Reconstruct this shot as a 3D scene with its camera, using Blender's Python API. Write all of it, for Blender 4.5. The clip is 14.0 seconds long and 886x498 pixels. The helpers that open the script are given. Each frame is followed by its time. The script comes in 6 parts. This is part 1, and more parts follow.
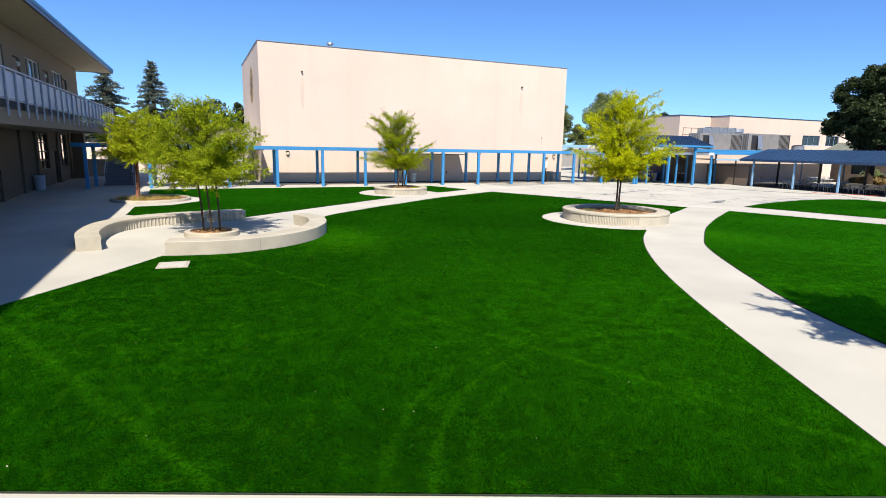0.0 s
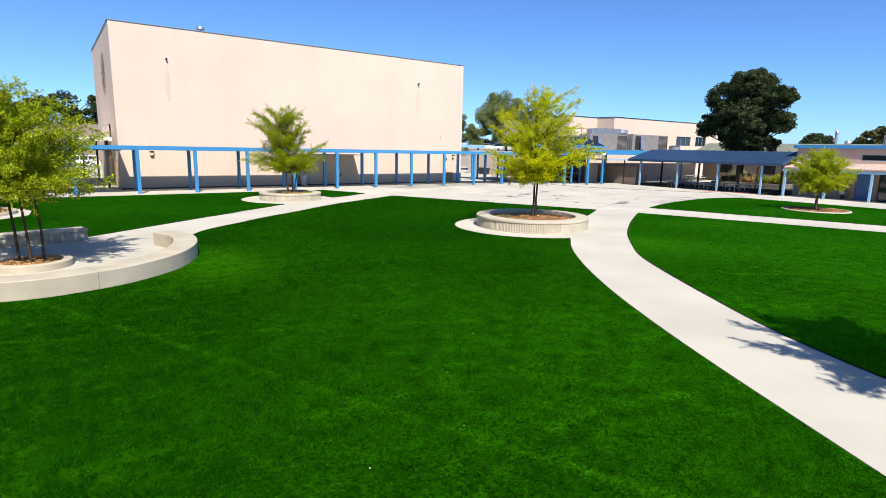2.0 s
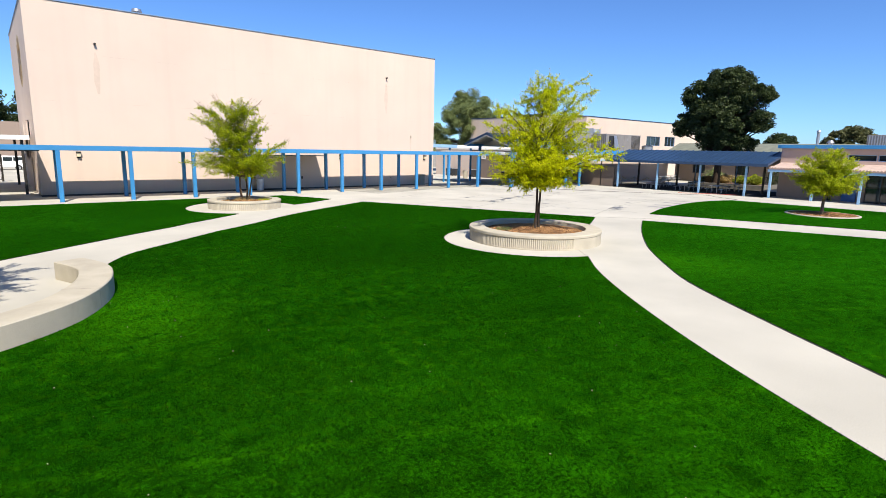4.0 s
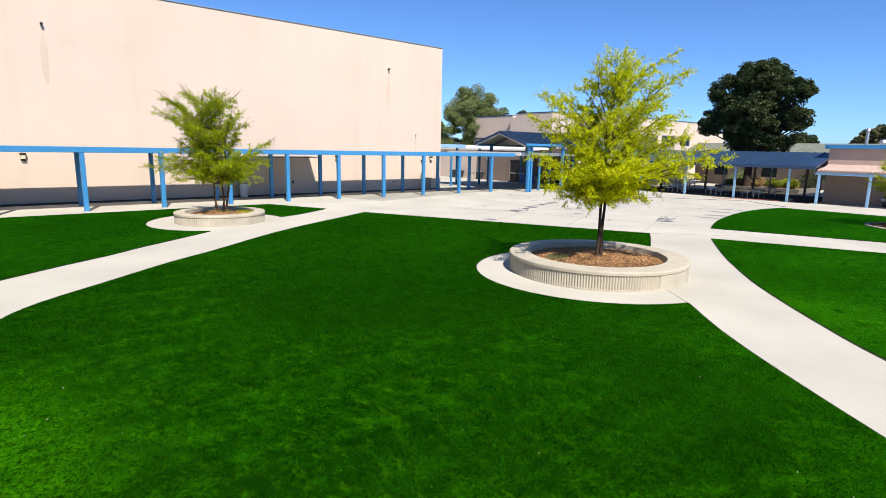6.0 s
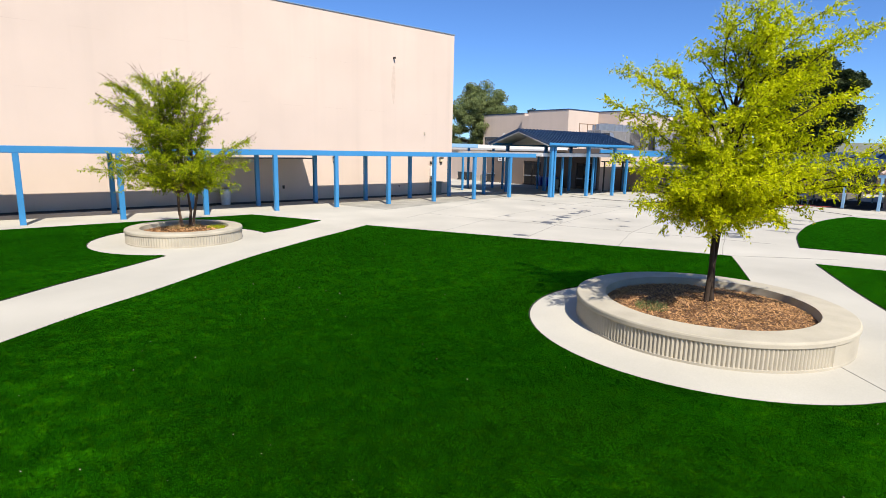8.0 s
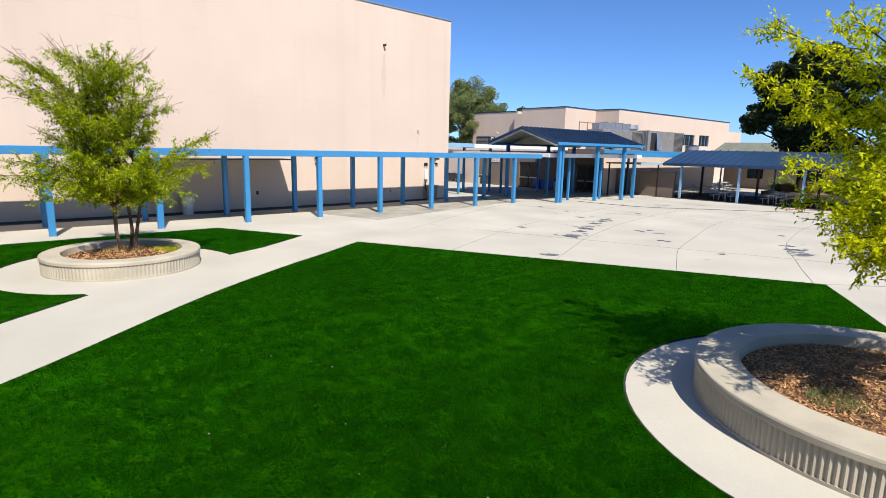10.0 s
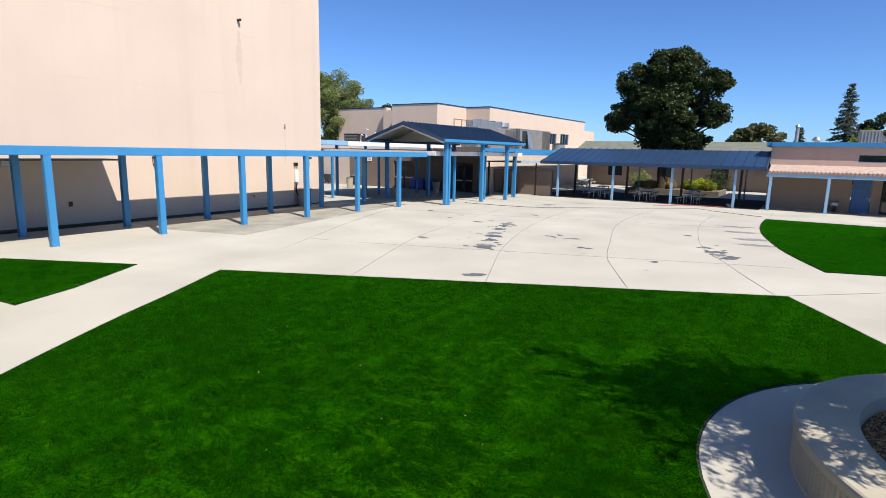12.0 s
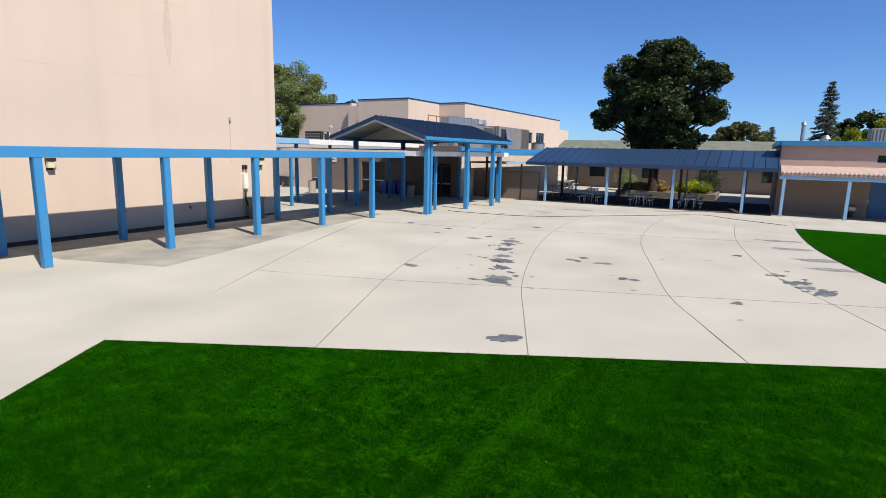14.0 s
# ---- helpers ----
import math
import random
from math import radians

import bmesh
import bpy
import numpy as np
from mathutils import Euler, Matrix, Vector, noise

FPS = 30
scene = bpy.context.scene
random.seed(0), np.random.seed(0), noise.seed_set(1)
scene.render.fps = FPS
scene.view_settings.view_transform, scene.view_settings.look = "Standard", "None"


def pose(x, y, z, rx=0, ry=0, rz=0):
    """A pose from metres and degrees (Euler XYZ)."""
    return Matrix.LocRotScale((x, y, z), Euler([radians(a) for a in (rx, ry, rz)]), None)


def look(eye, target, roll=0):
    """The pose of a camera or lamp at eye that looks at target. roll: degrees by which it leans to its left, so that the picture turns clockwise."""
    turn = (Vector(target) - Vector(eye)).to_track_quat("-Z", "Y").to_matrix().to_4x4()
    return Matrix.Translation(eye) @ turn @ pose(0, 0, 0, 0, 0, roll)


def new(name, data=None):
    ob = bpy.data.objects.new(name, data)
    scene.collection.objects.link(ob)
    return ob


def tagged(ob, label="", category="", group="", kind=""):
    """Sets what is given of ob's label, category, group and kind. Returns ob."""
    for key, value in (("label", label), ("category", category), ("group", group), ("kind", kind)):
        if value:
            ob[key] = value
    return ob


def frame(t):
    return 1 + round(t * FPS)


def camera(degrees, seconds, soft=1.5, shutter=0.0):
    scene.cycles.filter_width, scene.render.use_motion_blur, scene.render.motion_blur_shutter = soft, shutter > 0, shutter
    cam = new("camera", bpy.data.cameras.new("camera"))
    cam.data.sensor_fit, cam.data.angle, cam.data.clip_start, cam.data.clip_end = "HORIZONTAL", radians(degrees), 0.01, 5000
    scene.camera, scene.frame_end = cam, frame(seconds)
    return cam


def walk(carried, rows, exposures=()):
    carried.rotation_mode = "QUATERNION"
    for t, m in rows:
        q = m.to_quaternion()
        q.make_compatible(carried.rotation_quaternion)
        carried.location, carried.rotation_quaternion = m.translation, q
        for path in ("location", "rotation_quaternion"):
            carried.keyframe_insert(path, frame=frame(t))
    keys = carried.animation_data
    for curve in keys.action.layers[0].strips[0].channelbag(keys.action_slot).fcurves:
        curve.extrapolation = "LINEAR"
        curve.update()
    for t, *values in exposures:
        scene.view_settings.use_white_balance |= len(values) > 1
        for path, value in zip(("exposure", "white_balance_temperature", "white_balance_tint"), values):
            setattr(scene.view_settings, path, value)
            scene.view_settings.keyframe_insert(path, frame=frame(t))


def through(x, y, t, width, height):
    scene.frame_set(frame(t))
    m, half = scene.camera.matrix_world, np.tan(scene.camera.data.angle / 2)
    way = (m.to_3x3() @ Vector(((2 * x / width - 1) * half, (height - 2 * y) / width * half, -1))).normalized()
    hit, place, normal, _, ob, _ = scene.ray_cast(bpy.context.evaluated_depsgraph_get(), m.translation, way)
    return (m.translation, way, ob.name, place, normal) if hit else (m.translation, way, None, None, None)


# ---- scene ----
cam = camera(78.1, 14.0, 0.4)
PATH = [
    (0, (0.844, -1.132, 3.569), (1.651, 0.661, 3.2), 1.1),
    (0.5, (1.133, -0.295, 3.563), (1.946, 1.495, 3.195), 1.1),
    (1, (1.312, 0.579, 3.588), (2.183, 2.341, 3.222), 1.2),
    (1.5, (1.662, 1.475, 3.618), (2.645, 3.177, 3.251), 1.2),
    (2, (1.924, 2.34, 3.605), (3.069, 3.938, 3.242), 1.2),
    (2.5, (2.184, 3.235, 3.595), (3.396, 4.784, 3.234), 1.2),
    (3, (2.52, 4.24, 3.582), (3.757, 5.77, 3.222), 1.2),
    (5.5, (5.652, 10.484, 3.622), (6.922, 11.986, 3.26), 1.2),
    (6, (6.369, 11.786, 3.636), (7.642, 13.286, 3.274), 1.2),
    (6.5, (7.099, 13.038, 3.65), (8.372, 14.537, 3.286), 1.2),
    (7, (7.883, 14.232, 3.635), (9.154, 15.732, 3.269), 1.2),
    (7.5, (8.607, 15.392, 3.606), (9.877, 16.894, 3.244), 1.3),
    (8, (9.275, 16.534, 3.568), (10.545, 18.036, 3.208), 1.2),
    (10.5, (11.88, 21.646, 3.54), (13.251, 23.058, 3.181), 1.4),
    (11, (12.358, 22.562, 3.486), (13.819, 23.881, 3.132), 1.3),
    (11.5, (12.938, 23.55, 3.46), (14.496, 24.753, 3.108), 1.3),
    (12, (13.633, 24.549, 3.439), (15.279, 25.629, 3.087), 1.2),
    (12.5, (14.461, 25.563, 3.422), (16.148, 26.578, 3.072), 1.3),
    (13, (15.415, 26.46, 3.445), (17.114, 27.456, 3.093), 1.2),
    (13.5, (16.482, 27.396, 3.442), (18.189, 28.377, 3.09), 1.2),
    (14, (17.677, 28.326, 3.431), (19.391, 29.295, 3.08), 1.2),
]
walk(cam, [(t, look(eye, target, roll)) for t, eye, target, roll in PATH],
     [(0, 0.55), (3, 0.53), (6.5, 0.47), (10.5, 0.37), (12.5, 0.35), (14, 0.18)])
import collections

from mathutils import geometry

# ---------------------------------------------------------------- world, sun
SUN_WAY = Vector((0.28, 0.785, -1.0)).normalized()
sun = new("sun", bpy.data.lights.new("sun", "SUN"))
sun.data.energy, sun.data.angle, sun.data.color = 5.4, radians(0.6), (1.0, 0.93, 0.83)
sun.rotation_euler = SUN_WAY.to_track_quat("-Z", "Y").to_euler()
world = bpy.data.worlds.new("sky")
scene.world = world
world.use_nodes = True
wn = world.node_tree.nodes
sky = wn.new("ShaderNodeTexSky")
sky.sky_type, sky.sun_disc = "NISHITA", False
sky.sun_elevation = math.asin(-SUN_WAY.z)
sky.sun_rotation = math.atan2(-SUN_WAY.x, -SUN_WAY.y)
sky.air_density, sky.dust_density, sky.ozone_density = 0.75, 0.3, 3.0
wn["Background"].inputs["Strength"].default_value = 0.095
sky_tint = wn.new("ShaderNodeMix")
sky_tint.data_type, sky_tint.blend_type = "RGBA", "MULTIPLY"
sky_tint.inputs["Factor"].default_value = 1.0
sky_tint.inputs["B"].default_value = (0.645, 0.93, 1.315, 1)
world.node_tree.links.new(sky.outputs[0], sky_tint.inputs["A"])
world.node_tree.links.new(sky_tint.outputs["Result"], wn["Background"].inputs["Color"])


# ---------------------------------------------------------------- materials
def material(name, base, rough=0.7, metal=0.0, vary=0.12, scale=3.0, grain=60.0, bump=0.15, tint=None, island=0.0, spec=0.5):
    """Base colour varied by broad stains and fine grain, with relief."""
    m = bpy.data.materials.new(name)
    m.use_nodes = True
    n, l = m.node_tree.nodes, m.node_tree.links
    b = n["Principled BSDF"]
    b.inputs["Roughness"].default_value, b.inputs["Metallic"].default_value = rough, metal
    b.inputs["Specular IOR Level"].default_value = spec
    co = n.new("ShaderNodeTexCoord")
    big, fine = n.new("ShaderNodeTexNoise"), n.new("ShaderNodeTexNoise")
    for t, s, d in ((big, scale, 5), (fine, grain, 3)):
        t.inputs["Scale"].default_value, t.inputs["Detail"].default_value = s, d
        l.new(co.outputs["Object"], t.inputs["Vector"])
    add = n.new("ShaderNodeMath")
    add.operation = "MULTIPLY_ADD"
    add.inputs[1].default_value = 0.35
    l.new(fine.outputs["Fac"], add.inputs[0])
    l.new(big.outputs["Fac"], add.inputs[2])
    ramp = n.new("ShaderNodeMapRange")
    ramp.inputs["From Min"].default_value, ramp.inputs["From Max"].default_value = 0.38, 0.98
    l.new(add.outputs[0], ramp.inputs["Value"])
    fac = ramp.outputs[0]
    if island:
        geo = n.new("ShaderNodeNewGeometry")
        mixf = n.new("ShaderNodeMath")
        mixf.operation = "MULTIPLY_ADD"
        mixf.inputs[1].default_value, mixf.use_clamp = island, True
        sub = n.new("ShaderNodeMath")
        sub.operation = "SUBTRACT"
        sub.inputs[1].default_value = 0.5
        l.new(geo.outputs["Random Per Island"], sub.inputs[0])
        l.new(sub.outputs[0], mixf.inputs[0])
        l.new(fac, mixf.inputs[2])
        fac = mixf.outputs[0]
    mix = n.new("ShaderNodeMix")
    mix.data_type = "RGBA"
    lo = [max(0, c * (1 - vary)) for c in base] if tint is None else tint
    hi = [min(1, c * (1 + vary)) for c in base]
    mix.inputs["A"].default_value, mix.inputs["B"].default_value = (*lo, 1), (*hi, 1)
    l.new(fac, mix.inputs["Factor"])
    l.new(mix.outputs["Result"], b.inputs["Base Color"])
    if bump:
        bm = n.new("ShaderNodeBump")
        bm.inputs["Strength"].default_value, bm.inputs["Distance"].default_value = bump, 0.01
        l.new(fine.outputs["Fac"], bm.inputs["Height"])
        l.new(bm.outputs[0], b.inputs["Normal"])
    return m


def leaf_material(name, dark, light, through=0.45, spec=0.25):
    """Leaves that let part of the light pass."""
    m = bpy.data.materials.new(name)
    m.use_nodes = True
    n, l = m.node_tree.nodes, m.node_tree.links
    b = n["Principled BSDF"]
    b.inputs["Roughness"].default_value = 0.55
    b.inputs["Specular IOR Level"].default_value = spec
    geo, mix = n.new("ShaderNodeNewGeometry"), n.new("ShaderNodeMix")
    mix.data_type = "RGBA"
    mix.inputs["A"].default_value, mix.inputs["B"].default_value = (*dark, 1), (*light, 1)
    l.new(geo.outputs["Random Per Island"], mix.inputs["Factor"])
    l.new(mix.outputs["Result"], b.inputs["Base Color"])
    tr, sh = n.new("ShaderNodeBsdfTranslucent"), n.new("ShaderNodeMixShader")
    l.new(mix.outputs["Result"], tr.inputs["Color"])
    sh.inputs["Fac"].default_value = through
    l.new(b.outputs[0], sh.inputs[1])
    l.new(tr.outputs[0], sh.inputs[2])
    l.new(sh.outputs[0], n["Material Output"].inputs["Surface"])
    return m


def stucco_material(name, base):
    """Painted stucco: faint roller patches and rain streaks that run down."""
    m = material(name, base, rough=0.85, vary=0.06, scale=0.25, grain=45, bump=0.25, spec=0.2)
    n, l = m.node_tree.nodes, m.node_tree.links
    b = n["Principled BSDF"]
    link = b.inputs["Base Color"].links[0]
    src = link.from_socket
    co, mp, st = n.new("ShaderNodeTexCoord"), n.new("ShaderNodeMapping"), n.new("ShaderNodeTexNoise")
    mp.inputs["Scale"].default_value = (1.3, 1.3, 0.05)
    st.inputs["Scale"].default_value, st.inputs["Detail"].default_value = 1.0, 4
    l.new(co.outputs["Object"], mp.inputs["Vector"])
    l.new(mp.outputs[0], st.inputs["Vector"])
    r, mix = n.new("ShaderNodeMapRange"), n.new("ShaderNodeMix")
    r.inputs["From Min"].default_value, r.inputs["From Max"].default_value, r.inputs["To Max"].default_value = 0.5, 0.85, 0.35
    l.new(st.outputs["Fac"], r.inputs["Value"])
    mix.data_type = "RGBA"
    mix.inputs["B"].default_value = (*[c * 0.8 for c in base], 1)
    l.new(r.outputs[0], mix.inputs["Factor"])
    l.new(src, mix.inputs["A"])
    l.new(mix.outputs["Result"], b.inputs["Base Color"])
    return m


def turf_material(name):
    """Artificial turf: broad brushed tones, small combed patches, faint drag lines, fibre relief."""
    m = material(name, (0.0009, 0.0095, 0.0001), rough=0.9, vary=0.3, scale=0.35, grain=90, bump=1.0, spec=0.0)
    n, l = m.node_tree.nodes, m.node_tree.links
    b = n["Principled BSDF"]
    src = b.inputs["Base Color"].links[0].from_socket
    co = n.new("ShaderNodeTexCoord")
    # where the mottling shows: broad brushed areas
    area, amap = n.new("ShaderNodeTexNoise"), n.new("ShaderNodeMapRange")
    area.inputs["Scale"].default_value, area.inputs["Detail"].default_value, area.inputs["Distortion"].default_value = 0.16, 3, 0.6
    amap.inputs["From Min"].default_value, amap.inputs["From Max"].default_value = 0.38, 0.62
    amap.inputs["To Min"].default_value, amap.inputs["To Max"].default_value = 0.3, 1.0
    l.new(co.outputs["Object"], area.inputs["Vector"])
    l.new(area.outputs["Fac"], amap.inputs["Value"])
    # (rotation, stretch, scale, detail, from, to, strength, colour, patchy)
    for rot, st, sc, de, lo, hi, k, col, patchy in ((35, (0.6, 2.2, 1), 0.55, 8, 0.50, 0.78, 0.6, (0.005, 0.048, 0.0003), 0),
                                                    (10, (1.0, 0.7, 1), 2.2, 10, 0.50, 0.68, 0.6, (0.018, 0.108, 0.0007), 1),
                                                    (25, (1.0, 0.8, 1), 4.2, 12, 0.57, 0.70, 0.25, (0.050, 0.200, 0.0014), 1),
                                                    (50, (1.0, 0.6, 1), 6.5, 10, 0.53, 0.70, 0.5, (0.045, 0.170, 0.0012), 1),
                                                    (-20, (0.10, 3.2, 1), 1.1, 8, 0.55, 0.76, 0.55, (0.020, 0.108, 0.0007), 1),
                                                    (62, (0.10, 3.6, 1), 0.9, 8, 0.56, 0.77, 0.5, (0.020, 0.108, 0.0007), 1),
                                                    (0, (1.0, 1.0, 1), 0.22, 3, 0.55, 0.75, 0.5, (0.007, 0.020, 0.0003), 0)):
        mp, nz = n.new("ShaderNodeMapping"), n.new("ShaderNodeTexNoise")
        mp.inputs["Rotation"].default_value, mp.inputs["Scale"].default_value = (0, 0, radians(rot)), st
        nz.inputs["Scale"].default_value, nz.inputs["Detail"].default_value, nz.inputs["Distortion"].default_value = sc, de, 0.15
        l.new(co.outputs["Object"], mp.inputs["Vector"])
        l.new(mp.outputs[0], nz.inputs["Vector"])
        r, mix = n.new("ShaderNodeMapRange"), n.new("ShaderNodeMix")
        r.inputs["From Min"].default_value, r.inputs["From Max"].default_value, r.inputs["To Max"].default_value = lo, hi, k
        l.new(nz.outputs["Fac"], r.inputs["Value"])
        fac = r.outputs[0]
        if patchy:
            mul = n.new("ShaderNodeMath")
            mul.operation = "MULTIPLY"
            l.new(fac, mul.inputs[0])
            l.new(amap.outputs[0], mul.inputs[1])
            fac = mul.outputs[0]
        mix.data_type = "RGBA"
        mix.inputs["B"].default_value = (*col, 1)
        l.new(fac, mix.inputs["Factor"])
        l.new(src, mix.inputs["A"])
        src = mix.outputs["Result"]
    # combed marks with a place of their own: a brushed patch by the seat wall, wheel arcs and two seams
    def op(kind, a, b=None, c=None):
        q = n.new("ShaderNodeMath")
        q.operation = kind
        for i, x in enumerate((a, b, c)):
            if x is not None:
                if isinstance(x, (int, float)):
                    q.inputs[i].default_value = x
                else:
                    l.new(x, q.inputs[i])
        return q.outputs[0]
    wob, sep = n.new("ShaderNodeTexNoise"), n.new("ShaderNodeSeparateXYZ")
    wob.inputs["Scale"].default_value, wob.inputs["Detail"].default_value = 2.2, 6
    l.new(co.outputs["Object"], wob.inputs["Vector"])
    l.new(co.outputs["Object"], sep.inputs[0])
    px, py, wv = sep.outputs[0], sep.outputs[1], wob.outputs["Fac"]

    def dist(cx, cy, sx=1.0, sy=1.0):
        dx, dy = op("MULTIPLY", op("SUBTRACT", px, cx), sx), op("MULTIPLY", op("SUBTRACT", py, cy), sy)
        return op("SQRT", op("ADD", op("MULTIPLY", dx, dx), op("MULTIPLY", dy, dy)))

    def fade(v, reach, gain):
        r = n.new("ShaderNodeMapRange")
        r.interpolation_type = "SMOOTHSTEP"
        r.inputs["From Min"].default_value, r.inputs["From Max"].default_value = 0.0, reach
        r.inputs["To Min"].default_value, r.inputs["To Max"].default_value = gain, 0.0
        l.new(v, r.inputs["Value"])
        return r.outputs[0]
    arc = dist(7.6, 1.9)
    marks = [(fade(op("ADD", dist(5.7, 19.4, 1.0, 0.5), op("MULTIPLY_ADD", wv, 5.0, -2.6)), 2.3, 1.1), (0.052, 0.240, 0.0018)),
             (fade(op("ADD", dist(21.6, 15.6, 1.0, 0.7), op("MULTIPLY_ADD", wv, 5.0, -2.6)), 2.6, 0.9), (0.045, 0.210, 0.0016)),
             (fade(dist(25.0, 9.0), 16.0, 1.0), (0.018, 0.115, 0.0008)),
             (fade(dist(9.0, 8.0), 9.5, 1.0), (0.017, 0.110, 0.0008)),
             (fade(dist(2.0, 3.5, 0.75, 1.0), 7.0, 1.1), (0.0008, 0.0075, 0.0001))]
    for radius, k in ((4.5, 0.25), (4.97, 0.4), (5.5, 0.32)):
        marks.append((fade(op("ABSOLUTE", op("SUBTRACT", arc, radius)), 0.13, k), (0.036, 0.180, 0.0012)))
    for (ax, ay), (bx, by), k in (((-2.43, 10.89), (0.54, 5.03), 0.5), ((4.26, 11.07), (6.13, 6.98), 0.5), ((2.0, 14.0), (9.0, 11.0), 0.4), ((6.0, 17.5), (17.5, 11.0), 0.35), ((3.0, 9.0), (12.0, 8.2), 0.3)):
        ln = math.hypot(bx - ax, by - ay)
        off = op("ADD", op("MULTIPLY", op("SUBTRACT", px, ax), -(by - ay) / ln), op("MULTIPLY", op("SUBTRACT", py, ay), (bx - ax) / ln))
        marks.append((fade(op("ABSOLUTE", off), 0.16, k), (0.036, 0.180, 0.0012)))
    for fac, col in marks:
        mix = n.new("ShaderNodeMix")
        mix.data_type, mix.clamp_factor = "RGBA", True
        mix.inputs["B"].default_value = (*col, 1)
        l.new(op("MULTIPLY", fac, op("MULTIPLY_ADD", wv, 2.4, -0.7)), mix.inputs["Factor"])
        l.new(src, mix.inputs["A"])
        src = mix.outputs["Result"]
    # fibre speckle
    fn, fr, fm = n.new("ShaderNodeTexNoise"), n.new("ShaderNodeMapRange"), n.new("ShaderNodeMix")
    fn.inputs["Scale"].default_value, fn.inputs["Detail"].default_value = 24, 8
    l.new(co.outputs["Object"], fn.inputs["Vector"])
    fr.inputs["From Min"].default_value, fr.inputs["From Max"].default_value = 0.36, 0.68
    fr.inputs["To Min"].default_value, fr.inputs["To Max"].default_value = 0.08, 1.1
    l.new(fn.outputs["Fac"], fr.inputs["Value"])
    b.inputs["Sheen Roughness"].default_value = 0.29
    b.inputs["Sheen Tint"].default_value = (0.095, 0.72, 0.012, 1)
    # upright tufts catch more light at their edges than combed-down ones
    tn, tw = n.new("ShaderNodeTexNoise"), n.new("ShaderNodeMapRange")
    tn.inputs["Scale"].default_value, tn.inputs["Detail"].default_value, tn.inputs["Roughness"].default_value = 3.0, 12, 0.72
    l.new(co.outputs["Object"], tn.inputs["Vector"])
    tw.inputs["From Min"].default_value, tw.inputs["From Max"].default_value = 0.36, 0.66
    tw.inputs["To Min"].default_value, tw.inputs["To Max"].default_value = 0.55, 1.0
    l.new(tn.outputs["Fac"], tw.inputs["Value"])
    l.new(op("MULTIPLY", tw.outputs[0], op("MULTIPLY_ADD", amap.outputs[0], 0.3, 0.75)), b.inputs["Sheen Weight"])
    fm.data_type, fm.blend_type = "RGBA", "MULTIPLY"
    fm.inputs["Factor"].default_value = 1.0
    l.new(src, fm.inputs["A"])
    l.new(fr.outputs[0], fm.inputs["B"])
    l.new(fm.outputs["Result"], b.inputs["Base Color"])
    return m


def glass_material(name, tint):
    m = bpy.data.materials.new(name)
    m.use_nodes = True
    b = m.node_tree.nodes["Principled BSDF"]
    b.inputs["Base Color"].default_value = (*tint, 1)
    b.inputs["Roughness"].default_value = 0.06
    b.inputs["Specular IOR Level"].default_value = 0.8
    return m


CONCRETE = material("concrete", (0.45, 0.425, 0.36), rough=0.85, vary=0.16, scale=0.3, grain=40, bump=0.2, spec=0.2)
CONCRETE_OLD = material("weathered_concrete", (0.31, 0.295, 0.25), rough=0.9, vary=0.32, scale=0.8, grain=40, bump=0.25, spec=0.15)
PLANTER = material("planter_concrete", (0.42, 0.378, 0.295), rough=0.85, vary=0.16, scale=1.6, grain=50, bump=0.3, spec=0.2)
JOINT = material("joint_filler", (0.2, 0.19, 0.17), rough=0.9, vary=0.2)
STAIN = material("oil_stain", (0.12, 0.125, 0.13), rough=0.6, vary=0.35, scale=4)
WET = material("damp_patch", (0.19, 0.185, 0.17), rough=0.5, vary=0.3, scale=4)
GREY_MARK = material("faint_grey_mark", (0.26, 0.25, 0.23), rough=0.6, vary=0.3, scale=4)
DUST = material("dusty_mark", (0.33, 0.315, 0.29), rough=0.8, vary=0.25, scale=4)
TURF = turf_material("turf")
BLADE = leaf_material("turf_fibre", (0.0010, 0.010, 0.0001), (0.009, 0.058, 0.0005), 0.15, 0.0)
EDGE = material("turf_edging", (0.02, 0.03, 0.015), rough=0.9, vary=0.3)
SOIL = material("soil", (0.17, 0.10, 0.06), rough=0.95, vary=0.45, scale=4, grain=50, bump=1.0, spec=0.1)
MULCH = material("mulch_chips", (0.48, 0.27, 0.12), rough=0.9, vary=0.3, island=0.9, tint=(0.15, 0.075, 0.033), spec=0.15)
STUCCO = stucco_material("peach_stucco", (0.60, 0.482, 0.392))
STUCCO_SHADE = stucco_material("shade_brown_stucco", (0.20, 0.155, 0.125))
DOOR_GLASS = material("dark_tinted_door_glass", (0.012, 0.014, 0.017), rough=0.2, vary=0.1, spec=0.25)
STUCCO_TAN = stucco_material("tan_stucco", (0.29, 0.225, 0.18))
STUCCO_LOW_SHADE = stucco_material("balcony_shade_stucco", (0.115, 0.10, 0.08))
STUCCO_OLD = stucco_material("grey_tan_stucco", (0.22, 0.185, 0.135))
BLUE = material("blue_steel_paint", (0.038, 0.215, 0.45), rough=0.45, vary=0.07, scale=1.5, grain=30, bump=0.05)
BLUE_DK = material("navy_roof_metal", (0.023, 0.052, 0.110), rough=0.4, metal=0.1, vary=0.12, scale=0.8, grain=25, bump=0.04)
BLUE_TRIM = material("grey_blue_trim", (0.16, 0.24, 0.36), rough=0.5, vary=0.1)
BLUE_PALE = material("pale_blue_paint", (0.24, 0.42, 0.60), rough=0.5, vary=0.1, scale=2)
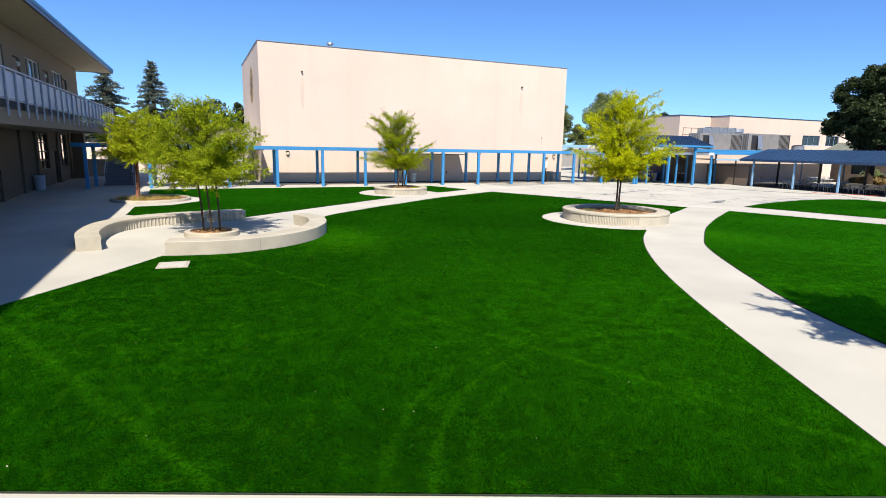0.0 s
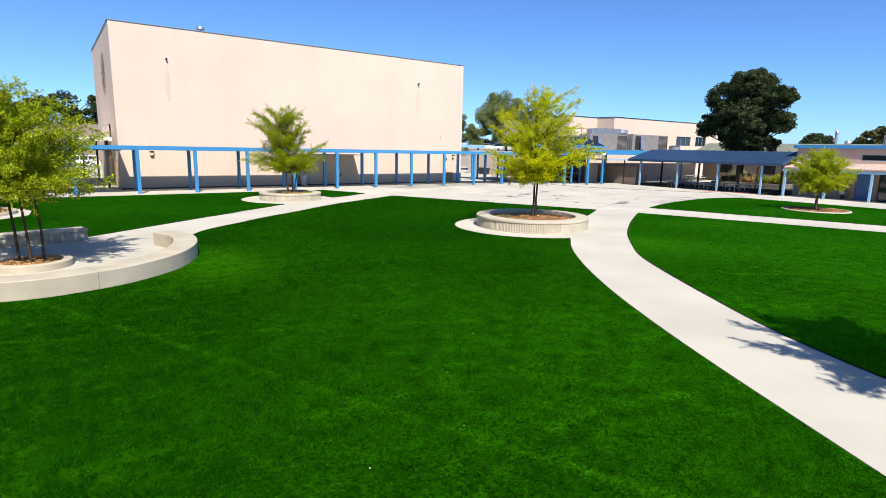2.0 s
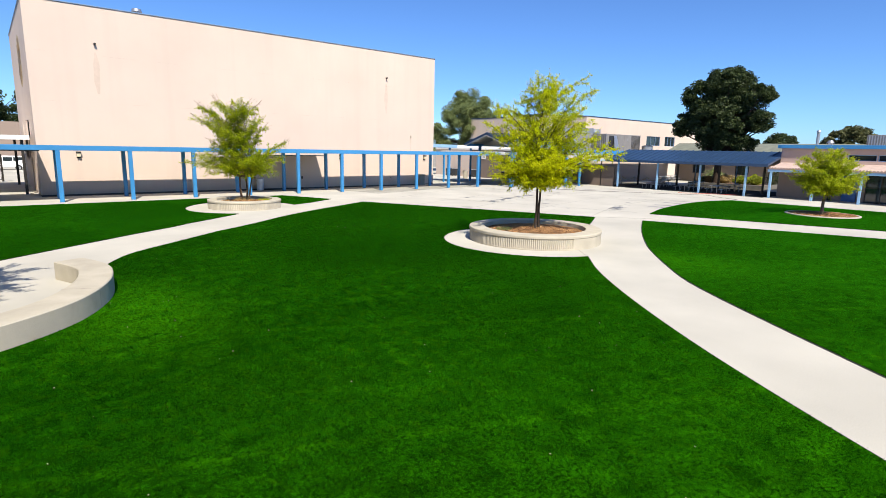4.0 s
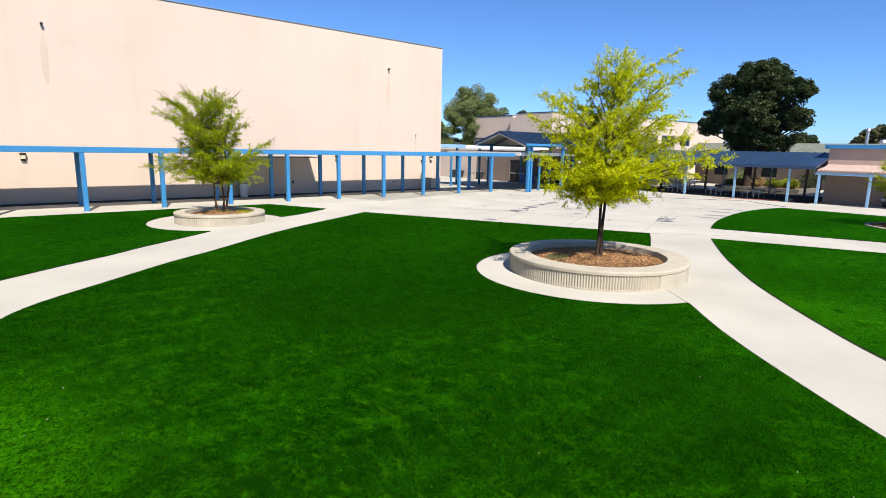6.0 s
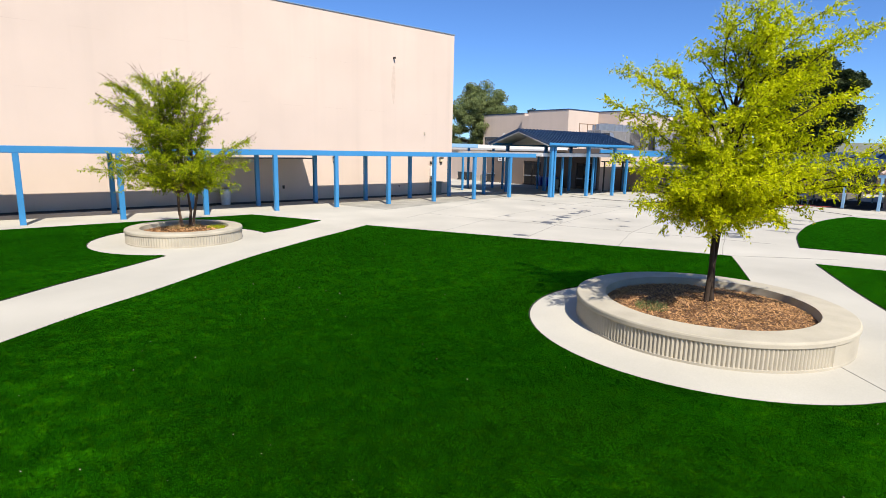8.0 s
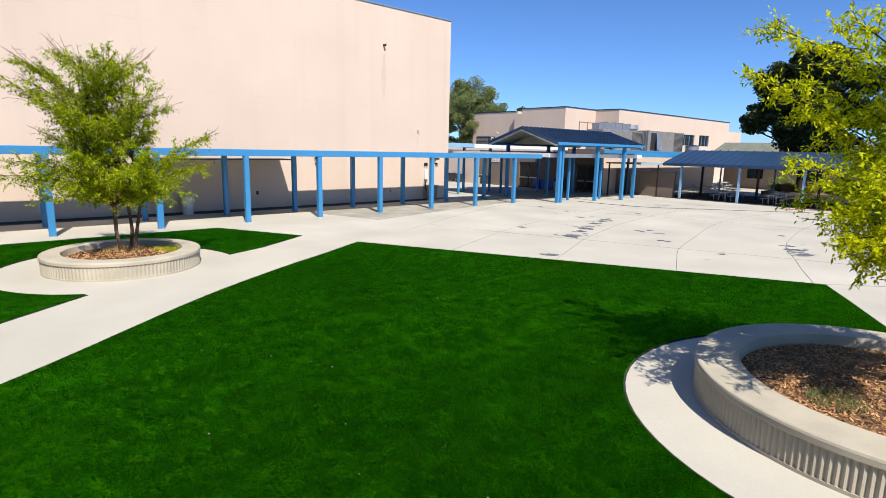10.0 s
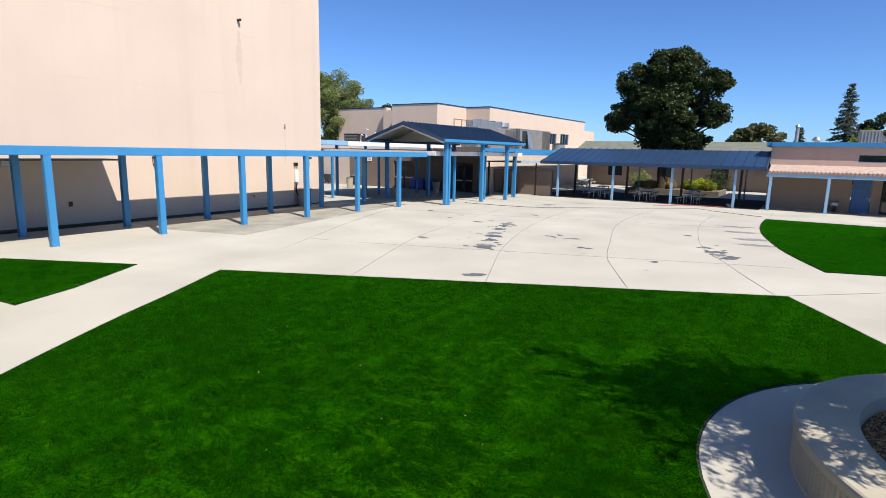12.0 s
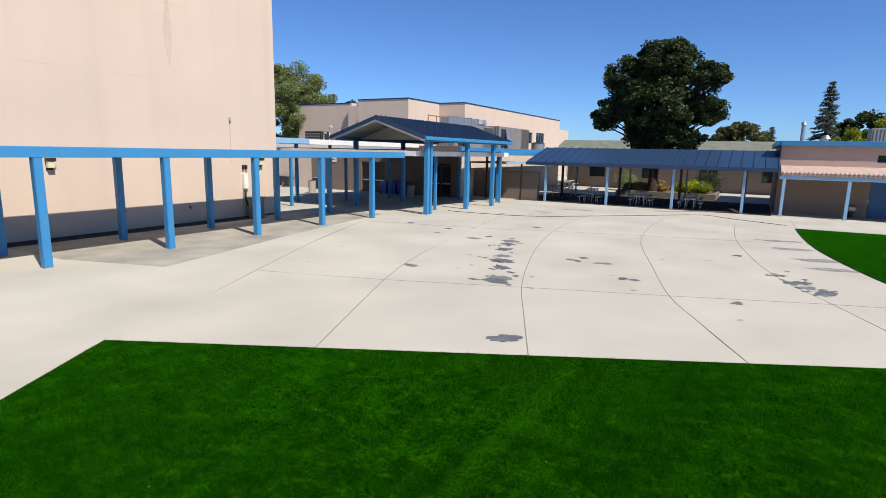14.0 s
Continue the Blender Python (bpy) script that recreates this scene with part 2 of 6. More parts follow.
SOFFIT_DK = material("shade_dark_soffit", (0.075, 0.085, 0.10), rough=0.8, vary=0.15)
WHITE = material("white_fascia_paint", (0.74, 0.71, 0.66), rough=0.6, vary=0.07, scale=1.5)
SOFFIT = material("cream_soffit", (0.40, 0.36, 0.27), rough=0.8, vary=0.08, scale=1)
ROOFING = material("grey_roof_membrane", (0.30, 0.29, 0.28), rough=0.9, vary=0.2, scale=0.4)
METAL = material("galvanised_steel", (0.42, 0.43, 0.44), rough=0.42, metal=0.75, vary=0.15, scale=2)
METAL_DK = material("dark_bronze_metal", (0.04, 0.035, 0.03), rough=0.45, metal=0.4, vary=0.15)
RAIL = material("grey_rail_paint", (0.30, 0.34, 0.40), rough=0.5, vary=0.1)
PANEL = material("perforated_rail_panel", (0.38, 0.44, 0.53), rough=0.5, vary=0.12, scale=1.2)
GLASS = glass_material("window_glass", (0.02, 0.03, 0.035))
BARK = material("bark", (0.13, 0.085, 0.055), rough=0.95, vary=0.4, scale=5, grain=40, bump=0.8, spec=0.1)
BARK_DK = material("dark_bark", (0.055, 0.04, 0.03), rough=0.95, vary=0.35, scale=5, grain=40, bump=0.8, spec=0.1)
STAKE = material("weathered_stake_wood", (0.24, 0.16, 0.10), rough=0.9, vary=0.25, scale=3, grain=40)
LEAF_YEL = leaf_material("yellow_green_leaf", (0.30, 0.37, 0.002), (0.88, 0.88, 0.010), 0.56, 0.12)
LEAF_GRN = leaf_material("green_leaf", (0.20, 0.29, 0.006), (0.66, 0.70, 0.02), 0.55)
LEAF_FTH = leaf_material("feathery_green_leaf", (0.09, 0.18, 0.003), (0.60, 0.66, 0.012), 0.5, 0.1)
LEAF_DEEP = leaf_material("deep_green_leaf", (0.11, 0.20, 0.006), (0.58, 0.64, 0.02), 0.5, 0.1)
LEAF_DRK = leaf_material("dark_leaf", (0.016, 0.030, 0.009), (0.07, 0.095, 0.028), 0.2)
LEAF_MID = leaf_material("mid_leaf", (0.09, 0.125, 0.04), (0.32, 0.37, 0.14), 0.4)
LEAF_OLV = leaf_material("olive_leaf", (0.05, 0.06, 0.02), (0.17, 0.17, 0.07), 0.3)
LEAF_SUN = leaf_material("sunlit_yellow_green_leaf", (0.12, 0.16, 0.015), (0.40, 0.44, 0.05), 0.45)
NEEDLE = leaf_material("needle", (0.06, 0.08, 0.065), (0.15, 0.175, 0.13), 0.25)
FLOOR_SHADE = material("dark_floor_shade", (0.038, 0.04, 0.042), rough=0.9, vary=0.25, scale=0.6, grain=60, bump=0.4, spec=0.2)
STEP_SHADE = material("shade_dark_step", (0.12, 0.13, 0.155), rough=0.7, vary=0.15)
DRY = leaf_material("dry_stalk", (0.30, 0.20, 0.07), (0.52, 0.40, 0.18), 0.3)
PLASTIC = material("blue_plastic", (0.02, 0.07, 0.42), rough=0.4, vary=0.1)
BLACK = material("black_plastic", (0.025, 0.025, 0.027), rough=0.5, vary=0.2)
GREYBOX = material("grey_green_cabinet_paint", (0.20, 0.22, 0.20), rough=0.55, vary=0.15)
RED = material("red_kerb_paint", (0.42, 0.06, 0.035), rough=0.7, vary=0.25, scale=3)
TILE = material("clay_tile", (0.46, 0.34, 0.28), rough=0.8, vary=0.2, scale=3, island=0.6)
CARPAINT = material("white_car_paint", (0.75, 0.75, 0.74), rough=0.25, vary=0.03)
RUBBER = material("tyre_rubber", (0.02, 0.02, 0.02), rough=0.85, vary=0.2)
EARTH = material("dry_ground", (0.26, 0.23, 0.18), rough=0.95, vary=0.25, scale=0.05, grain=3)
CASING = material("weathered_machine_casing", (0.24, 0.225, 0.21), rough=0.6, metal=0.2, vary=0.2, scale=1)
FOOT_LINE = material("dark_foot_line", (0.07, 0.068, 0.065), rough=0.8, vary=0.25, scale=2)
SHINGLE = material("moss_grey_shingle", (0.16, 0.17, 0.13), rough=0.9, vary=0.25, scale=1, grain=20)
LAMPGLASS = material("frosted_lamp_glass", (0.62, 0.55, 0.38), rough=0.3, vary=0.1)


# ---------------------------------------------------------------- helpers
def smooth_step(x):
    x = min(1.0, max(0.0, x))
    return x * x * (3 - 2 * x)


def gz(u, v):
    """Height of the paved ground: a slight rise to the hall, a slight fall to the lunch shelter, a shallow hollow round the big planter."""
    hollow = 0.085 * (1 - smooth_step((math.hypot(u - 21.0, v - 21.6) - 4) / 7))
    return -hollow + 0.10 * smooth_step((v - 38) / 6) * (1 - smooth_step((u - 38) / 8)) - 0.34 * smooth_step((u - 44) / 16)


def smoothed(ob, angle=40):
    for p in ob.data.polygons:
        p.use_smooth = True
    ob.data.set_sharp_from_angle(angle=radians(angle))
    return ob


def thing(name, loc, label, category, group="", kind=""):
    ob = new(name)
    ob.empty_display_size = 0.2
    ob.location = loc
    return tagged(ob, label, category, group, kind)


def link_part(ob, parent):
    ob.parent = parent
    if parent.type == "EMPTY":
        ob.matrix_parent_inverse = Matrix.Translation(-Vector(parent.location))
    return ob


def part(name, bm, mat, parent=None, label=""):
    """Links a bmesh in world coordinates as one mesh object."""
    me = bpy.data.meshes.new(name)
    bm.normal_update()
    bm.to_mesh(me)
    bm.free()
    me.materials.append(mat)
    ob = new(name, me)
    if parent is not None:
        link_part(ob, parent)
    return tagged(ob, label)


def raw(name, verts, faces, mat, parent=None, label=""):
    me = bpy.data.meshes.new(name)
    me.from_pydata(verts, [], faces)
    me.materials.append(mat)
    ob = new(name, me)
    if parent is not None:
        link_part(ob, parent)
    return tagged(ob, label)


def add_box(bm, x0, x1, y0, y1, z0, z1, m=None):
    c = Matrix.Translation(((x0 + x1) / 2, (y0 + y1) / 2, (z0 + z1) / 2)) @ Matrix.Diagonal((x1 - x0, y1 - y0, z1 - z0, 1))
    return bmesh.ops.create_cube(bm, size=1, matrix=(m or Matrix()) @ c)["verts"]


def box_part(name, x0, x1, y0, y1, z0, z1, mat, parent=None, label="", bevel=0.01):
    bm = bmesh.new()
    add_box(bm, x0, x1, y0, y1, z0, z1)
    if bevel:
        bmesh.ops.bevel(bm, geom=bm.edges[:], offset=bevel, segments=1, affect="EDGES")
    return part(name, bm, mat, parent, label)


def cyl_part(name, c, r0, r1, h, mat, parent=None, label="", seg=20, bevel=0.0):
    bm = bmesh.new()
    bmesh.ops.create_cone(bm, cap_ends=True, segments=seg, radius1=r0, radius2=r1, depth=h, matrix=Matrix.Translation((c[0], c[1], c[2] + h / 2)))
    if bevel:
        rims = [e for e in bm.edges if abs(e.verts[0].co.z - e.verts[1].co.z) < 1e-5]
        bmesh.ops.bevel(bm, geom=rims, offset=bevel, segments=2, affect="EDGES")
    return smoothed(part(name, bm, mat, parent, label))


def tube_data(pts, rad, sides, verts, faces):
    """Appends a tapered tube along pts to verts and faces."""
    pts = [Vector(p) for p in pts]
    first = len(verts)
    for i, p in enumerate(pts):
        d = (pts[min(i + 1, len(pts) - 1)] - pts[max(i - 1, 0)]).normalized()
        a = d.orthogonal().normalized() if abs(d.z) > 0.9 else d.cross(Vector((0, 0, 1))).normalized()
        b = d.cross(a)
        for k in range(sides):
            t = 2 * math.pi * k / sides
            verts.append(p + (a * math.cos(t) + b * math.sin(t)) * rad[i])
    for i in range(len(pts) - 1):
        for k in range(sides):
            q = (k + 1) % sides
            faces.append((first + i * sides + k, first + i * sides + q, first + (i + 1) * sides + q, first + (i + 1) * sides + k))
    faces.append(tuple(first + (len(pts) - 1) * sides + k for k in range(sides)))
    faces.append(tuple(first + k for k in reversed(range(sides))))


def tube_part(name, pts, rad, mat, parent=None, label="", sides=8):
    v, f = [], []
    tube_data(pts, rad if isinstance(rad, (list, tuple)) else [rad] * len(pts), sides, v, f)
    return smoothed(raw(name, v, f, mat, parent, label), 60)


def spline(pts, per=8, closed=False):
    """A smooth line through the points."""
    p = [Vector((*q, 0)) if len(q) == 2 else Vector(q) for q in pts]
    out, n = [], len(p)
    for i in range(n if closed else n - 1):
        a, b = p[(i - 1) % n if closed else max(i - 1, 0)], p[i]
        c, d = p[(i + 1) % n], p[(i + 2) % n if closed else min(i + 2, n - 1)]
        for k in range(per):
            t = k / per
            out.append(0.5 * ((2 * b) + (c - a) * t + (2 * a - 5 * b + 4 * c - d) * t * t + (3 * b - a - 3 * c + d) * t ** 3))
    if not closed:
        out.append(p[-1])
    return out


def arc(c, r, a0, a1, n=24):
    return [(c[0] + r * math.cos(radians(a0 + (a1 - a0) * i / n)), c[1] + r * math.sin(radians(a0 + (a1 - a0) * i / n))) for i in range(n + 1)]


def wall_with_holes(bm, axis, at, thick, a0, a1, z0, z1, holes):
    """A wall in the plane axis=at that reaches back by thick, with openings (a0, a1, z0, z1) through it."""
    xs = sorted({a0, a1, *[h[0] for h in holes], *[h[1] for h in holes]})
    zs = sorted({z0, z1, *[h[2] for h in holes], *[h[3] for h in holes]})
    for i in range(len(xs) - 1):
        for k in range(len(zs) - 1):
            cx, cz = (xs[i] + xs[i + 1]) / 2, (zs[k] + zs[k + 1]) / 2
            if any(h[0] < cx < h[1] and h[2] < cz < h[3] for h in holes):
                continue
            lo, hi = min(at, at + thick), max(at, at + thick)
            if axis == "y":
                add_box(bm, xs[i], xs[i + 1], lo, hi, zs[k], zs[k + 1])
            else:
                add_box(bm, lo, hi, xs[i], xs[i + 1], zs[k], zs[k + 1])
    bmesh.ops.remove_doubles(bm, verts=bm.verts, dist=1e-4)
    inner = [f for f in bm.faces if all(len(e.link_faces) > 2 for e in f.edges)]
    bmesh.ops.delete(bm, geom=inner, context="FACES_ONLY")


def window_parts(parent, axis, at, a0, a1, z0, z1, bars=1, rows=0, depth=0.06, frame_mat=None, glass=None, name="window"):
    """A window: frame, bars and pane, set into an opening; 'at' is the pane's plane."""
    fm = frame_mat or METAL_DK
    w = 0.05
    bm = bmesh.new()

    def b(p0, p1, q0, q1, d=depth):
        if axis == "y":
            add_box(bm, p0, p1, at - d, at, q0, q1)
        else:
            add_box(bm, at - d if d > 0 else at, at if d > 0 else at - d, p0, p1, q0, q1)
    b(a0, a1, z0, z0 + w), b(a0, a1, z1 - w, z1), b(a0, a0 + w, z0 + w, z1 - w), b(a1 - w, a1, z0 + w, z1 - w)
    for i in range(bars):
        c = a0 + (a1 - a0) * (i + 1) / (bars + 1)
        b(c - w / 2, c + w / 2, z0 + w, z1 - w)
    for i in range(rows):
        c = z0 + (z1 - z0) * (i + 1) / (rows + 1)
        b(a0 + w, a1 - w, c - w / 2, c + w / 2, depth * 0.8)
    fr = part(name, bm, fm, parent)
    bm = bmesh.new()
    if axis == "y":
        add_box(bm, a0 + 0.01, a1 - 0.01, at + 0.004, at + 0.02, z0 + 0.01, z1 - 0.01)
    else:
        s = 1 if depth > 0 else -1
        add_box(bm, min(at + 0.004 * s, at + 0.02 * s), max(at + 0.004 * s, at + 0.02 * s), a0 + 0.01, a1 - 0.01, z0 + 0.01, z1 - 0.01)
    part("pane", bm, glass or GLASS, fr)
    return fr


# ---------------------------------------------------------------- ground
def inside(poly, x, y):
    """Which of the points lie within the outline."""
    r = np.zeros(len(x), bool)
    px, py = np.array([p[0] for p in poly]), np.array([p[1] for p in poly])
    for i in range(len(poly)):
        j = i - 1
        c = (py[i] > y) != (py[j] > y)
        with np.errstate(divide="ignore", invalid="ignore"):
            r ^= c & (x < (px[j] - px[i]) * (y - py[i]) / (py[j] - py[i]) + px[i])
    return r


def sheet(name, outline, height, mat, parent=None, lift=None):
    """A flat area with the given outline, draped over the ground and given an edge that goes down by height."""
    n = len(outline)
    pts = [Vector(p[:2]) for p in outline]
    xs, ys = [p.x for p in pts], [p.y for p in pts]
    gx, gy = np.meshgrid(np.arange(math.ceil(min(xs) / 2), max(xs) / 2) * 2, np.arange(math.ceil(min(ys) / 2), max(ys) / 2) * 2)
    gx, gy = gx.ravel(), gy.ravel()
    keep = inside(outline, gx, gy)
    pts += [Vector((a, b)) for a, b in zip(gx[keep], gy[keep])]
    co, _, faces, *_ = geometry.delaunay_2d_cdt(pts, [(i, (i + 1) % n) for i in range(n)], [tuple(range(n))], 1, 1e-4)
    v = [(p.x, p.y, gz(p.x, p.y) + lift) for p in co]
    rim = collections.Counter(tuple(sorted((f[i], f[i - 1]))) for f in faces for i in range(len(f)))
    f = [tuple(q) for q in faces]
    turn = {(q[i - 1], q[i]) for q in faces for i in range(len(q))}
    for (a, b), k in rim.items():
        if k == 1:
            a, b = (a, b) if (a, b) in turn else (b, a)
            m = len(v)
            v += [(v[a][0], v[a][1], v[a][2] - height), (v[b][0], v[b][1], v[b][2] - height)]
            f.append((b, a, m, m + 1))
    return raw(name, v, f, mat, parent)


def ground_grid(name, x0, x1, y0, y1, step, lift, mat):
    nx, ny = int((x1 - x0) / step), int((y1 - y0) / step)
    v = [(x0 + (x1 - x0) * i / nx, y0 + (y1 - y0) * k / ny, 0) for k in range(ny + 1) for i in range(nx + 1)]
    v = [(x, y, gz(x, y) + lift) for x, y, _ in v]
    f = [(k * (nx + 1) + i, k * (nx + 1) + i + 1, (k + 1) * (nx + 1) + i + 1, (k + 1) * (nx + 1) + i) for k in range(ny) for i in range(nx)]
    return smoothed(raw(name, v, f, mat), 60)


ground = raw("ground", [(-2500, -2500, -0.6), (2500, -2500, -0.6), (2500, 2500, -0.6), (-2500, 2500, -0.6)], [(0, 1, 2, 3)], EARTH)
tagged(ground, "dry flat ground reaching the horizon", "ground", kind="structure")
pavement = ground_grid("pavement", -40, 110, -40, 100, 2.0, 0.0, CONCRETE)
tagged(pavement, "pale sunlit concrete paving of the school courtyard", "pavement", kind="structure")

# outlines of the turf areas
PAD_A, PAD_B = (21.0, 21.53), (14.92, 38.32)
edge_walk = [tuple(p[:2]) for p in spline([(19.79, 17.97), (18.09, 16.4), (16.59, 14.8), (15.08, 13.0), (13.6, 11.0), (12.28, 9.0), (11.07, 7.0), (9.94, 5.0), (8.94, 3.2), (7.94, 1.42)], 9)]
NW_EDGE = [tuple(p[:2]) for p in spline([(5.9, 24.75), (6.9, 26.5), (8.75, 28.18), (10.65, 29.82), (12.4, 31.1), (15.6, 33.65), (18.55, 35.58), (20.6, 36.75), (22.78, 38.06)], 5)]
SEAT_ARC = spline([(-0.3, 17.84), (0.6, 17.65), (1.35, 17.6), (2.7, 17.9), (3.72, 18.46), (4.75, 19.5), (5.43, 20.95), (5.7, 22.3), (5.72, 23.6)], 6)
main_lawn = ([(-8.5, 8.4), (-3.2, 13.1), (-1.95, 15.0)] + [tuple(p[:2]) for p in SEAT_ARC]
             + NW_EDGE + [(29.68, 24.6), (28.3, 23.8), (26.45, 22.75), (24.95, 21.95)]
             + arc(PAD_A, 3.8, 8, 251, 44) + edge_walk[1:])
left_lawn = ([(13.55, 35.42), (11.75, 33.98), (10.45, 33.0), (9.4, 32.05), (7.85, 30.92), (6.5, 29.82), (2.4, 26.5), (0.5, 26.7), (-2.4, 29.3), (-2.35, 32.9), (-0.6, 33.3), (0.9, 35.2), (1.0, 37.6), (-0.2, 39.6), (-2.2, 40.6), (-2.3, 43.6),
              (19.6, 43.75), (21.66, 40.4), (19.4, 38.97)] + arc(PAD_B, 3.12, 1, 243, 40))
right_lawn = ([tuple(p[:2]) for p in spline([(13.12, 5.52), (13.75, 6.8), (14.5, 8.05), (15.4, 9.35), (16.15, 10.42), (17.55, 12.3), (18.95, 13.92), (20.45, 15.27), (22.65, 17.1), (24.2, 18.25), (26.45, 19.75), (28.42, 20.95), (30.6, 22.2)], 5)]
              + [(31.3, 20.3), (33.0, 16.1), (34.75, 11.3), (39.8, -4.0), (12.4, -3.6), (11.9, 0.4), (12.25, 3.3)])
far_lawn = ([tuple(p[:2]) for p in spline([(33.92, 23.72), (37.05, 24.8), (40.0, 25.5), (43.1, 26.02), (46.6, 26.25), (51.2, 26.28)], 5)]
            + [(52.0, 14.0), (52.0, -4.0), (43.9, -4.0), (38.2, 11.8)])
LAWNS = []
for nm, ol, lb in (("lawn", main_lawn, "large deep green artificial turf lawn beside curving paths"), ("lawn", left_lawn, "green artificial turf lawn in front of the covered walkway"),
                   ("lawn", right_lawn, "green artificial turf lawn bounded by the curved path"), ("lawn", far_lawn, "green artificial turf lawn round a young tree")):
    ob = sheet(nm, ol, 0.06, TURF, None, 0.022)
    tagged(ob, lb, "lawn", "turf lawns", "structure")
    LAWNS.append((ob, ol))
    area = sum(ol[i][0] * ol[(i + 1) % len(ol)][1] - ol[(i + 1) % len(ol)][0] * ol[i][1] for i in range(len(ol)))
    sgn = 1 if area > 0 else -1
    # dark timber edging strip just outside the turf
    v, f = [], []
    n = len(ol)
    for i in range(n):
        a, b, c = Vector(ol[i - 1]), Vector(ol[i]), Vector(ol[(i + 1) % n])
        d = ((b - a).normalized() + (c - b).normalized())
        d = d.normalized() if d.length > 1e-4 else (c - b).normalized()
        o = Vector((d.y, -d.x)) * sgn
        for w, z in ((-0.03, 0.012), (0.035, 0.012), (0.035, -0.03)):
            p = b + o * w
            v.append((p.x, p.y, gz(p.x, p.y) + z))
    for i in range(n):
        k = (i + 1) % n
        f += [(3 * i, 3 * k, 3 * k + 1, 3 * i + 1), (3 * i + 1, 3 * k + 1, 3 * k + 2, 3 * i + 2)]
    raw("edging", v, f, EDGE, ob, "dark edging strip")


def np_mesh(name, co, quads, mat, parent=None, label="", sides=4):
    me = bpy.data.meshes.new(name)
    me.vertices.add(len(co))
    me.vertices.foreach_set("co", np.asarray(co, np.float32).ravel())
    me.loops.add(quads.size)
    me.loops.foreach_set("vertex_index", quads.astype(np.int32).ravel())
    me.polygons.add(len(quads))
    me.polygons.foreach_set("loop_start", np.arange(0, quads.size, sides, dtype=np.int32))
    me.update(calc_edges=True)
    me.materials.append(mat)
    ob = new(name, me)
    if parent is not None:
        link_part(ob, parent)
    return tagged(ob, label)


# ---------------------------------------------------------------- walls, planters
def ring_planter(name, c, r_out, r_in, h, ribs, label, base_z=0.0, deep=0.05, plain=(0, 0)):
    """A round concrete seat planter: fluted outer face, plain rim, sloped inner face, soil."""
    t = thing(name, (c[0], c[1], base_z), label, "planter", "round concrete planters")
    n = ribs * 4
    prof = [(r_in - 0.06, 0.02), (r_in, h), (r_out - 0.035, h), (r_out - 0.012, h - 0.012), (r_out, h - 0.04), (r_out, h - 0.105), (r_out - 0.02, h - 0.125), (None, h - 0.13), (None, 0.05), (r_out - 0.02, 0.045), (r_out - 0.02, -0.02)]
    v, f = [], []
    m = len(prof)
    for i in range(n):
        a = 2 * math.pi * i / n
        flute = r_out - (0.032, 0.022, 0.032, deep)[i % 4]
        turn = math.degrees(a) - 360
        if plain[0] < turn < plain[1]:
            flute = r_out - (deep if turn - plain[0] < 0.45 else 0.024)
        for r, z in prof:
            q = flute if r is None else r
            v.append((c[0] + q * math.cos(a), c[1] + q * math.sin(a), base_z + z))
    for i in range(n):
        k = (i + 1) % n
        for j in range(m - 1):
            f.append((i * m + j, i * m + j + 1, k * m + j + 1, k * m + j))
    raw("wall", v, f, PLANTER, t, "weathered fluted concrete ring with a smooth rim")
    v, f = [(c[0], c[1], base_z + h - 0.09)], []
    rings = 7
    for k in range(1, rings + 1):
        for i in range(40):
            a = 2 * math.pi * i / 40
            r = (r_in + 0.01) * k / rings
            z = base_z + h - 0.09 - 0.10 * (k / rings) ** 2 + (0.03 * noise.noise((r * 3, a * 4, c[0])) if k < rings else 0)
            v.append((c[0] + r * math.cos(a), c[1] + r * math.sin(a), z))
    for i in range(40):
        f.append((0, 1 + i, 1 + (i + 1) % 40))
        for k in range(rings - 1):
            f.append((1 + k * 40 + i, 1 + (k + 1) * 40 + i, 1 + (k + 1) * 40 + (i + 1) % 40, 1 + k * 40 + (i + 1) % 40))
    smoothed(raw("soil", v, f, SOIL, t, "dark dry soil"), 80)
    return t


def chips(parent, c, r, z, count, seed, mat=None, drop=0.13, size=0.035):
    """Scattered bark chips over the soil."""
    g = np.random.default_rng(seed)
    rr, aa = r * np.sqrt(g.random(count)), g.random(count) * 2 * np.pi
    p = np.stack([c[0] + rr * np.cos(aa), c[1] + rr * np.sin(aa), z + 0.02 - drop * (rr / r) ** 2 + g.random(count) * 0.025], 1)
    t = g.random(count) * 2 * np.pi
    d = np.stack([np.cos(t), np.sin(t), g.normal(0, 0.3, count)], 1) * size * (0.5 + g.random(count))[:, None]
    e = np.stack([-np.sin(t), np.cos(t), g.normal(0, 0.3, count)], 1) * size * 0.4 * (0.5 + g.random(count))[:, None]
    co = np.stack([p - d - e, p + d - e, p + d + e, p - d + e], 1).reshape(-1, 3)
    ob = np_mesh("mulch", co, np.arange(4 * count).reshape(-1, 4), mat or MULCH, parent, "reddish brown bark mulch")
    return tagged(ob, kind="stuff")


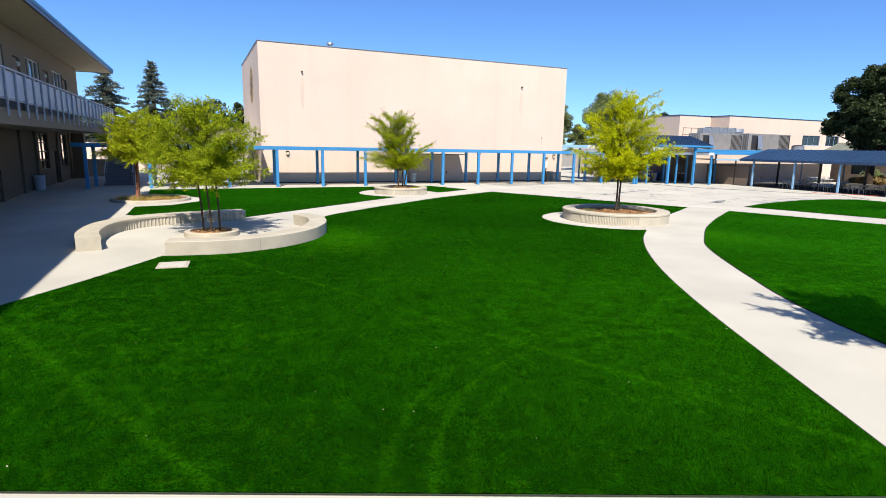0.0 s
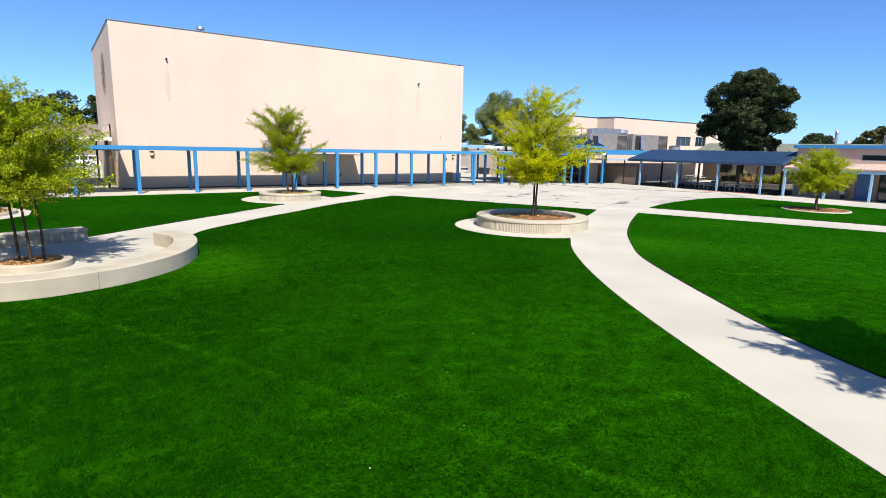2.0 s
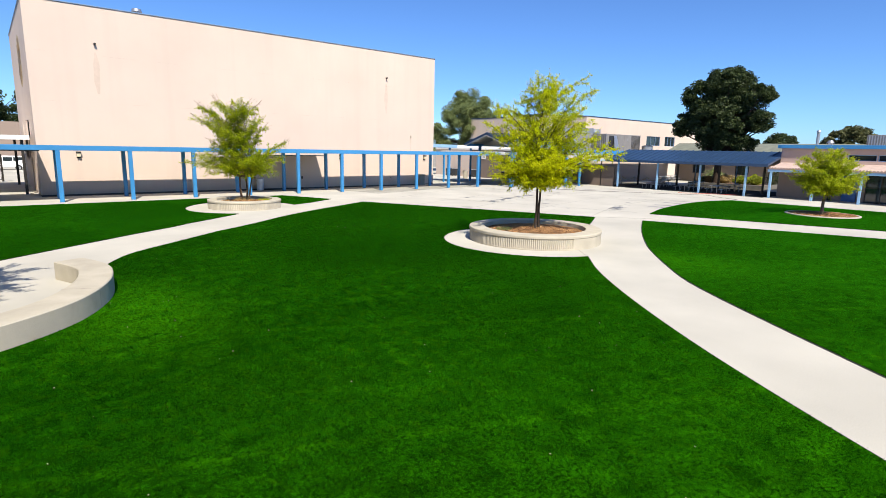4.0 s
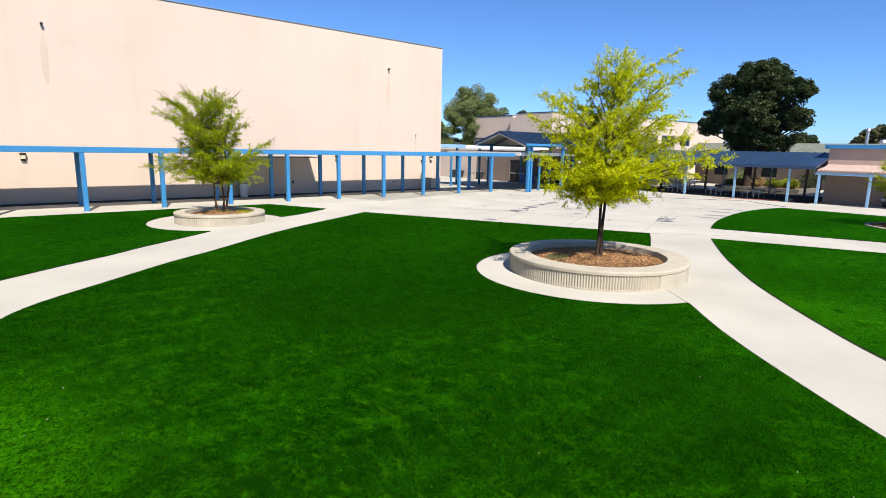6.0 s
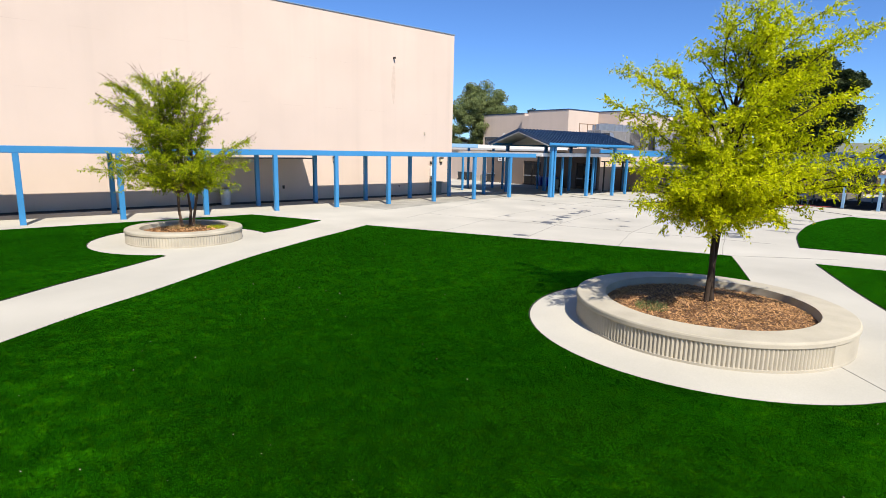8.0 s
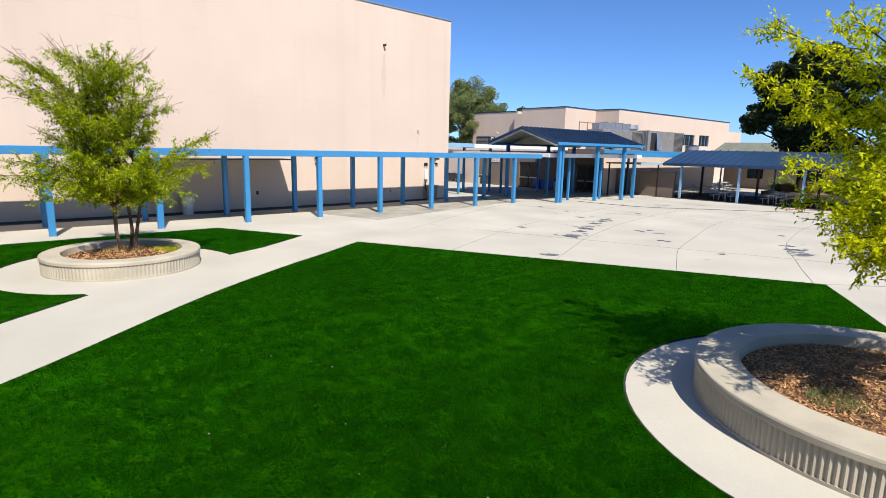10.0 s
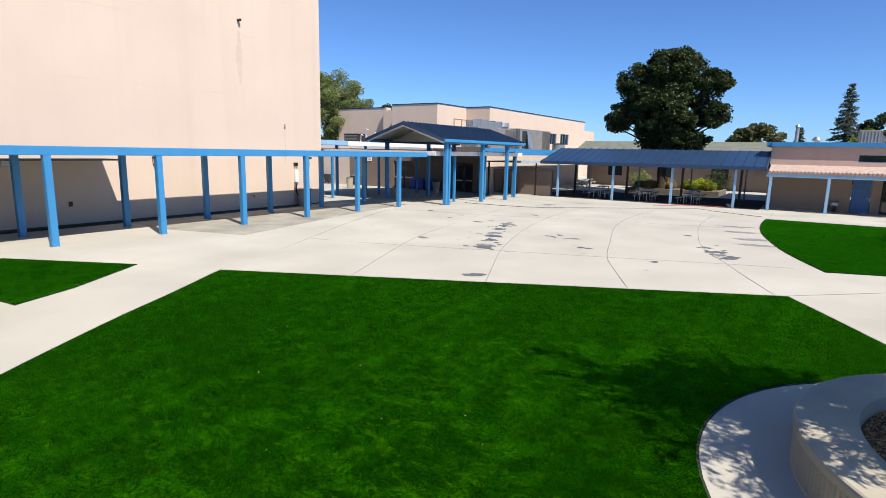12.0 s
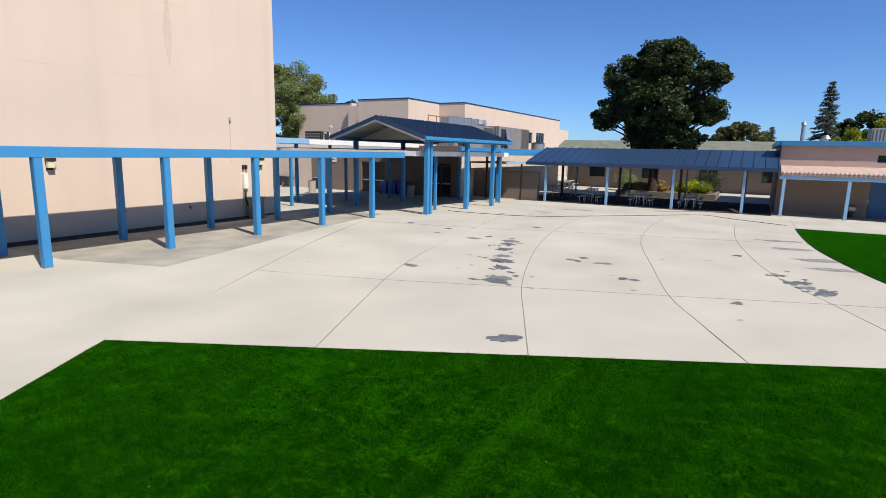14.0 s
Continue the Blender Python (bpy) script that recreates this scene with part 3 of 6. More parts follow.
def seat_wall(name, line, width, h, label, ribs_side=0, cap0=True):
    """A curved concrete seat wall along a centre line; ribs_side: the side (+1 left) whose face is fluted."""
    t = thing(name, (line[0][0], line[0][1], gz(line[0][0], line[0][1])), label, "bench", "curved concrete seat walls")
    pts = [Vector((p[0], p[1], 0)) for p in line]
    fine = [pts[0]]
    for a, b in zip(pts, pts[1:]):
        k = max(1, int((b - a).length / 0.05))
        fine += [a.lerp(b, (i + 1) / k) for i in range(k)]
    prof = [(-1, 0.0), (-1, h - 0.10), (-1.001, h - 0.09), (-1.001, h - 0.02), (-0.95, h), (0.95, h), (1.001, h - 0.02), (1.001, h - 0.09), (1, h - 0.10), (1, 0.0)]
    v, f = [], []
    m = len(prof)
    for i, p in enumerate(fine):
        d = (fine[min(i + 1, len(fine) - 1)] - fine[max(i - 1, 0)]).normalized()
        o = Vector((-d.y, d.x, 0))
        for s, z in prof:
            w = s * width / 2
            if ribs_side and s * ribs_side > 0 and z <= h - 0.10:
                w -= ribs_side * (0.02 if i % 3 == 0 else 0.05)
            q = p + o * w
            v.append((q.x, q.y, gz(q.x, q.y) + z))
    for i in range(len(fine) - 1):
        for j in range(m - 1):
            f.append((i * m + j, (i + 1) * m + j, (i + 1) * m + j + 1, i * m + j + 1))
    f.append(tuple(range(m)))
    f.append(tuple((len(fine) - 1) * m + j for j in reversed(range(m))))
    raw("wall", v, f, PLANTER, t)
    for q in (0.3, 0.62):
        i = int(len(fine) * q)
        d = (fine[i + 1] - fine[i]).normalized() * 0.006
        o = Vector((-d.y, d.x, 0)).normalized() * (width / 2 + 0.003)
        w = []
        for e in (-1, 1):
            p = fine[i] + d * e
            w += [(p.x + o.x, p.y + o.y, gz(p.x, p.y)), (p.x + o.x, p.y + o.y, gz(p.x, p.y) + h + 0.003), (p.x - o.x, p.y - o.y, gz(p.x, p.y) + h + 0.003), (p.x - o.x, p.y - o.y, gz(p.x, p.y))]
        raw("joint", w, [(0, 1, 5, 4), (1, 2, 6, 5), (2, 3, 7, 6)], JOINT, t)
    return t


PL_A, PL_B = (21.1, 21.62), (15.02, 38.46)
planter_a = ring_planter("tree_planter", PL_A, 2.74, 2.1, 0.555, 222, "round fluted concrete seat planter with bark mulch on a pale pad", gz(*PL_A), plain=(-107, -58))
chips(planter_a, PL_A, 2.04, 0.38, 15000, 11, drop=0.10, size=0.02)
planter_b = ring_planter("tree_planter", PL_B, 2.03, 1.53, 0.49, 128, "round fluted concrete planter with dry grass by the covered walkway", gz(*PL_B), 0.04)
chips(planter_b, PL_B, 1.47, 0.4 + gz(*PL_B), 3000, 12, drop=0.10)

front_line = spline([(-0.15, 18.14), (1.35, 17.91), (2.6, 18.18), (3.55, 18.7), (4.5, 19.64), (5.17, 21.0), (5.42, 22.35), (5.3, 23.2), (5.02, 23.95)], 8)
back_line = spline([(-2.5, 19.5), (-2.75, 21.2), (-2.5, 23.3), (-1.4, 24.95), (0.5, 25.8), (2.75, 26.3)], 10)
seat_wall("seat_wall", front_line, 0.72, 0.47, "smooth curved concrete seat wall along the turf")
seat_wall("seat_wall", back_line, 0.72, 0.45, "curved concrete seat wall with a fluted inner face", -1)

low_ring = thing("tree_ring", (1.25, 21.75, 0), "low round concrete tree ring with dark mulch", "planter")
v, f = [], []
for i in range(48):
    a = 2 * math.pi * i / 48
    for r, z in ((0.76, 0.02), (0.78, 0.2), (0.96, 0.2), (0.99, 0.18), (1.0, -0.02)):
        v.append((1.25 + r * math.cos(a), 21.75 + r * math.sin(a), z))
for i in range(48):
    for j in range(4):
        f.append((i * 5 + j, i * 5 + j + 1, ((i + 1) % 48) * 5 + j + 1, ((i + 1) % 48) * 5 + j))
smoothed(raw("kerb", v, f, PLANTER, low_ring), 50)
cyl_part("soil", (1.25, 21.75, 0.0), 0.77, 0.76, 0.12, SOIL, low_ring, "dark soil", 40)
chips(low_ring, (1.25, 21.75), 0.74, 0.12, 1200, 13, drop=0.0)


def flat_ring(name, c, r, label, seed, h=0.12):
    z = gz(*c)
    t = thing(name, (c[0], c[1], z), label, "planter")
    v, f = [], []
    for i in range(56):
        a = 2 * math.pi * i / 56
        for q, zz in ((r - 0.16, 0.01), (r - 0.15, h), (r - 0.02, h), (r, h - 0.02), (r, -0.02)):
            v.append((c[0] + q * math.cos(a), c[1] + q * math.sin(a), z + zz))
    for i in range(56):
        for j in range(4):
            f.append((i * 5 + j, i * 5 + j + 1, ((i + 1) % 56) * 5 + j + 1, ((i + 1) % 56) * 5 + j))
    smoothed(raw("kerb", v, f, PLANTER, t), 50)
    cyl_part("soil", (c[0], c[1], z - 0.02), r - 0.15, r - 0.16, 0.08, SOIL, t, "dry soil", 48)
    chips(t, c, r - 0.2, z + 0.06, 2500, seed, drop=0.0)
    return t


flat_ring("tree_ring", (-1.8, 36.8), 2.2, "wide low concrete tree ring with dry mulch and weeds", 14, 0.16)
flat_ring("tree_ring", (43.6, 17.6), 2.0, "flat concrete tree ring filled with tan mulch in the turf", 15, 0.08)

hatch = thing("utility_cover", (0.05, 16.3, 0.02), "pale rectangular concrete utility cover set in the turf", "cover")
hm = pose(0.06, 16.28, 0.0, 0, 0, -4)
bm = bmesh.new()
add_box(bm, -0.42, 0.42, -0.44, 0.44, -0.05, 0.036, hm)
part("frame", bm, PLANTER, hatch)
bm = bmesh.new()
add_box(bm, -0.34, 0.34, -0.36, 0.36, 0.0, 0.044, hm)
part("lid", bm, CONCRETE, hatch)

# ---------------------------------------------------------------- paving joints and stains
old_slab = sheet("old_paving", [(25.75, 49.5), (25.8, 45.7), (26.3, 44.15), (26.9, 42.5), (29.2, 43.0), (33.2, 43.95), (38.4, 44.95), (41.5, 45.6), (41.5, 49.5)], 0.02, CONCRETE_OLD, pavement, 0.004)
tagged(old_slab, "older stained grey-tan concrete under the walkway")
joint_lines = [
    spline([(26.0, 39.3), (28.2, 40.3), (33.0, 42.4), (38.3, 44.4)], 8),
    spline([(24.54, 34.74), (29.4, 36.75), (32.06, 37.65), (35.31, 38.41), (42.5, 39.8), (47.0, 40.3)], 8),
    spline([(26.17, 31.4), (28.64, 32.46), (30.73, 33.33), (33.1, 34.11), (36.7, 35.11), (41.15, 35.98), (46.3, 36.5), (51.0, 36.7)], 8),
    spline([(27.92, 28.1), (29.92, 29.02), (32.0, 29.9), (35.45, 30.84), (40.67, 32.12), (45.5, 32.6), (51.5, 32.7)], 8),
    spline([(29.7, 24.9), (31.71, 25.75), (33.4, 26.4), (35.42, 27.23), (37.92, 27.91), (42.67, 28.67), (46.68, 28.95), (51.3, 29.05)], 8),
    [(28.2, 40.3), (29.4, 36.75), (30.73, 33.33), (32.0, 29.9), (33.4, 26.4), (34.0, 24.6)],
    [(38.3, 44.4), (40.2, 38.95), (41.4, 35.95), (42.6, 32.1), (43.6, 28.2), (44.3, 26.1)],
    [(52.2, 26.2), (58.5, 26.2)], [(19.79, 17.97), (20.6, 18.95)],
    [(29.75, 24.65), (32.2, 22.0)], [(0.0, 27.2), (-0.4, 26.0)],
]
for ln in joint_lines:
    v, f = [], []
    pts = []
    for a, b in zip(ln, ln[1:]):
        a, b = Vector(a[:2]), Vector(b[:2])
        k = max(1, int((b - a).length / 1.0))
        pts += [a.lerp(b, i / k) for i in range(k)]
    pts.append(Vector(ln[-1][:2]))
    for i, p in enumerate(pts):
        d = (pts[min(i + 1, len(pts) - 1)] - pts[max(i - 1, 0)]).normalized() * 0.0095
        for s, z in ((-1, 0.0), (-0.8, 0.004), (0.8, 0.004), (1, 0.0)):
            q = p + Vector((-d.y, d.x)) * s
            v.append((q.x, q.y, gz(q.x, q.y) + z + 0.001))
    for i in range(len(pts) - 1):
        for j in range(3):
            f.append((4 * i + j, 4 * i + j + 1, 4 * i + j + 5, 4 * i + j + 4))
    raw("joint", v, f, JOINT, pavement, "dark paving joint")


def blot(c, rx, ry, turn, mat, seed):
    """An irregular stain on the paving."""
    g = random.Random(seed)
    v = []
    for i in range(48):
        a = 2 * math.pi * i / 48
        k = 0.75 + 0.5 * noise.noise((math.cos(a) * 1.7 + seed * 3.1, math.sin(a) * 1.7, seed)) + 0.3 * noise.noise((math.cos(a) * 5 + seed, math.sin(a) * 5, 7))
        x, y = rx * k * math.cos(a), ry * k * math.sin(a)
        p = (c[0] + x * math.cos(turn) - y * math.sin(turn), c[1] + x * math.sin(turn) + y * math.cos(turn))
        v.append((p[0], p[1], gz(*p) + 0.003 + 0.0005 * (seed % 9)))
    raw("stain", v, [tuple(range(48))], mat, pavement, "dark stain on the paving")


g = random.Random(5)
for i, (x, y) in enumerate(((37.6, 36.5), (36.8, 36.3), (35.7, 36.0), (34.5, 35.5), (33.7, 35.2), (32.7, 34.8), (31.4, 34.2), (31.0, 34.2))):
    blot((x, y), g.uniform(0.28, 0.5), g.uniform(0.26, 0.42), g.uniform(0, 3), STAIN if i % 3 else WET, i + 1)
    for k in range(3):
        blot((x + g.uniform(-0.7, 0.7), y + g.uniform(-0.6, 0.6)), g.uniform(0.06, 0.2), g.uniform(0.05, 0.14), g.uniform(0, 3), STAIN, 20 + 3 * i + k)
blot((26.85, 32.1), 0.44, 0.32, -0.8, STAIN, 53)
for i, (x, y) in enumerate(((35.2, 27.0), (34.9, 26.6), (35.7, 27.3), (34.6, 26.7), (35.9, 27.0), (36.6, 27.6))):
    blot((x - 0.15, y - 0.2), g.uniform(0.25, 0.5), g.uniform(0.16, 0.3), g.uniform(-0.9, -0.3), STAIN if i % 3 else WET, 60 + i)
    for k in range(2):
        blot((x + g.uniform(-0.7, 0.9), y + g.uniform(-0.4, 0.5)), g.uniform(0.05, 0.18), g.uniform(0.05, 0.12), g.uniform(0, 3), STAIN, 66 + 2 * i + k)
for i, (x, y) in enumerate(((39.4, 42.4), (37.6, 39.9), (39.0, 40.1), (31.4, 37.2), (42.1, 37.1), (38.1, 37.7), (37.3, 38.0), (33.3, 31.3), (33.3, 31.0), (35.2, 33.4), (35.1, 33.1), (35.8, 33.1), (35.2, 32.3), (39.5, 28.6), (32.2, 28.4), (46.8, 40.9), (47.8, 39.5), (48.5, 39.0))):
    blot((x, y), g.uniform(0.14, 0.4), g.uniform(0.09, 0.22), g.uniform(0, 3), STAIN if i % 3 else WET, 80 + i)
blot((53.8, 38.5), 0.3, 1.2, 0.5, WET, 110)
blot((49.9, 39.5), 0.3, 0.7, 0.5, STAIN, 111)
for i, (x, y) in enumerate(((44.6, 27.3), (42.4, 26.8), (40.1, 26.2), (38.5, 25.9))):
    blot((x, y), g.uniform(0.3, 0.5), g.uniform(0.7, 1.0), 0.25, GREY_MARK, 120 + i)
for i in range(40):
    blot((g.uniform(29, 52), g.uniform(27.5, 41.5)), g.uniform(0.05, 0.18), g.uniform(0.04, 0.10), g.uniform(0, 3), DUST, 140 + i)
cable = tube_part("cable", [(p.x, p.y, gz(p.x, p.y) + 0.012) for p in spline([(45.9, 44.0), (45.8, 42.6), (46.7, 38.7), (51.6, 35.0), (56.8, 31.4), (55.4, 29.4), (53.1, 26.6)], 10)], 0.016, BLACK, None, "", 5)
tagged(cable, "thin dark cable lying across the paving", "cable")

# ---------------------------------------------------------------- assembly hall
hall = thing("assembly_hall", (22, 49.6, 0.1), "tall windowless peach stucco hall with a thin blue-grey coping", "building")
X0, X1, Y0, Y1, ZT = 6.12, 37.9, 49.56, 66.5, 12.07
bm = bmesh.new()
wall_with_holes(bm, "y", Y0, 0.3, X0, X1, -0.3, ZT, [])
part("wall_front", bm, STUCCO, hall)
bm = bmesh.new()
wall_with_holes(bm, "x", X0, 0.3, Y0 + 0.3, Y1, -0.3, ZT, [(56.2, 57.2, 3.9, 5.0), (60.0, 61.0, 3.9, 5.0), (54.0, 55.2, -0.3, 2.3)])
part("wall_side", bm, STUCCO, hall)
box_part("wall_side", X1 - 0.3, X1, Y0 + 0.3, Y1, -0.3, ZT, STUCCO, hall, bevel=0)
box_part("wall_back", X0 + 0.3, X1 - 0.3, Y1 - 0.3, Y1, -0.3, ZT, STUCCO, hall, bevel=0)
box_part("roof", X0 + 0.3, X1 - 0.3, Y0 + 0.3, Y1 - 0.3, ZT - 0.7, ZT - 0.5, ROOFING, hall, bevel=0)
bm = bmesh.new()
for b in ((X0 - 0.05, X1 + 0.05, Y0 - 0.05, Y0 + 0.35), (X0 - 0.05, X1 + 0.05, Y1 - 0.35, Y1 + 0.05)):
    add_box(bm, *b, ZT, ZT + 0.06)
for b in ((X0 - 0.05, X0 + 0.35, Y0 + 0.35, Y1 - 0.35), (X1 - 0.35, X1 + 0.05, Y0 + 0.35, Y1 - 0.35)):
    add_box(bm, *b, ZT, ZT + 0.06)
part("coping", bm, BLUE_TRIM, hall, "thin blue-grey metal coping")
box_part("door", X0 + 0.1, X0 + 0.16, 54.05, 55.15, 0.1, 2.27, METAL_DK, hall, "dark side door")
for y in (56.2, 60.0):
    window_parts(hall, "x", X0 + 0.12, y, y + 1.0, 3.9, 5.0, 0, 0, 0.05)

box_part("wall_foot_line", X0 - 0.02, X1 + 0.0, Y0 - 0.02, Y0 - 0.002, -0.2, 0.17, FOOT_LINE, hall, "dark line along the wall foot", 0)
gutter = sheet("wall_foot_shade", [(X0, 48.95), (36.5, 48.95), (36.5, Y0 - 0.03), (X0, Y0 - 0.03)], 0.02, FLOOR_SHADE, pavement, 0.009)
tagged(gutter, "dark strip painting shade on the floor along the hall wall")


def scupper(x):
    """An overflow spout high in the wall with the rain streak below it."""
    t = cyl_part("scupper", (0, 0, 0), 0.07, 0.07, 0.22, METAL_DK, hall, "dark drain spout", 12)
    t.matrix_basis = pose(x, Y0 + 0.02, 9.78, 90, 0, 0)
    n, v, f = 26, [], []
    for i in range(n + 1):
        z = 9.25 - 2.6 * i / n
        w = 0.05 + 0.13 * math.sin(math.pi * (i + 0.5) / (n + 1)) + 0.05 * noise.noise((z * 1.3, x, 0))
        s = 0.05 * noise.noise((z * 0.8, x, 4))
        v += [(x + s - w, Y0 - 0.003, z), (x + s + w, Y0 - 0.003, z)]
    f = [(2 * i, 2 * i + 2, 2 * i + 3, 2 * i + 1) for i in range(n)]
    raw("rain_streak", v, f, STREAK, hall, "faint rust-grey rain streak")


STREAK = material("rain_streak", (0.55, 0.43, 0.34), rough=0.9, vary=0.09, scale=2.5, grain=20)
# hairline plaster seams between the lifts, broken where they were smoothed over
g = random.Random(17)
SEAM = material("plaster_seam", (0.50, 0.39, 0.31), rough=0.9, vary=0.15, scale=2.0)
for z0 in (6.08, 9.06):
    x = X0 + 0.4
    while x < X1 - 1.0:
        ln = g.uniform(0.5, 2.2)
        v = []
        for k in range(9):
            xx, zz, w = x + ln * k / 8, z0 + 0.02 * noise.noise((x + k * 0.4, z0, 1)), 0.004 * (1 - abs(k - 4) / 4) + 0.0015
            v += [(xx, Y0 - 0.003, zz - w), (xx, Y0 - 0.003, zz + w)]
        raw("plaster_seam", v, [(2 * k, 2 * k + 2, 2 * k + 3, 2 * k + 1) for k in range(8)], SEAM, hall, "faint hairline seam in the stucco")
        x += ln + g.uniform(0.6, 3.5)
scupper(9.75)
scupper(32.3)
# faded emblem, plain dark strokes on a pale disc
em = Matrix.Translation((X0 - 0.004, 56.2, 9.0)) @ Matrix.Rotation(radians(-90), 4, "Y")
bm = bmesh.new()
for k in range(5):
    r = em @ Matrix.Rotation(radians(36 * k + 10), 4, "Z")
    add_box(bm, -1.55, 1.55, -0.14, 0.14, 0, 0.02, r)
part("emblem", bm, material("bronze_paint", (0.20, 0.13, 0.06), rough=0.6), hall, "bronze star-shaped wall emblem")
bm = bmesh.new()
bmesh.ops.create_circle(bm, cap_ends=True, segments=40, radius=1.75, matrix=em @ Matrix.Translation((0, 0, -0.001)))
part("emblem_disc", bm, material("faded_gold", (0.42, 0.30, 0.14), rough=0.7), hall, "faded gold disc")


def wall_lamp(x, z=2.72, y=None, name="wall_lamp"):
    y = Y0 if y is None else y
    t = thing(name, (x, y, z), "small bronze wall lantern with a pale lens on the stucco", "lamp", "wall lanterns")
    box_part("back_plate", x - 0.11, x + 0.11, y - 0.04, y - 0.002, z - 0.2, z + 0.22, METAL_DK, t)
    box_part("hood", x - 0.14, x + 0.14, y - 0.24, y - 0.04, z + 0.12, z + 0.22, METAL_DK, t)
    box_part("lens", x - 0.11, x + 0.11, y - 0.2, y - 0.042, z - 0.12, z + 0.118, LAMPGLASS, t, "yellowed lens")
    return t


for x in (8.3, 27.5, 36.75):
    wall_lamp(x)
# electrical cabinet and conduit at the hall's corner
el = thing("electrical_panel", (35.8, Y0, 1.4), "pale grey wall cabinet with conduits on the stucco", "cabinet")
box_part("cabinet", 35.68, 35.92, Y0 - 0.16, Y0 - 0.002, 1.5, 2.2, WHITE, el)
box_part("meter", 35.68, 35.76, Y0 - 0.12, Y0 - 0.002, 2.4, 2.62, METAL_DK, el)
box_part("meter", 35.85, 35.93, Y0 - 0.12, Y0 - 0.002, 2.4, 2.62, METAL_DK, el)
tube_part("conduit", [(35.8, Y0 - 0.08, 1.36), (35.8, Y0 - 0.08, 0.9), (36.1, Y0 - 0.1, 0.45)], 0.035, METAL_DK, el)
tube_part("conduit", [(35.68, Y0 - 0.08, 1.36), (35.68, Y0 - 0.08, 0.3)], 0.03, METAL, el)
sec = thing("wall_camera", (35.1, Y0, 4.7), "small pale wall bracket with a hanging cable", "fixture")
box_part("body", 35.06, 35.14, Y0 - 0.1, Y0 - 0.002, 4.6, 4.78, PLANTER, sec)
tube_part("cable", [(35.1, Y0 - 0.015, 4.6), (35.11, Y0 - 0.015, 3.3), (35.1, Y0 - 0.015, 2.7)], 0.004, PLANTER, sec)
bib = thing("wall_tap", (32.79, Y0, 0.8), "small dark hose tap low on the stucco wall", "tap")
tube_part("pipe", [(32.79, Y0 - 0.002, 0.83), (32.79, Y0 - 0.1, 0.83), (32.79, Y0 - 0.13, 0.76)], 0.02, METAL_DK, bib)
cyl_part("wheel", (32.79, Y0 - 0.09, 0.86), 0.045, 0.045, 0.02, METAL_DK, bib, "", 12)
outlet = thing("wall_outlet", (23.88, Y0, 1.0), "small dark outlet cover on the stucco wall", "fixture")
box_part("cover", 23.81, 23.95, Y0 - 0.04, Y0 - 0.002, 0.9, 1.1, METAL_DK, outlet, "", 0.008)
wbox = thing("wall_box", (21.82, Y0, 2.69), "square pale metal box on the stucco wall", "fixture")
box_part("cover", 21.67, 21.97, Y0 - 0.09, Y0 - 0.002, 2.54, 2.84, METAL, wbox, "", 0.012)
ub = thing("utility_box", (36.0, 48.9, 0.1), "grey-green utility cabinet on the paving at the hall's corner", "cabinet")
box_part("body", 35.68, 36.24, 48.72, 49.22, 0.1, 1.05, GREYBOX, ub, "", 0.03)
box_part("lid", 35.63, 36.29, 48.67, 49.27, 1.05, 1.13, GREYBOX, ub, "", 0.02)
for i, (x, y) in enumerate(((12.95, 52.5), (28.3, 53.5))):
    vt = thing("roof_vent", (x, y, ZT - 0.5), "galvanised round roof ventilator on the hall", "vent", "roof ventilators")
    s = (1.0, 0.55)[i]
    cyl_part("pipe", (x, y, ZT - 0.5), 0.22 * s, 0.22 * s, 0.95 * s + 0.2, METAL, vt)
    cyl_part("cap", (x, y, ZT - 0.3 + 0.95 * s), 0.34 * s, 0.3 * s, 0.22 * s, METAL, vt, "", 20, 0.02)


# ---------------------------------------------------------------- covered walkway
FV, RV, PZ0, PZ1 = 44.85, 47.72, 3.06, 3.35
walkway = thing("covered_walkway", (18, FV, 0.1), "long flat-roofed walkway cover on bright blue steel posts", "canopy")


def post(x, y, z0, z1, w, mat, parent, label=""):
    bm = bmesh.new()
    add_box(bm, x - w / 2, x + w / 2, y - w / 2, y + w / 2, z0, z1)
    bmesh.ops.bevel(bm, geom=[e for e in bm.edges if abs(e.verts[0].co.z - e.verts[1].co.z) > 0.5], offset=0.015, segments=2, affect="EDGES")
    p = part("post", bm, mat, parent, label)
    box_part("base_plate", x - w * 0.58, x + w * 0.58, y - w * 0.58, y + w * 0.58, z0 - 0.01, z0 + 0.015, METAL, p, "", 0.004)
    return p


for x in [-6.3, -2.3] + [10.43 + 3.648 * k for k in range(-2, 9)]:
    if x < 39.7:
        post(x, FV, gz(x, FV), PZ0, 0.22, BLUE, walkway)
        post(x + 0.12, RV, gz(x, RV), PZ0, 0.22, BLUE, walkway)
box_part("beam", -7.1, 42.4, FV - 0.10, FV + 0.10, PZ0, PZ1, BLUE, walkway, "bright blue front beam", 0.012)
box_part("beam", -7.1, 42.4, RV - 0.10, RV + 0.04, PZ0, PZ1 - 0.02, BLUE, walkway, "", 0.012)
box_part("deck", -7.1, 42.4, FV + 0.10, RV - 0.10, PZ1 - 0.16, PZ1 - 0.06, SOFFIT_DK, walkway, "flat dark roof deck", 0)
for k in range(-4, 9):
    x = 10.43 + 3.648 * k
    box_part("joist", x - 0.06, x + 0.06, FV + 0.10, RV - 0.10, PZ0 + 0.04, PZ1 - 0.16, BLUE, walkway, "", 0)
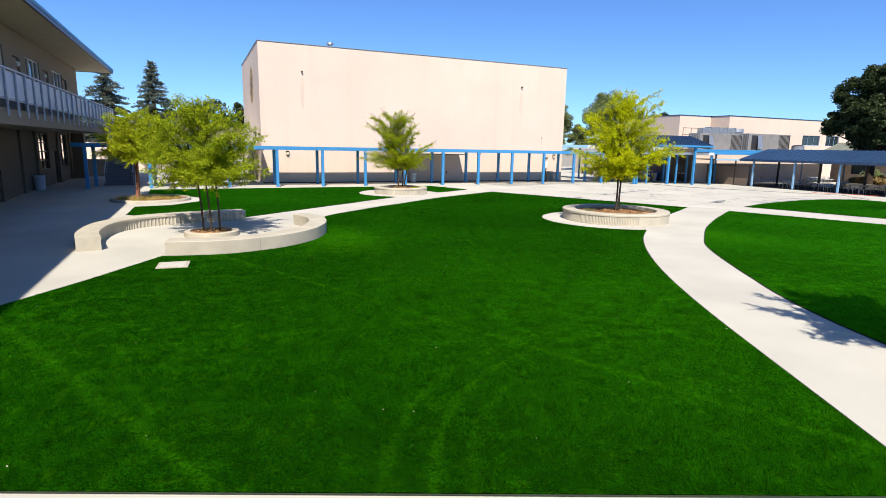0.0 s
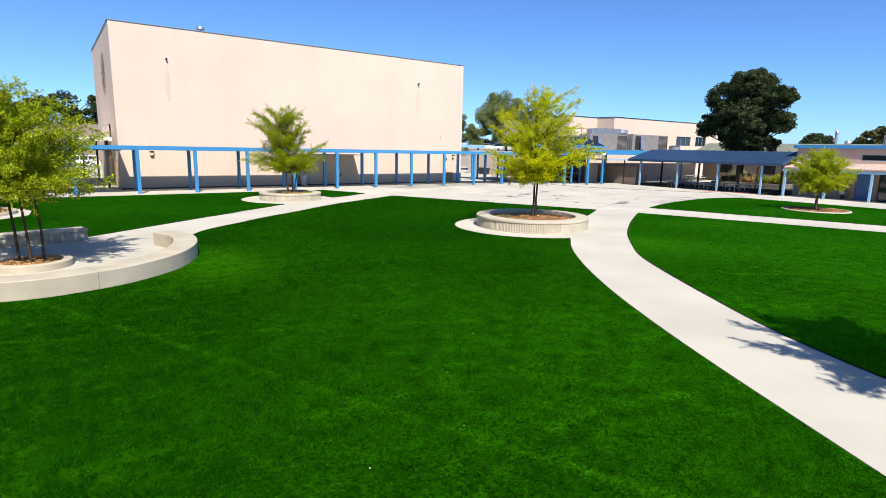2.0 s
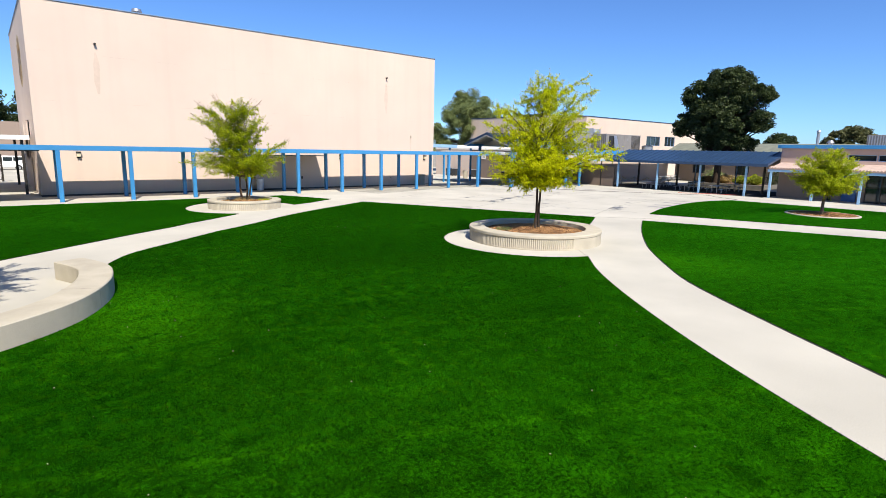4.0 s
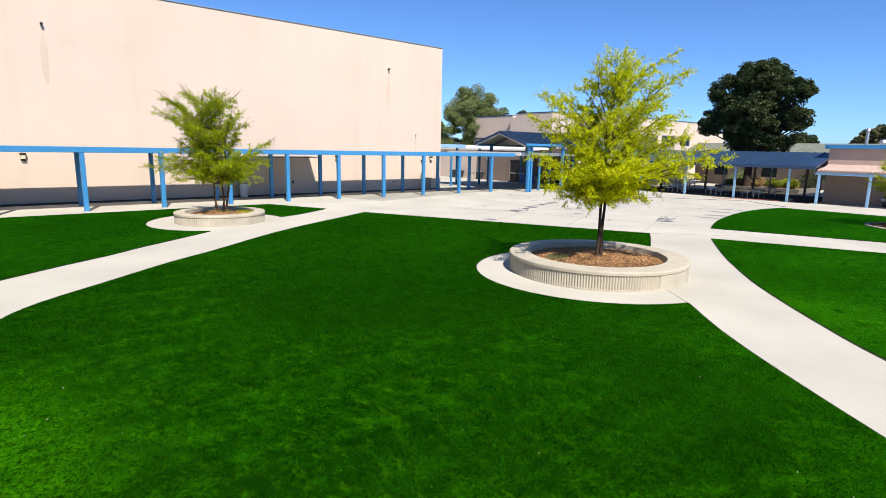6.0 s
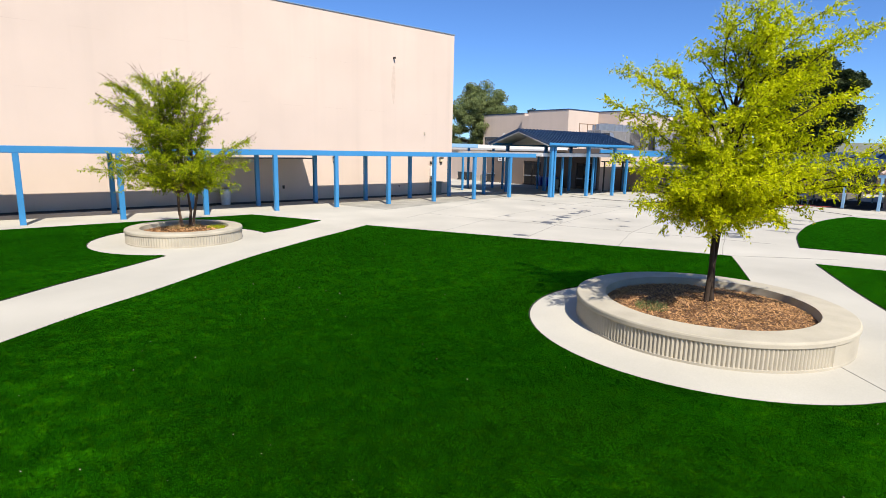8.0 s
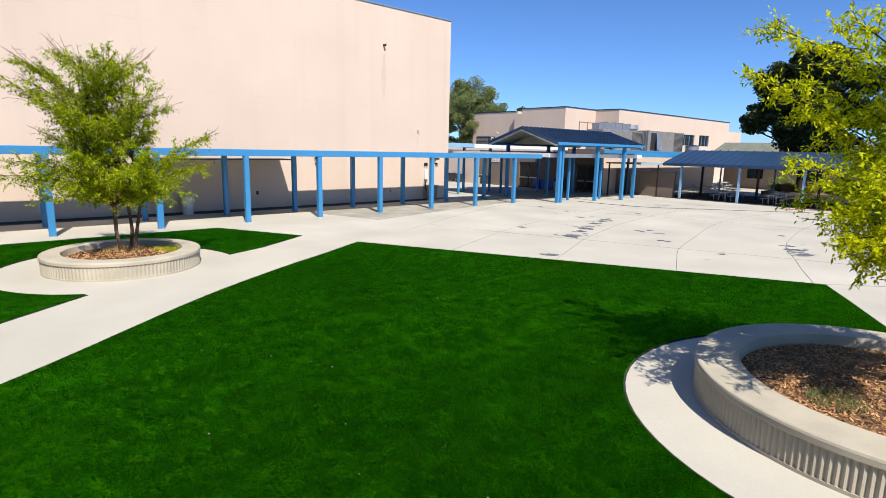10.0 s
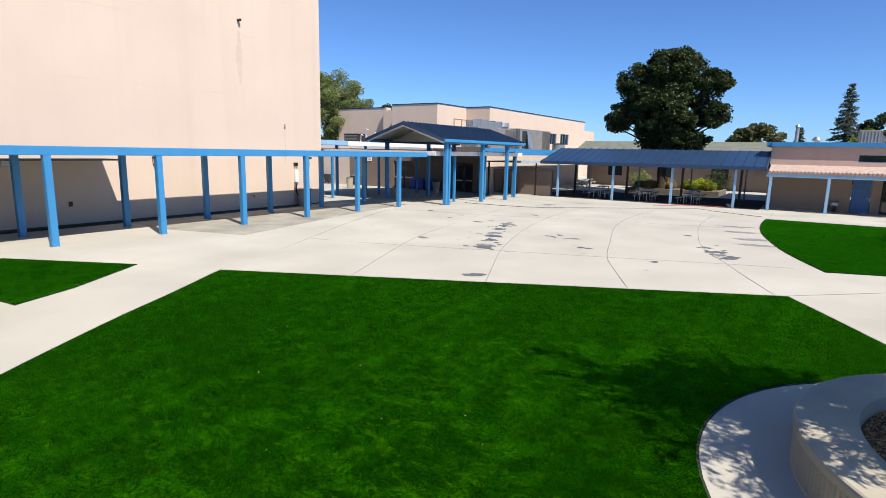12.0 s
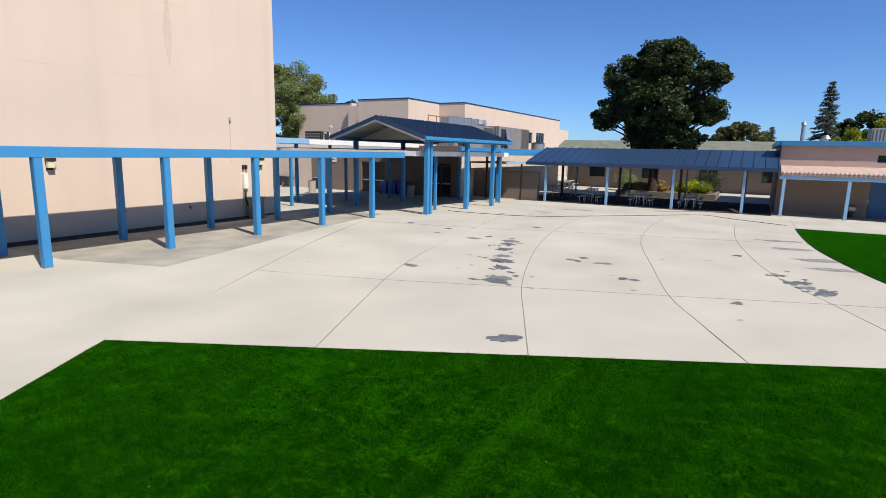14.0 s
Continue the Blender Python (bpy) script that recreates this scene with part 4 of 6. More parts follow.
box_part("door_cover", 18.0, 25.2, RV + 0.10, Y0 - 0.03, 2.80, 2.86, SOFFIT_DK, walkway, "flat cover that joins the wall over the door", 0)
box_part("door_cover", 0.5, 6.15, RV + 0.10, Y0 - 0.03, 2.96, 3.02, SOFFIT_DK, walkway, "", 0)


def trash_can(x, y, label="grey metal rubbish bin on the paving", mat=None, h=0.86, r=0.3):
    z = gz(x, y)
    t = thing("rubbish_bin", (x, y, z), label, "bin", "rubbish bins")
    cyl_part("body", (x, y, z), r * 0.82, r, h, mat or METAL, t, "", 22, 0.015)
    cyl_part("rim", (x, y, z + h), r * 1.06, r * 1.02, 0.06, mat or METAL, t, "", 22, 0.01)
    cyl_part("liner", (x, y, z + h + 0.055), r * 0.9, r * 0.7, 0.03, BLACK, t, "dark opening", 18)
    return t


trash_can(20.1, 49.05, mat=material("galvanised_steel", (0.62, 0.64, 0.66), rough=0.45, metal=0.25, vary=0.2, scale=6))


# ---------------------------------------------------------------- entry pavilion and low wing
CREAM = material("cream_paint", (0.62, 0.58, 0.46), rough=0.8, vary=0.06, scale=1)
entry = thing("entry_pavilion", (47, 46.6, 0), "gabled entry canopy with a navy ribbed metal roof on blue posts", "canopy")
GX0, GX1, GY0, GY1, GR, GE, GP = 42.3, 53.9, 43.45, 49.85, 46.65, 4.18, 5.25
for x in (43.1, 47.8, 51.6):
    post(x, 43.8, gz(x, 43.8), 3.95, 0.24, BLUE, entry)
post(43.45, 43.8, gz(43.4, 43.8), 3.95, 0.2, BLUE, entry)
for x in (44.2, 49.3, 53.0):
    post(x, 49.5, gz(x, 49.5), 3.95, 0.24, BLUE, entry)
box_part("beam", GX0 + 0.15, GX1 - 0.1, 43.68, 43.92, 3.95, 4.16, BLUE, entry, "", 0.01)
box_part("beam", GX0 + 0.15, GX1 - 0.1, 49.38, 49.62, 3.95, 4.16, BLUE, entry, "", 0.01)


def gable_slab(y_eave, y_ridge, x0, x1, ze, zp, thick, nm, mat, parent):
    v = [(x0, y_eave, ze), (x1, y_eave, ze), (x1, y_ridge, zp), (x0, y_ridge, zp)]
    v += [(a, b, c - thick) for a, b, c in v]
    f = [(0, 1, 2, 3), (7, 6, 5, 4), (0, 4, 5, 1), (1, 5, 6, 2), (2, 6, 7, 3), (3, 7, 4, 0)]
    if y_eave > y_ridge:
        f = [tuple(reversed(q)) for q in f]
    return raw(nm, v, f, mat, parent)


roof_s = gable_slab(GY0, GR, GX0, GX1, GE, GP, 0.10, "roof_slope", BLUE_DK, entry)
roof_n = gable_slab(GY1, GR, GX0, GX1, GE, GP, 0.10, "roof_slope", BLUE_DK, entry)
for rs, ye in ((roof_s, GY0), (roof_n, GY1)):
    for k in range(27):
        x = GX0 + 0.1 + (GX1 - GX0 - 0.2) * k / 26
        v = []
        for yy, zz in ((ye, GE), (GR, GP)):
            for dx, dz in ((-0.02, 0.0), (-0.02, 0.08), (0.02, 0.08), (0.02, 0.0)):
                v.append((x + dx, yy, zz + dz))
        raw("seam", v, [(0, 1, 5, 4), (1, 2, 6, 5), (2, 3, 7, 6), (0, 3, 2, 1), (4, 5, 6, 7)], BLUE_DK, rs)
for ye, s in ((GY0, -1), (GY1, 1)):
    box_part("gutter", GX0, GX1, min(ye, ye + 0.1 * s), max(ye, ye + 0.1 * s), GE - 0.16, GE + 0.02, BLUE, entry, "bright blue gutter", 0.01)
for x, s in ((GX0, -1), (GX1, 1)):
    for ye in (GY0, GY1):
        v = []
        for dx in (0, 0.06 * s):
            v += [(x + dx, ye, GE + 0.03), (x + dx, GR, GP + 0.03), (x + dx, GR, GP - 0.17), (x + dx, ye, GE - 0.15)]
        raw("barge_board", v, [(0, 1, 2, 3), (7, 6, 5, 4), (0, 4, 5, 1), (1, 5, 6, 2), (2, 6, 7, 3), (3, 7, 4, 0)], BLUE_DK, entry)
    back = 2.3 if s < 0 else 0.4
    v = [(x - back * s, GY0 + 0.3, GE - 0.12), (x - back * s, GR, GP - 0.19), (x - back * s, GY1 - 0.3, GE - 0.12)]
    v += [(a - 0.08 * s, b, c) for a, b, c in v]
    raw("gable_panel", v, [(0, 1, 2), (5, 4, 3), (0, 3, 4, 1), (1, 4, 5, 2), (2, 5, 3, 0)], CREAM, entry, "cream stucco gable")
    # pale trim under the barge boards
    for ye in (GY0, GY1):
        v = []
        for dx in (-0.002 * s, -0.05 * s):
            v += [(x + dx, ye + (0.05 if ye < GR else -0.05), GE - 0.13), (x + dx, GR, GP - 0.15), (x + dx, GR, GP - 0.27), (x + dx, ye + (0.05 if ye < GR else -0.05), GE - 0.25)]
        raw("trim", v, [(0, 1, 2, 3), (7, 6, 5, 4), (0, 4, 5, 1), (1, 5, 6, 2), (2, 6, 7, 3), (3, 7, 4, 0)], WHITE, entry, "white gable trim")
gable_slab(GY0 + 0.12, GR, GX0 + 0.06, GX1 - 0.06, GE - 0.06, GP - 0.115, 0.04, "ceiling", CREAM, entry)
gable_slab(GY1 - 0.12, GR, GX0 + 0.06, GX1 - 0.06, GE - 0.06, GP - 0.115, 0.04, "ceiling", CREAM, entry)

# flat white-edged covers beside and behind the pavilion
flat = thing("flat_canopy", (47, 46, 0), "flat canopy with a white fascia under the gable roof", "canopy")
bm = bmesh.new()
add_box(bm, 42.5, 55.0, 44.25, 54.6, 3.18, 3.40)
add_box(bm, 55.0, 57.95, 48.62, 54.6, 3.18, 3.40)
add_box(bm, 48.0, 57.95, 54.6, 57.1, 3.18, 3.40)
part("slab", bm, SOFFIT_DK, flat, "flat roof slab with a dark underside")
box_part("fascia", 42.4, 55.0, 44.13, 44.25, 3.16, 3.44, WHITE, flat, "white fascia", 0.01)
box_part("fascia", 42.4, 42.5, 44.25, 54.6, 3.16, 3.44, WHITE, flat, "white fascia", 0.01)
for x in (45.9, 50.2):
    post(x, 44.9, gz(x, 44.9), 3.18, 0.16, BLUE, flat)
for x in (41.5, 46.5, 51.5):
    post(x, 52.2, gz(x, 52.2), 3.18, 0.16, BLUE, flat)
link = thing("flat_canopy", (57, 46, 0), "blue-edged flat walkway cover leading to the lunch shelter", "canopy")
bm = bmesh.new()
add_box(bm, 55.01, 66.0, 44.9, 48.6, 3.27, 3.5)
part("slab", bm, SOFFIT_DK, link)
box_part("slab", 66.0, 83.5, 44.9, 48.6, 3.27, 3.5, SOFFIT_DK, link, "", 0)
box_part("fascia", 55.01, 66.0, 44.8, 44.9, 3.25, 3.58, BLUE, link, "bright blue fascia", 0.01)
for x, y in ((55.7, 45.05), (56.5, 45.6), (55.6, 48.4), (60.5, 48.4)):
    post(x, y, gz(x, y), 3.25, 0.18, BLUE, link)
low_cover = thing("flat_canopy", (58, 46, 0), "low flat cover with a pale blue edge beside the screen wall", "canopy")
box_part("slab", 56.2, 61.2, 44.82, 48.2, 2.62, 2.72, SOFFIT_DK, low_cover, "", 0)
box_part("fascia", 56.2, 60.02, 44.74, 44.82, 2.58, 2.76, BLUE_PALE, low_cover, "pale blue fascia", 0.01)
for x, y in ((59.75, 44.95), (59.75, 48.05), (56.6, 48.05)):
    post(x, y, gz(x, y), 2.62, 0.12, METAL_DK, low_cover)
rear = thing("flat_canopy", (43, 57, 0), "white-edged flat cover over the passage behind the hall", "canopy")
bm = bmesh.new()
add_box(bm, 44.6, 57.85, 53.6, 55.0, 3.72, 4.05)
part("slab", bm, WHITE, rear)
box_part("fascia", 38.2, 44.6, 53.6, 59.0, 3.74, 4.07, BLUE_PALE, rear, "pale blue fascia", 0.01)
for x, y in ((40.5, 54.0), (43.8, 54.0), (40.5, 58.5), (47.0, 54.0)):
    post(x, y, gz(x, y), 3.72, 0.18, BLUE, rear)

wing = thing("low_wing", (62, 60, 0), "low flat-roofed peach wing with dark glazed doors behind the canopies", "building")
WX = 58.0
bm = bmesh.new()
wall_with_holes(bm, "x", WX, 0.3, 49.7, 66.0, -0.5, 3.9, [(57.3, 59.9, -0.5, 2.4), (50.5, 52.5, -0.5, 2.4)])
part("wall_front", bm, STUCCO_SHADE, wing, "stucco round the doors, darkened for canopy shade")
box_part("wall_front", WX, WX + 0.3, 66.0, 74, -0.5, 3.9, STUCCO, wing, "peach stucco along the passage", 0)
box_part("wall_side", WX + 0.3, 66.7, 73.7, 74, -0.5, 3.9, STUCCO, wing, bevel=0)
box_part("roof", WX + 0.3, 66.75, 57.2, 73.7, 3.5, 3.7, ROOFING, wing, bevel=0)
box_part("fascia", WX - 0.12, WX, 55.1, 74, 3.55, 3.98, WHITE, wing, "white roof edge", 0.01)
for y, w in ((57.3, 1.3), (50.5, 1.0)):
    for k in (0, 1):
        y0 = y + w * k
        d = box_part("door", WX + 0.12, WX + 0.18, y0 + 0.03, y0 + w - 0.03, -0.3, 2.36, METAL_DK, wing, "dark bronze glazed door")
        box_part("pane", WX + 0.105, WX + 0.118, y0 + 0.15, y0 + w - 0.15, 0.9, 2.15, DOOR_GLASS, d, "", 0)
        box_part("pane", WX + 0.105, WX + 0.118, y0 + 0.15, y0 + w - 0.15, -0.05, 0.7, DOOR_GLASS, d, "", 0)
        box_part("push_bar", WX + 0.02, WX + 0.07, y0 + 0.1, y0 + w - 0.1, 0.72, 0.82, METAL, d, "", 0.01)
board = thing("notice_board", (WX, 63.45, 2.56), "white notice board with dark lines on the passage wall", "sign")
box_part("plate", WX - 0.05, WX - 0.002, 62.85, 64.05, 2.28, 2.85, WHITE, board, "", 0.008)
for a, b, z in ((62.95, 63.4, 2.66), (63.55, 63.95, 2.66), (62.95, 63.4, 2.45), (63.5, 63.9, 2.42)):
    box_part("bar", WX - 0.056, WX - 0.05, a, b, z, z + 0.06, METAL_DK, board, "", 0)
passage = thing("passage_wall", (44, 66, 0), "sunlit peach wall closing the passage behind the hall", "wall")
bm = bmesh.new()
wall_with_holes(bm, "y", 66.0, 0.25, 37.9, 47.6, -0.3, 3.4, [(41.2, 42.4, -0.3, 2.2)])
part("wall", bm, STUCCO, passage)
box_part("door", 41.25, 42.35, 66.08, 66.14, 0, 2.18, BLUE_PALE, passage, "pale blue door")
box_part("coping", 37.9, 47.6, 65.95, 66.3, 3.4, 3.5, BLUE_TRIM, passage, "", 0.01)

screen = thing("screen_wall", (60.7, 47.5, -0.3), "low stucco screen wall, its brown carrying the canopy's shade", "wall")
box_part("wall", 60.6, 60.85, 43.75, 49.65, -0.5, 1.86, STUCCO_SHADE, screen, "", 0.01)
box_part("cap", 60.55, 60.9, 43.7, 49.66, 1.86, 1.93, STUCCO_SHADE, screen, "", 0.01)

# bins and stacked blue crates by the doors
for k, (x, y) in enumerate(((57.1, 54.8), (57.15, 55.7), (57.1, 56.6))):
    z = gz(x, y)
    t = thing("wheeled_bin", (x, y, z), "blue plastic wheeled bin beside the doors", "bin", "blue bins")
    v = [(x - 0.26, y - 0.3, z + 0.1), (x + 0.26, y - 0.3, z + 0.1), (x + 0.26, y + 0.28, z + 0.1), (x - 0.26, y + 0.28, z + 0.1),
         (x - 0.32, y - 0.38, z + 1.0), (x + 0.32, y - 0.38, z + 1.0), (x + 0.32, y + 0.34, z + 1.05), (x - 0.32, y + 0.34, z + 1.05)]
    raw("body", v, [(0, 1, 5, 4), (1, 2, 6, 5), (2, 3, 7, 6), (3, 0, 4, 7), (3, 2, 1, 0), (4, 5, 6, 7)], PLASTIC, t)
    bm = bmesh.new()
    add_box(bm, x - 0.34, x + 0.34, y - 0.4, y + 0.38, z + 1.04, z + 1.1)
    part("lid", bm, PLASTIC, t)
    for dx in (-0.3, 0.3):
        w = cyl_part("wheel", (0, 0, -0.03), 0.1, 0.1, 0.06, RUBBER, t, "", 14)
        w.matrix_basis = pose(x + dx, y + 0.26, z + 0.1, 0, 90, 0)
trash_can(54.0, 51.9, "grey cylindrical bin in the canopy's shade", PLANTER, 0.95, 0.32)
trash_can(51.8, 60.2, "pale concrete litter bin in the passage", PLANTER, 0.95, 0.33)
for x, y in ((57.2, 68.4), (57.2, 69.8), (57.1, 64.4)):
    z = gz(x, y)
    t = thing("wheeled_bin", (x, y, z), "dark grey wheeled bin leaning back in the passage", "bin", "grey bins")
    v = [(x - 0.3, y - 0.32, z + 0.1), (x + 0.3, y - 0.32, z + 0.1), (x + 0.3, y + 0.28, z + 0.1), (x - 0.3, y + 0.28, z + 0.1),
         (x - 0.38, y - 0.42, z + 1.0), (x + 0.38, y - 0.42, z + 1.0), (x + 0.38, y + 0.34, z + 1.06), (x - 0.38, y + 0.34, z + 1.06)]
    raw("body", v, [(0, 1, 5, 4), (1, 2, 6, 5), (2, 3, 7, 6), (3, 0, 4, 7), (3, 2, 1, 0), (4, 5, 6, 7)], BLACK, t)
    bm = bmesh.new()
    add_box(bm, x - 0.4, x + 0.4, y - 0.44, y + 0.38, z + 1.05, z + 1.11)
    part("lid", bm, METAL, t)
    for dx in (-0.34, 0.34):
        w = cyl_part("wheel", (0, 0, -0.03), 0.11, 0.11, 0.06, RUBBER, t, "", 14)
        w.matrix_basis = pose(x + dx, y + 0.28, z + 0.11, 0, 90, 0)

# rooftop plant on the low wing
def air_handler(x0, x1, y0, y1, z0, z1, label, louvre_n=8):
    t = thing("air_conditioner", ((x0 + x1) / 2, (y0 + y1) / 2, z0), label, "machine", "rooftop machines")
    box_part("casing", x0, x1, y0, y1, z0 + 0.12, z1, CASING, t, "", 0.03)
    box_part("skid", x0 - 0.05, x1 + 0.05, y0 + 0.1, y1 - 0.1, z0, z0 + 0.12, METAL_DK, t, "", 0)
    w = x1 - x0
    # open intake with a sloped hood
    box_part("intake", x0 + 0.08 * w, x0 + 0.22 * w, y0 - 0.012, y0 - 0.002, z0 + 0.35, z1 - 0.25, BLACK, t, "dark open intake", 0)
    raw("hood", [(x0 + 0.22 * w, y0 - 0.003, z1 - 0.2), (x0 + 0.30 * w, y0 - 0.003, z1 - 0.2), (x0 + 0.30 * w, y0 - 0.003, z0 + 0.3), (x0 + 0.22 * w, y0 - 0.003, z0 + 0.3),
                 (x0 + 0.17 * w, y0 - 0.5, z0 + 0.45), (x0 + 0.30 * w, y0 - 0.5, z0 + 0.45)],
        [(0, 4, 5, 1), (2, 5, 4, 3), (0, 3, 4), (1, 5, 2)], METAL, t, "sloped sheet-metal hood")
    # plain access panels, then closely spaced upright ribs on the coil end
    for k in range(2):
        xx = x0 + w * (0.32 + 0.2 * k)
        box_part("panel", xx, xx + w * 0.19, y0 - 0.02, y0 - 0.002, z0 + 0.22, z1 - 0.08, CASING, t, "", 0.006)
    box_part("handle", x0 + 0.6 * w, x0 + 0.6 * w + 0.06, y0 - 0.05, y0 - 0.02, z1 - 0.9, z1 - 0.5, METAL, t, "", 0)
    box_part("coil", x0 + 0.73 * w, x1 - 0.06, y0 - 0.01, y0 - 0.002, z0 + 0.3, z1 - 0.12, METAL_DK, t, "dark coil face", 0)
    for k in range(louvre_n):
        xx = x0 + w * (0.73 + 0.26 * k / louvre_n)
        box_part("rib", xx, xx + 0.07, y0 - 0.04, y0 - 0.011, z0 + 0.25, z1 - 0.08, CASING, t, "", 0)
    for k in range(6):
        yy = y0 + (y1 - y0) * (0.08 + 0.15 * k)
        box_part("rib", x0 - 0.03, x0 - 0.002, yy, yy + 0.08, z0 + 0.2, z1 - 0.08, METAL, t, "", 0)
    for xx in (x0 - 0.01, x1 - 0.05):
        box_part("corner_post", xx, xx + 0.06, y0 - 0.045, y0 + 0.02, z0 + 0.1, z1 + 0.02, METAL, t, "", 0)
    return t


wing2 = thing("low_wing", (70, 51, -0.3), "low wing with a blue roof edge behind the lunch shelter", "building")
box_part("wall_front", 58.3, 84, 49.7, 50.0, -0.6, 3.55, STUCCO, wing2, "", 0)
box_part("roof", 58.3, 84, 50.0, 57.2, 3.45, 3.6, ROOFING, wing2, "", 0)
box_part("roof", 66.9, 73.1, 57.2, 60.55, 3.45, 3.6, ROOFING, wing2, "", 0)
box_part("fascia", 58.0, 84, 49.55, 49.7, 3.5, 3.85, BLUE, wing2, "bright blue roof edge", 0.01)
air_handler(61.6, 69.7, 52.2, 54.0, 3.6, 5.95, "long galvanised rooftop air handler beside the duct", 9)
air_handler(70.7, 79.4, 52.0, 54.2, 3.6, 6.15, "large galvanised rooftop air conditioner with louvres", 9)
duct = thing("roof_duct", (68, 55.2, 3.6), "bulky galvanised sheet-metal duct on the low roof", "duct")
for k in range(4):
    x = 65.0 + 1.6 * k
    seg = box_part("duct", x, x + 1.55, 54.7, 55.7, 5.9, 6.8 + (0.08 if k % 2 else 0), METAL, duct, "", 0.04)
    box_part("flange", x + 1.52, x + 1.6, 54.64, 55.76, 5.84, 6.95, METAL, seg, "", 0)
for x in (65.2, 68.2, 71.0):
    box_part("leg", x, x + 0.12, 55.1, 55.22, 3.6, 5.9, METAL_DK, duct, "", 0)
fan = thing("exhaust_fan", (72.2, 55.2, 3.6), "round galvanised exhaust fan housing beside the duct", "machine", "rooftop machines")
cyl_part("drum", (72.2, 55.2, 3.6), 0.85, 0.85, 2.75, METAL, fan, "", 28, 0.02)
cyl_part("rim", (72.2, 55.2, 6.35), 1.0, 0.95, 0.5, METAL, fan, "", 28, 0.03)
cyl_part("band", (72.2, 55.2, 5.6), 0.9, 0.9, 0.1, METAL_DK, fan, "", 28)
rack = thing("pipe_rack", (63, 55, 3.6), "rusty pipe frame on the low roof", "frame")
for x in (61.6, 63.1, 64.6):
    tube_part("upright", [(x, 55.0, 3.6), (x, 55.0, 6.75)], 0.05, STAKE, rack, "", 6)
for z in (5.8, 6.7):
    tube_part("rail", [(61.55, 55.0, z), (64.65, 55.0, z)], 0.05, STAKE, rack, "", 6)
cyl = thing("coil_unit", (79.9, 51.0, 3.6), "small round condenser unit on the low roof", "machine", "rooftop machines")
cyl_part("drum", (79.9, 51.0, 3.6), 0.8, 0.8, 1.0, METAL, cyl, "", 24, 0.02)
cyl_part("lid", (79.9, 51.0, 4.6), 0.85, 0.5, 0.12, METAL_DK, cyl, "", 24)
for x, y, hh, rr in ((60.6, 63.0, 1.15, 0.16), (61.2, 62.4, 0.8, 0.22), (62.0, 61.8, 1.0, 0.12), (62.4, 61.0, 0.6, 0.25)):
    vt = thing("roof_vent", (x, y, 3.7), "small white vent pipe on the low roof", "vent", "white roof vents")
    cyl_part("pipe", (x, y, 3.7), rr * 0.6, rr * 0.6, hh, WHITE, vt, "", 12)
    cyl_part("cap", (x, y, 3.7 + hh), rr, rr * 0.7, 0.14, WHITE, vt, "", 12)
cab = thing("roof_cabinet", (61.5, 68.5, 3.7), "dark grey metal cabinet on the low roof", "machine", "rooftop machines")
box_part("casing", 61.0, 62.2, 67.4, 69.6, 3.8, 5.2, METAL_DK, cab, "", 0.03)
box_part("lid", 60.95, 62.25, 67.35, 69.65, 5.2, 5.27, METAL, cab, "", 0.01)
box_part("skid", 61.1, 62.1, 67.5, 69.5, 3.7, 3.8, METAL, cab, "", 0)
for k in range(7):
    box_part("louvre", 60.97, 60.998, 67.55, 69.45, 4.0 + 0.16 * k, 4.08 + 0.16 * k, CASING, cab, "", 0)
for x, y, hh in ((60.5, 66.6, 1.3), (60.7, 66.0, 1.9), (60.5, 65.4, 1.1), (60.8, 64.9, 1.5)):
    pp = tube_part("vent_pipe", [(x, y, 3.7), (x, y, 3.7 + hh), (x - 0.12, y - 0.2, 3.8 + hh), (x - 0.12, y - 0.45, 3.7 + hh)], 0.06, WHITE, None)
    tagged(pp, "white bent vent pipe on the low roof", "pipe", "bent vent pipes")
for k in range(8):
    y = 50.8 + 2.3 * k
    pp = tube_part("pipe", [(59.0, y, 3.7), (59.0, y, 4.15), (59.1, y + 1.5, 4.15), (59.1, y + 1.5, 3.7)], 0.05, METAL, None)
    tagged(pp, "thin galvanised pipe on the low roof", "pipe", "roof pipes")


# ---------------------------------------------------------------- large building behind
far = thing("two_storey_building", (85, 65, -0.3), "two-storey peach building with stepped front and thin blue coping", "building")
FZ = 8.78
south = [(90.3, 94.7, 4.85, 6.42), (96.3, 99.8, 4.85, 6.48)]
bm = bmesh.new()
wall_with_holes(bm, "y", 57.3, 0.3, 73.2, 107, -0.6, FZ, south)
part("wall_front", bm, STUCCO, far)
for a, b, c, d in south:
    window_parts(far, "y", 57.46, a, b, c, d, 2, 0, 0.08, BLUE_TRIM)
box_part("wall_side", 73.2, 73.5, 57.6, 60.6, -0.6, FZ, STUCCO, far, "", 0)
box_part("wall_front", 66.8, 73.2, 60.6, 60.9, -0.6, FZ, STUCCO, far, "", 0)
box_part("wall_side", 66.8, 67.1, 60.9, 67.2, -0.6, FZ, STUCCO, far, "", 0)
box_part("wall_front", 67.1, 69.0, 67.2, 67.5, -0.6, FZ, STUCCO, far, "", 0)
box_part("wall_side", 69.0, 69.3, 67.5, 70.4, -0.6, FZ - 0.38, STUCCO, far, "", 0)
box_part("wall_side", 69.9, 70.2, 70.4, 79.1, -0.6, FZ, STUCCO, far, "", 0)
box_part("wall_front", 69.3, 70.2, 70.1, 70.4, -0.6, FZ, STUCCO, far, "", 0)
box_part("roof", 70.2, 107, 60.9, 79.1, FZ - 0.5, FZ - 0.4, ROOFING, far, "", 0)
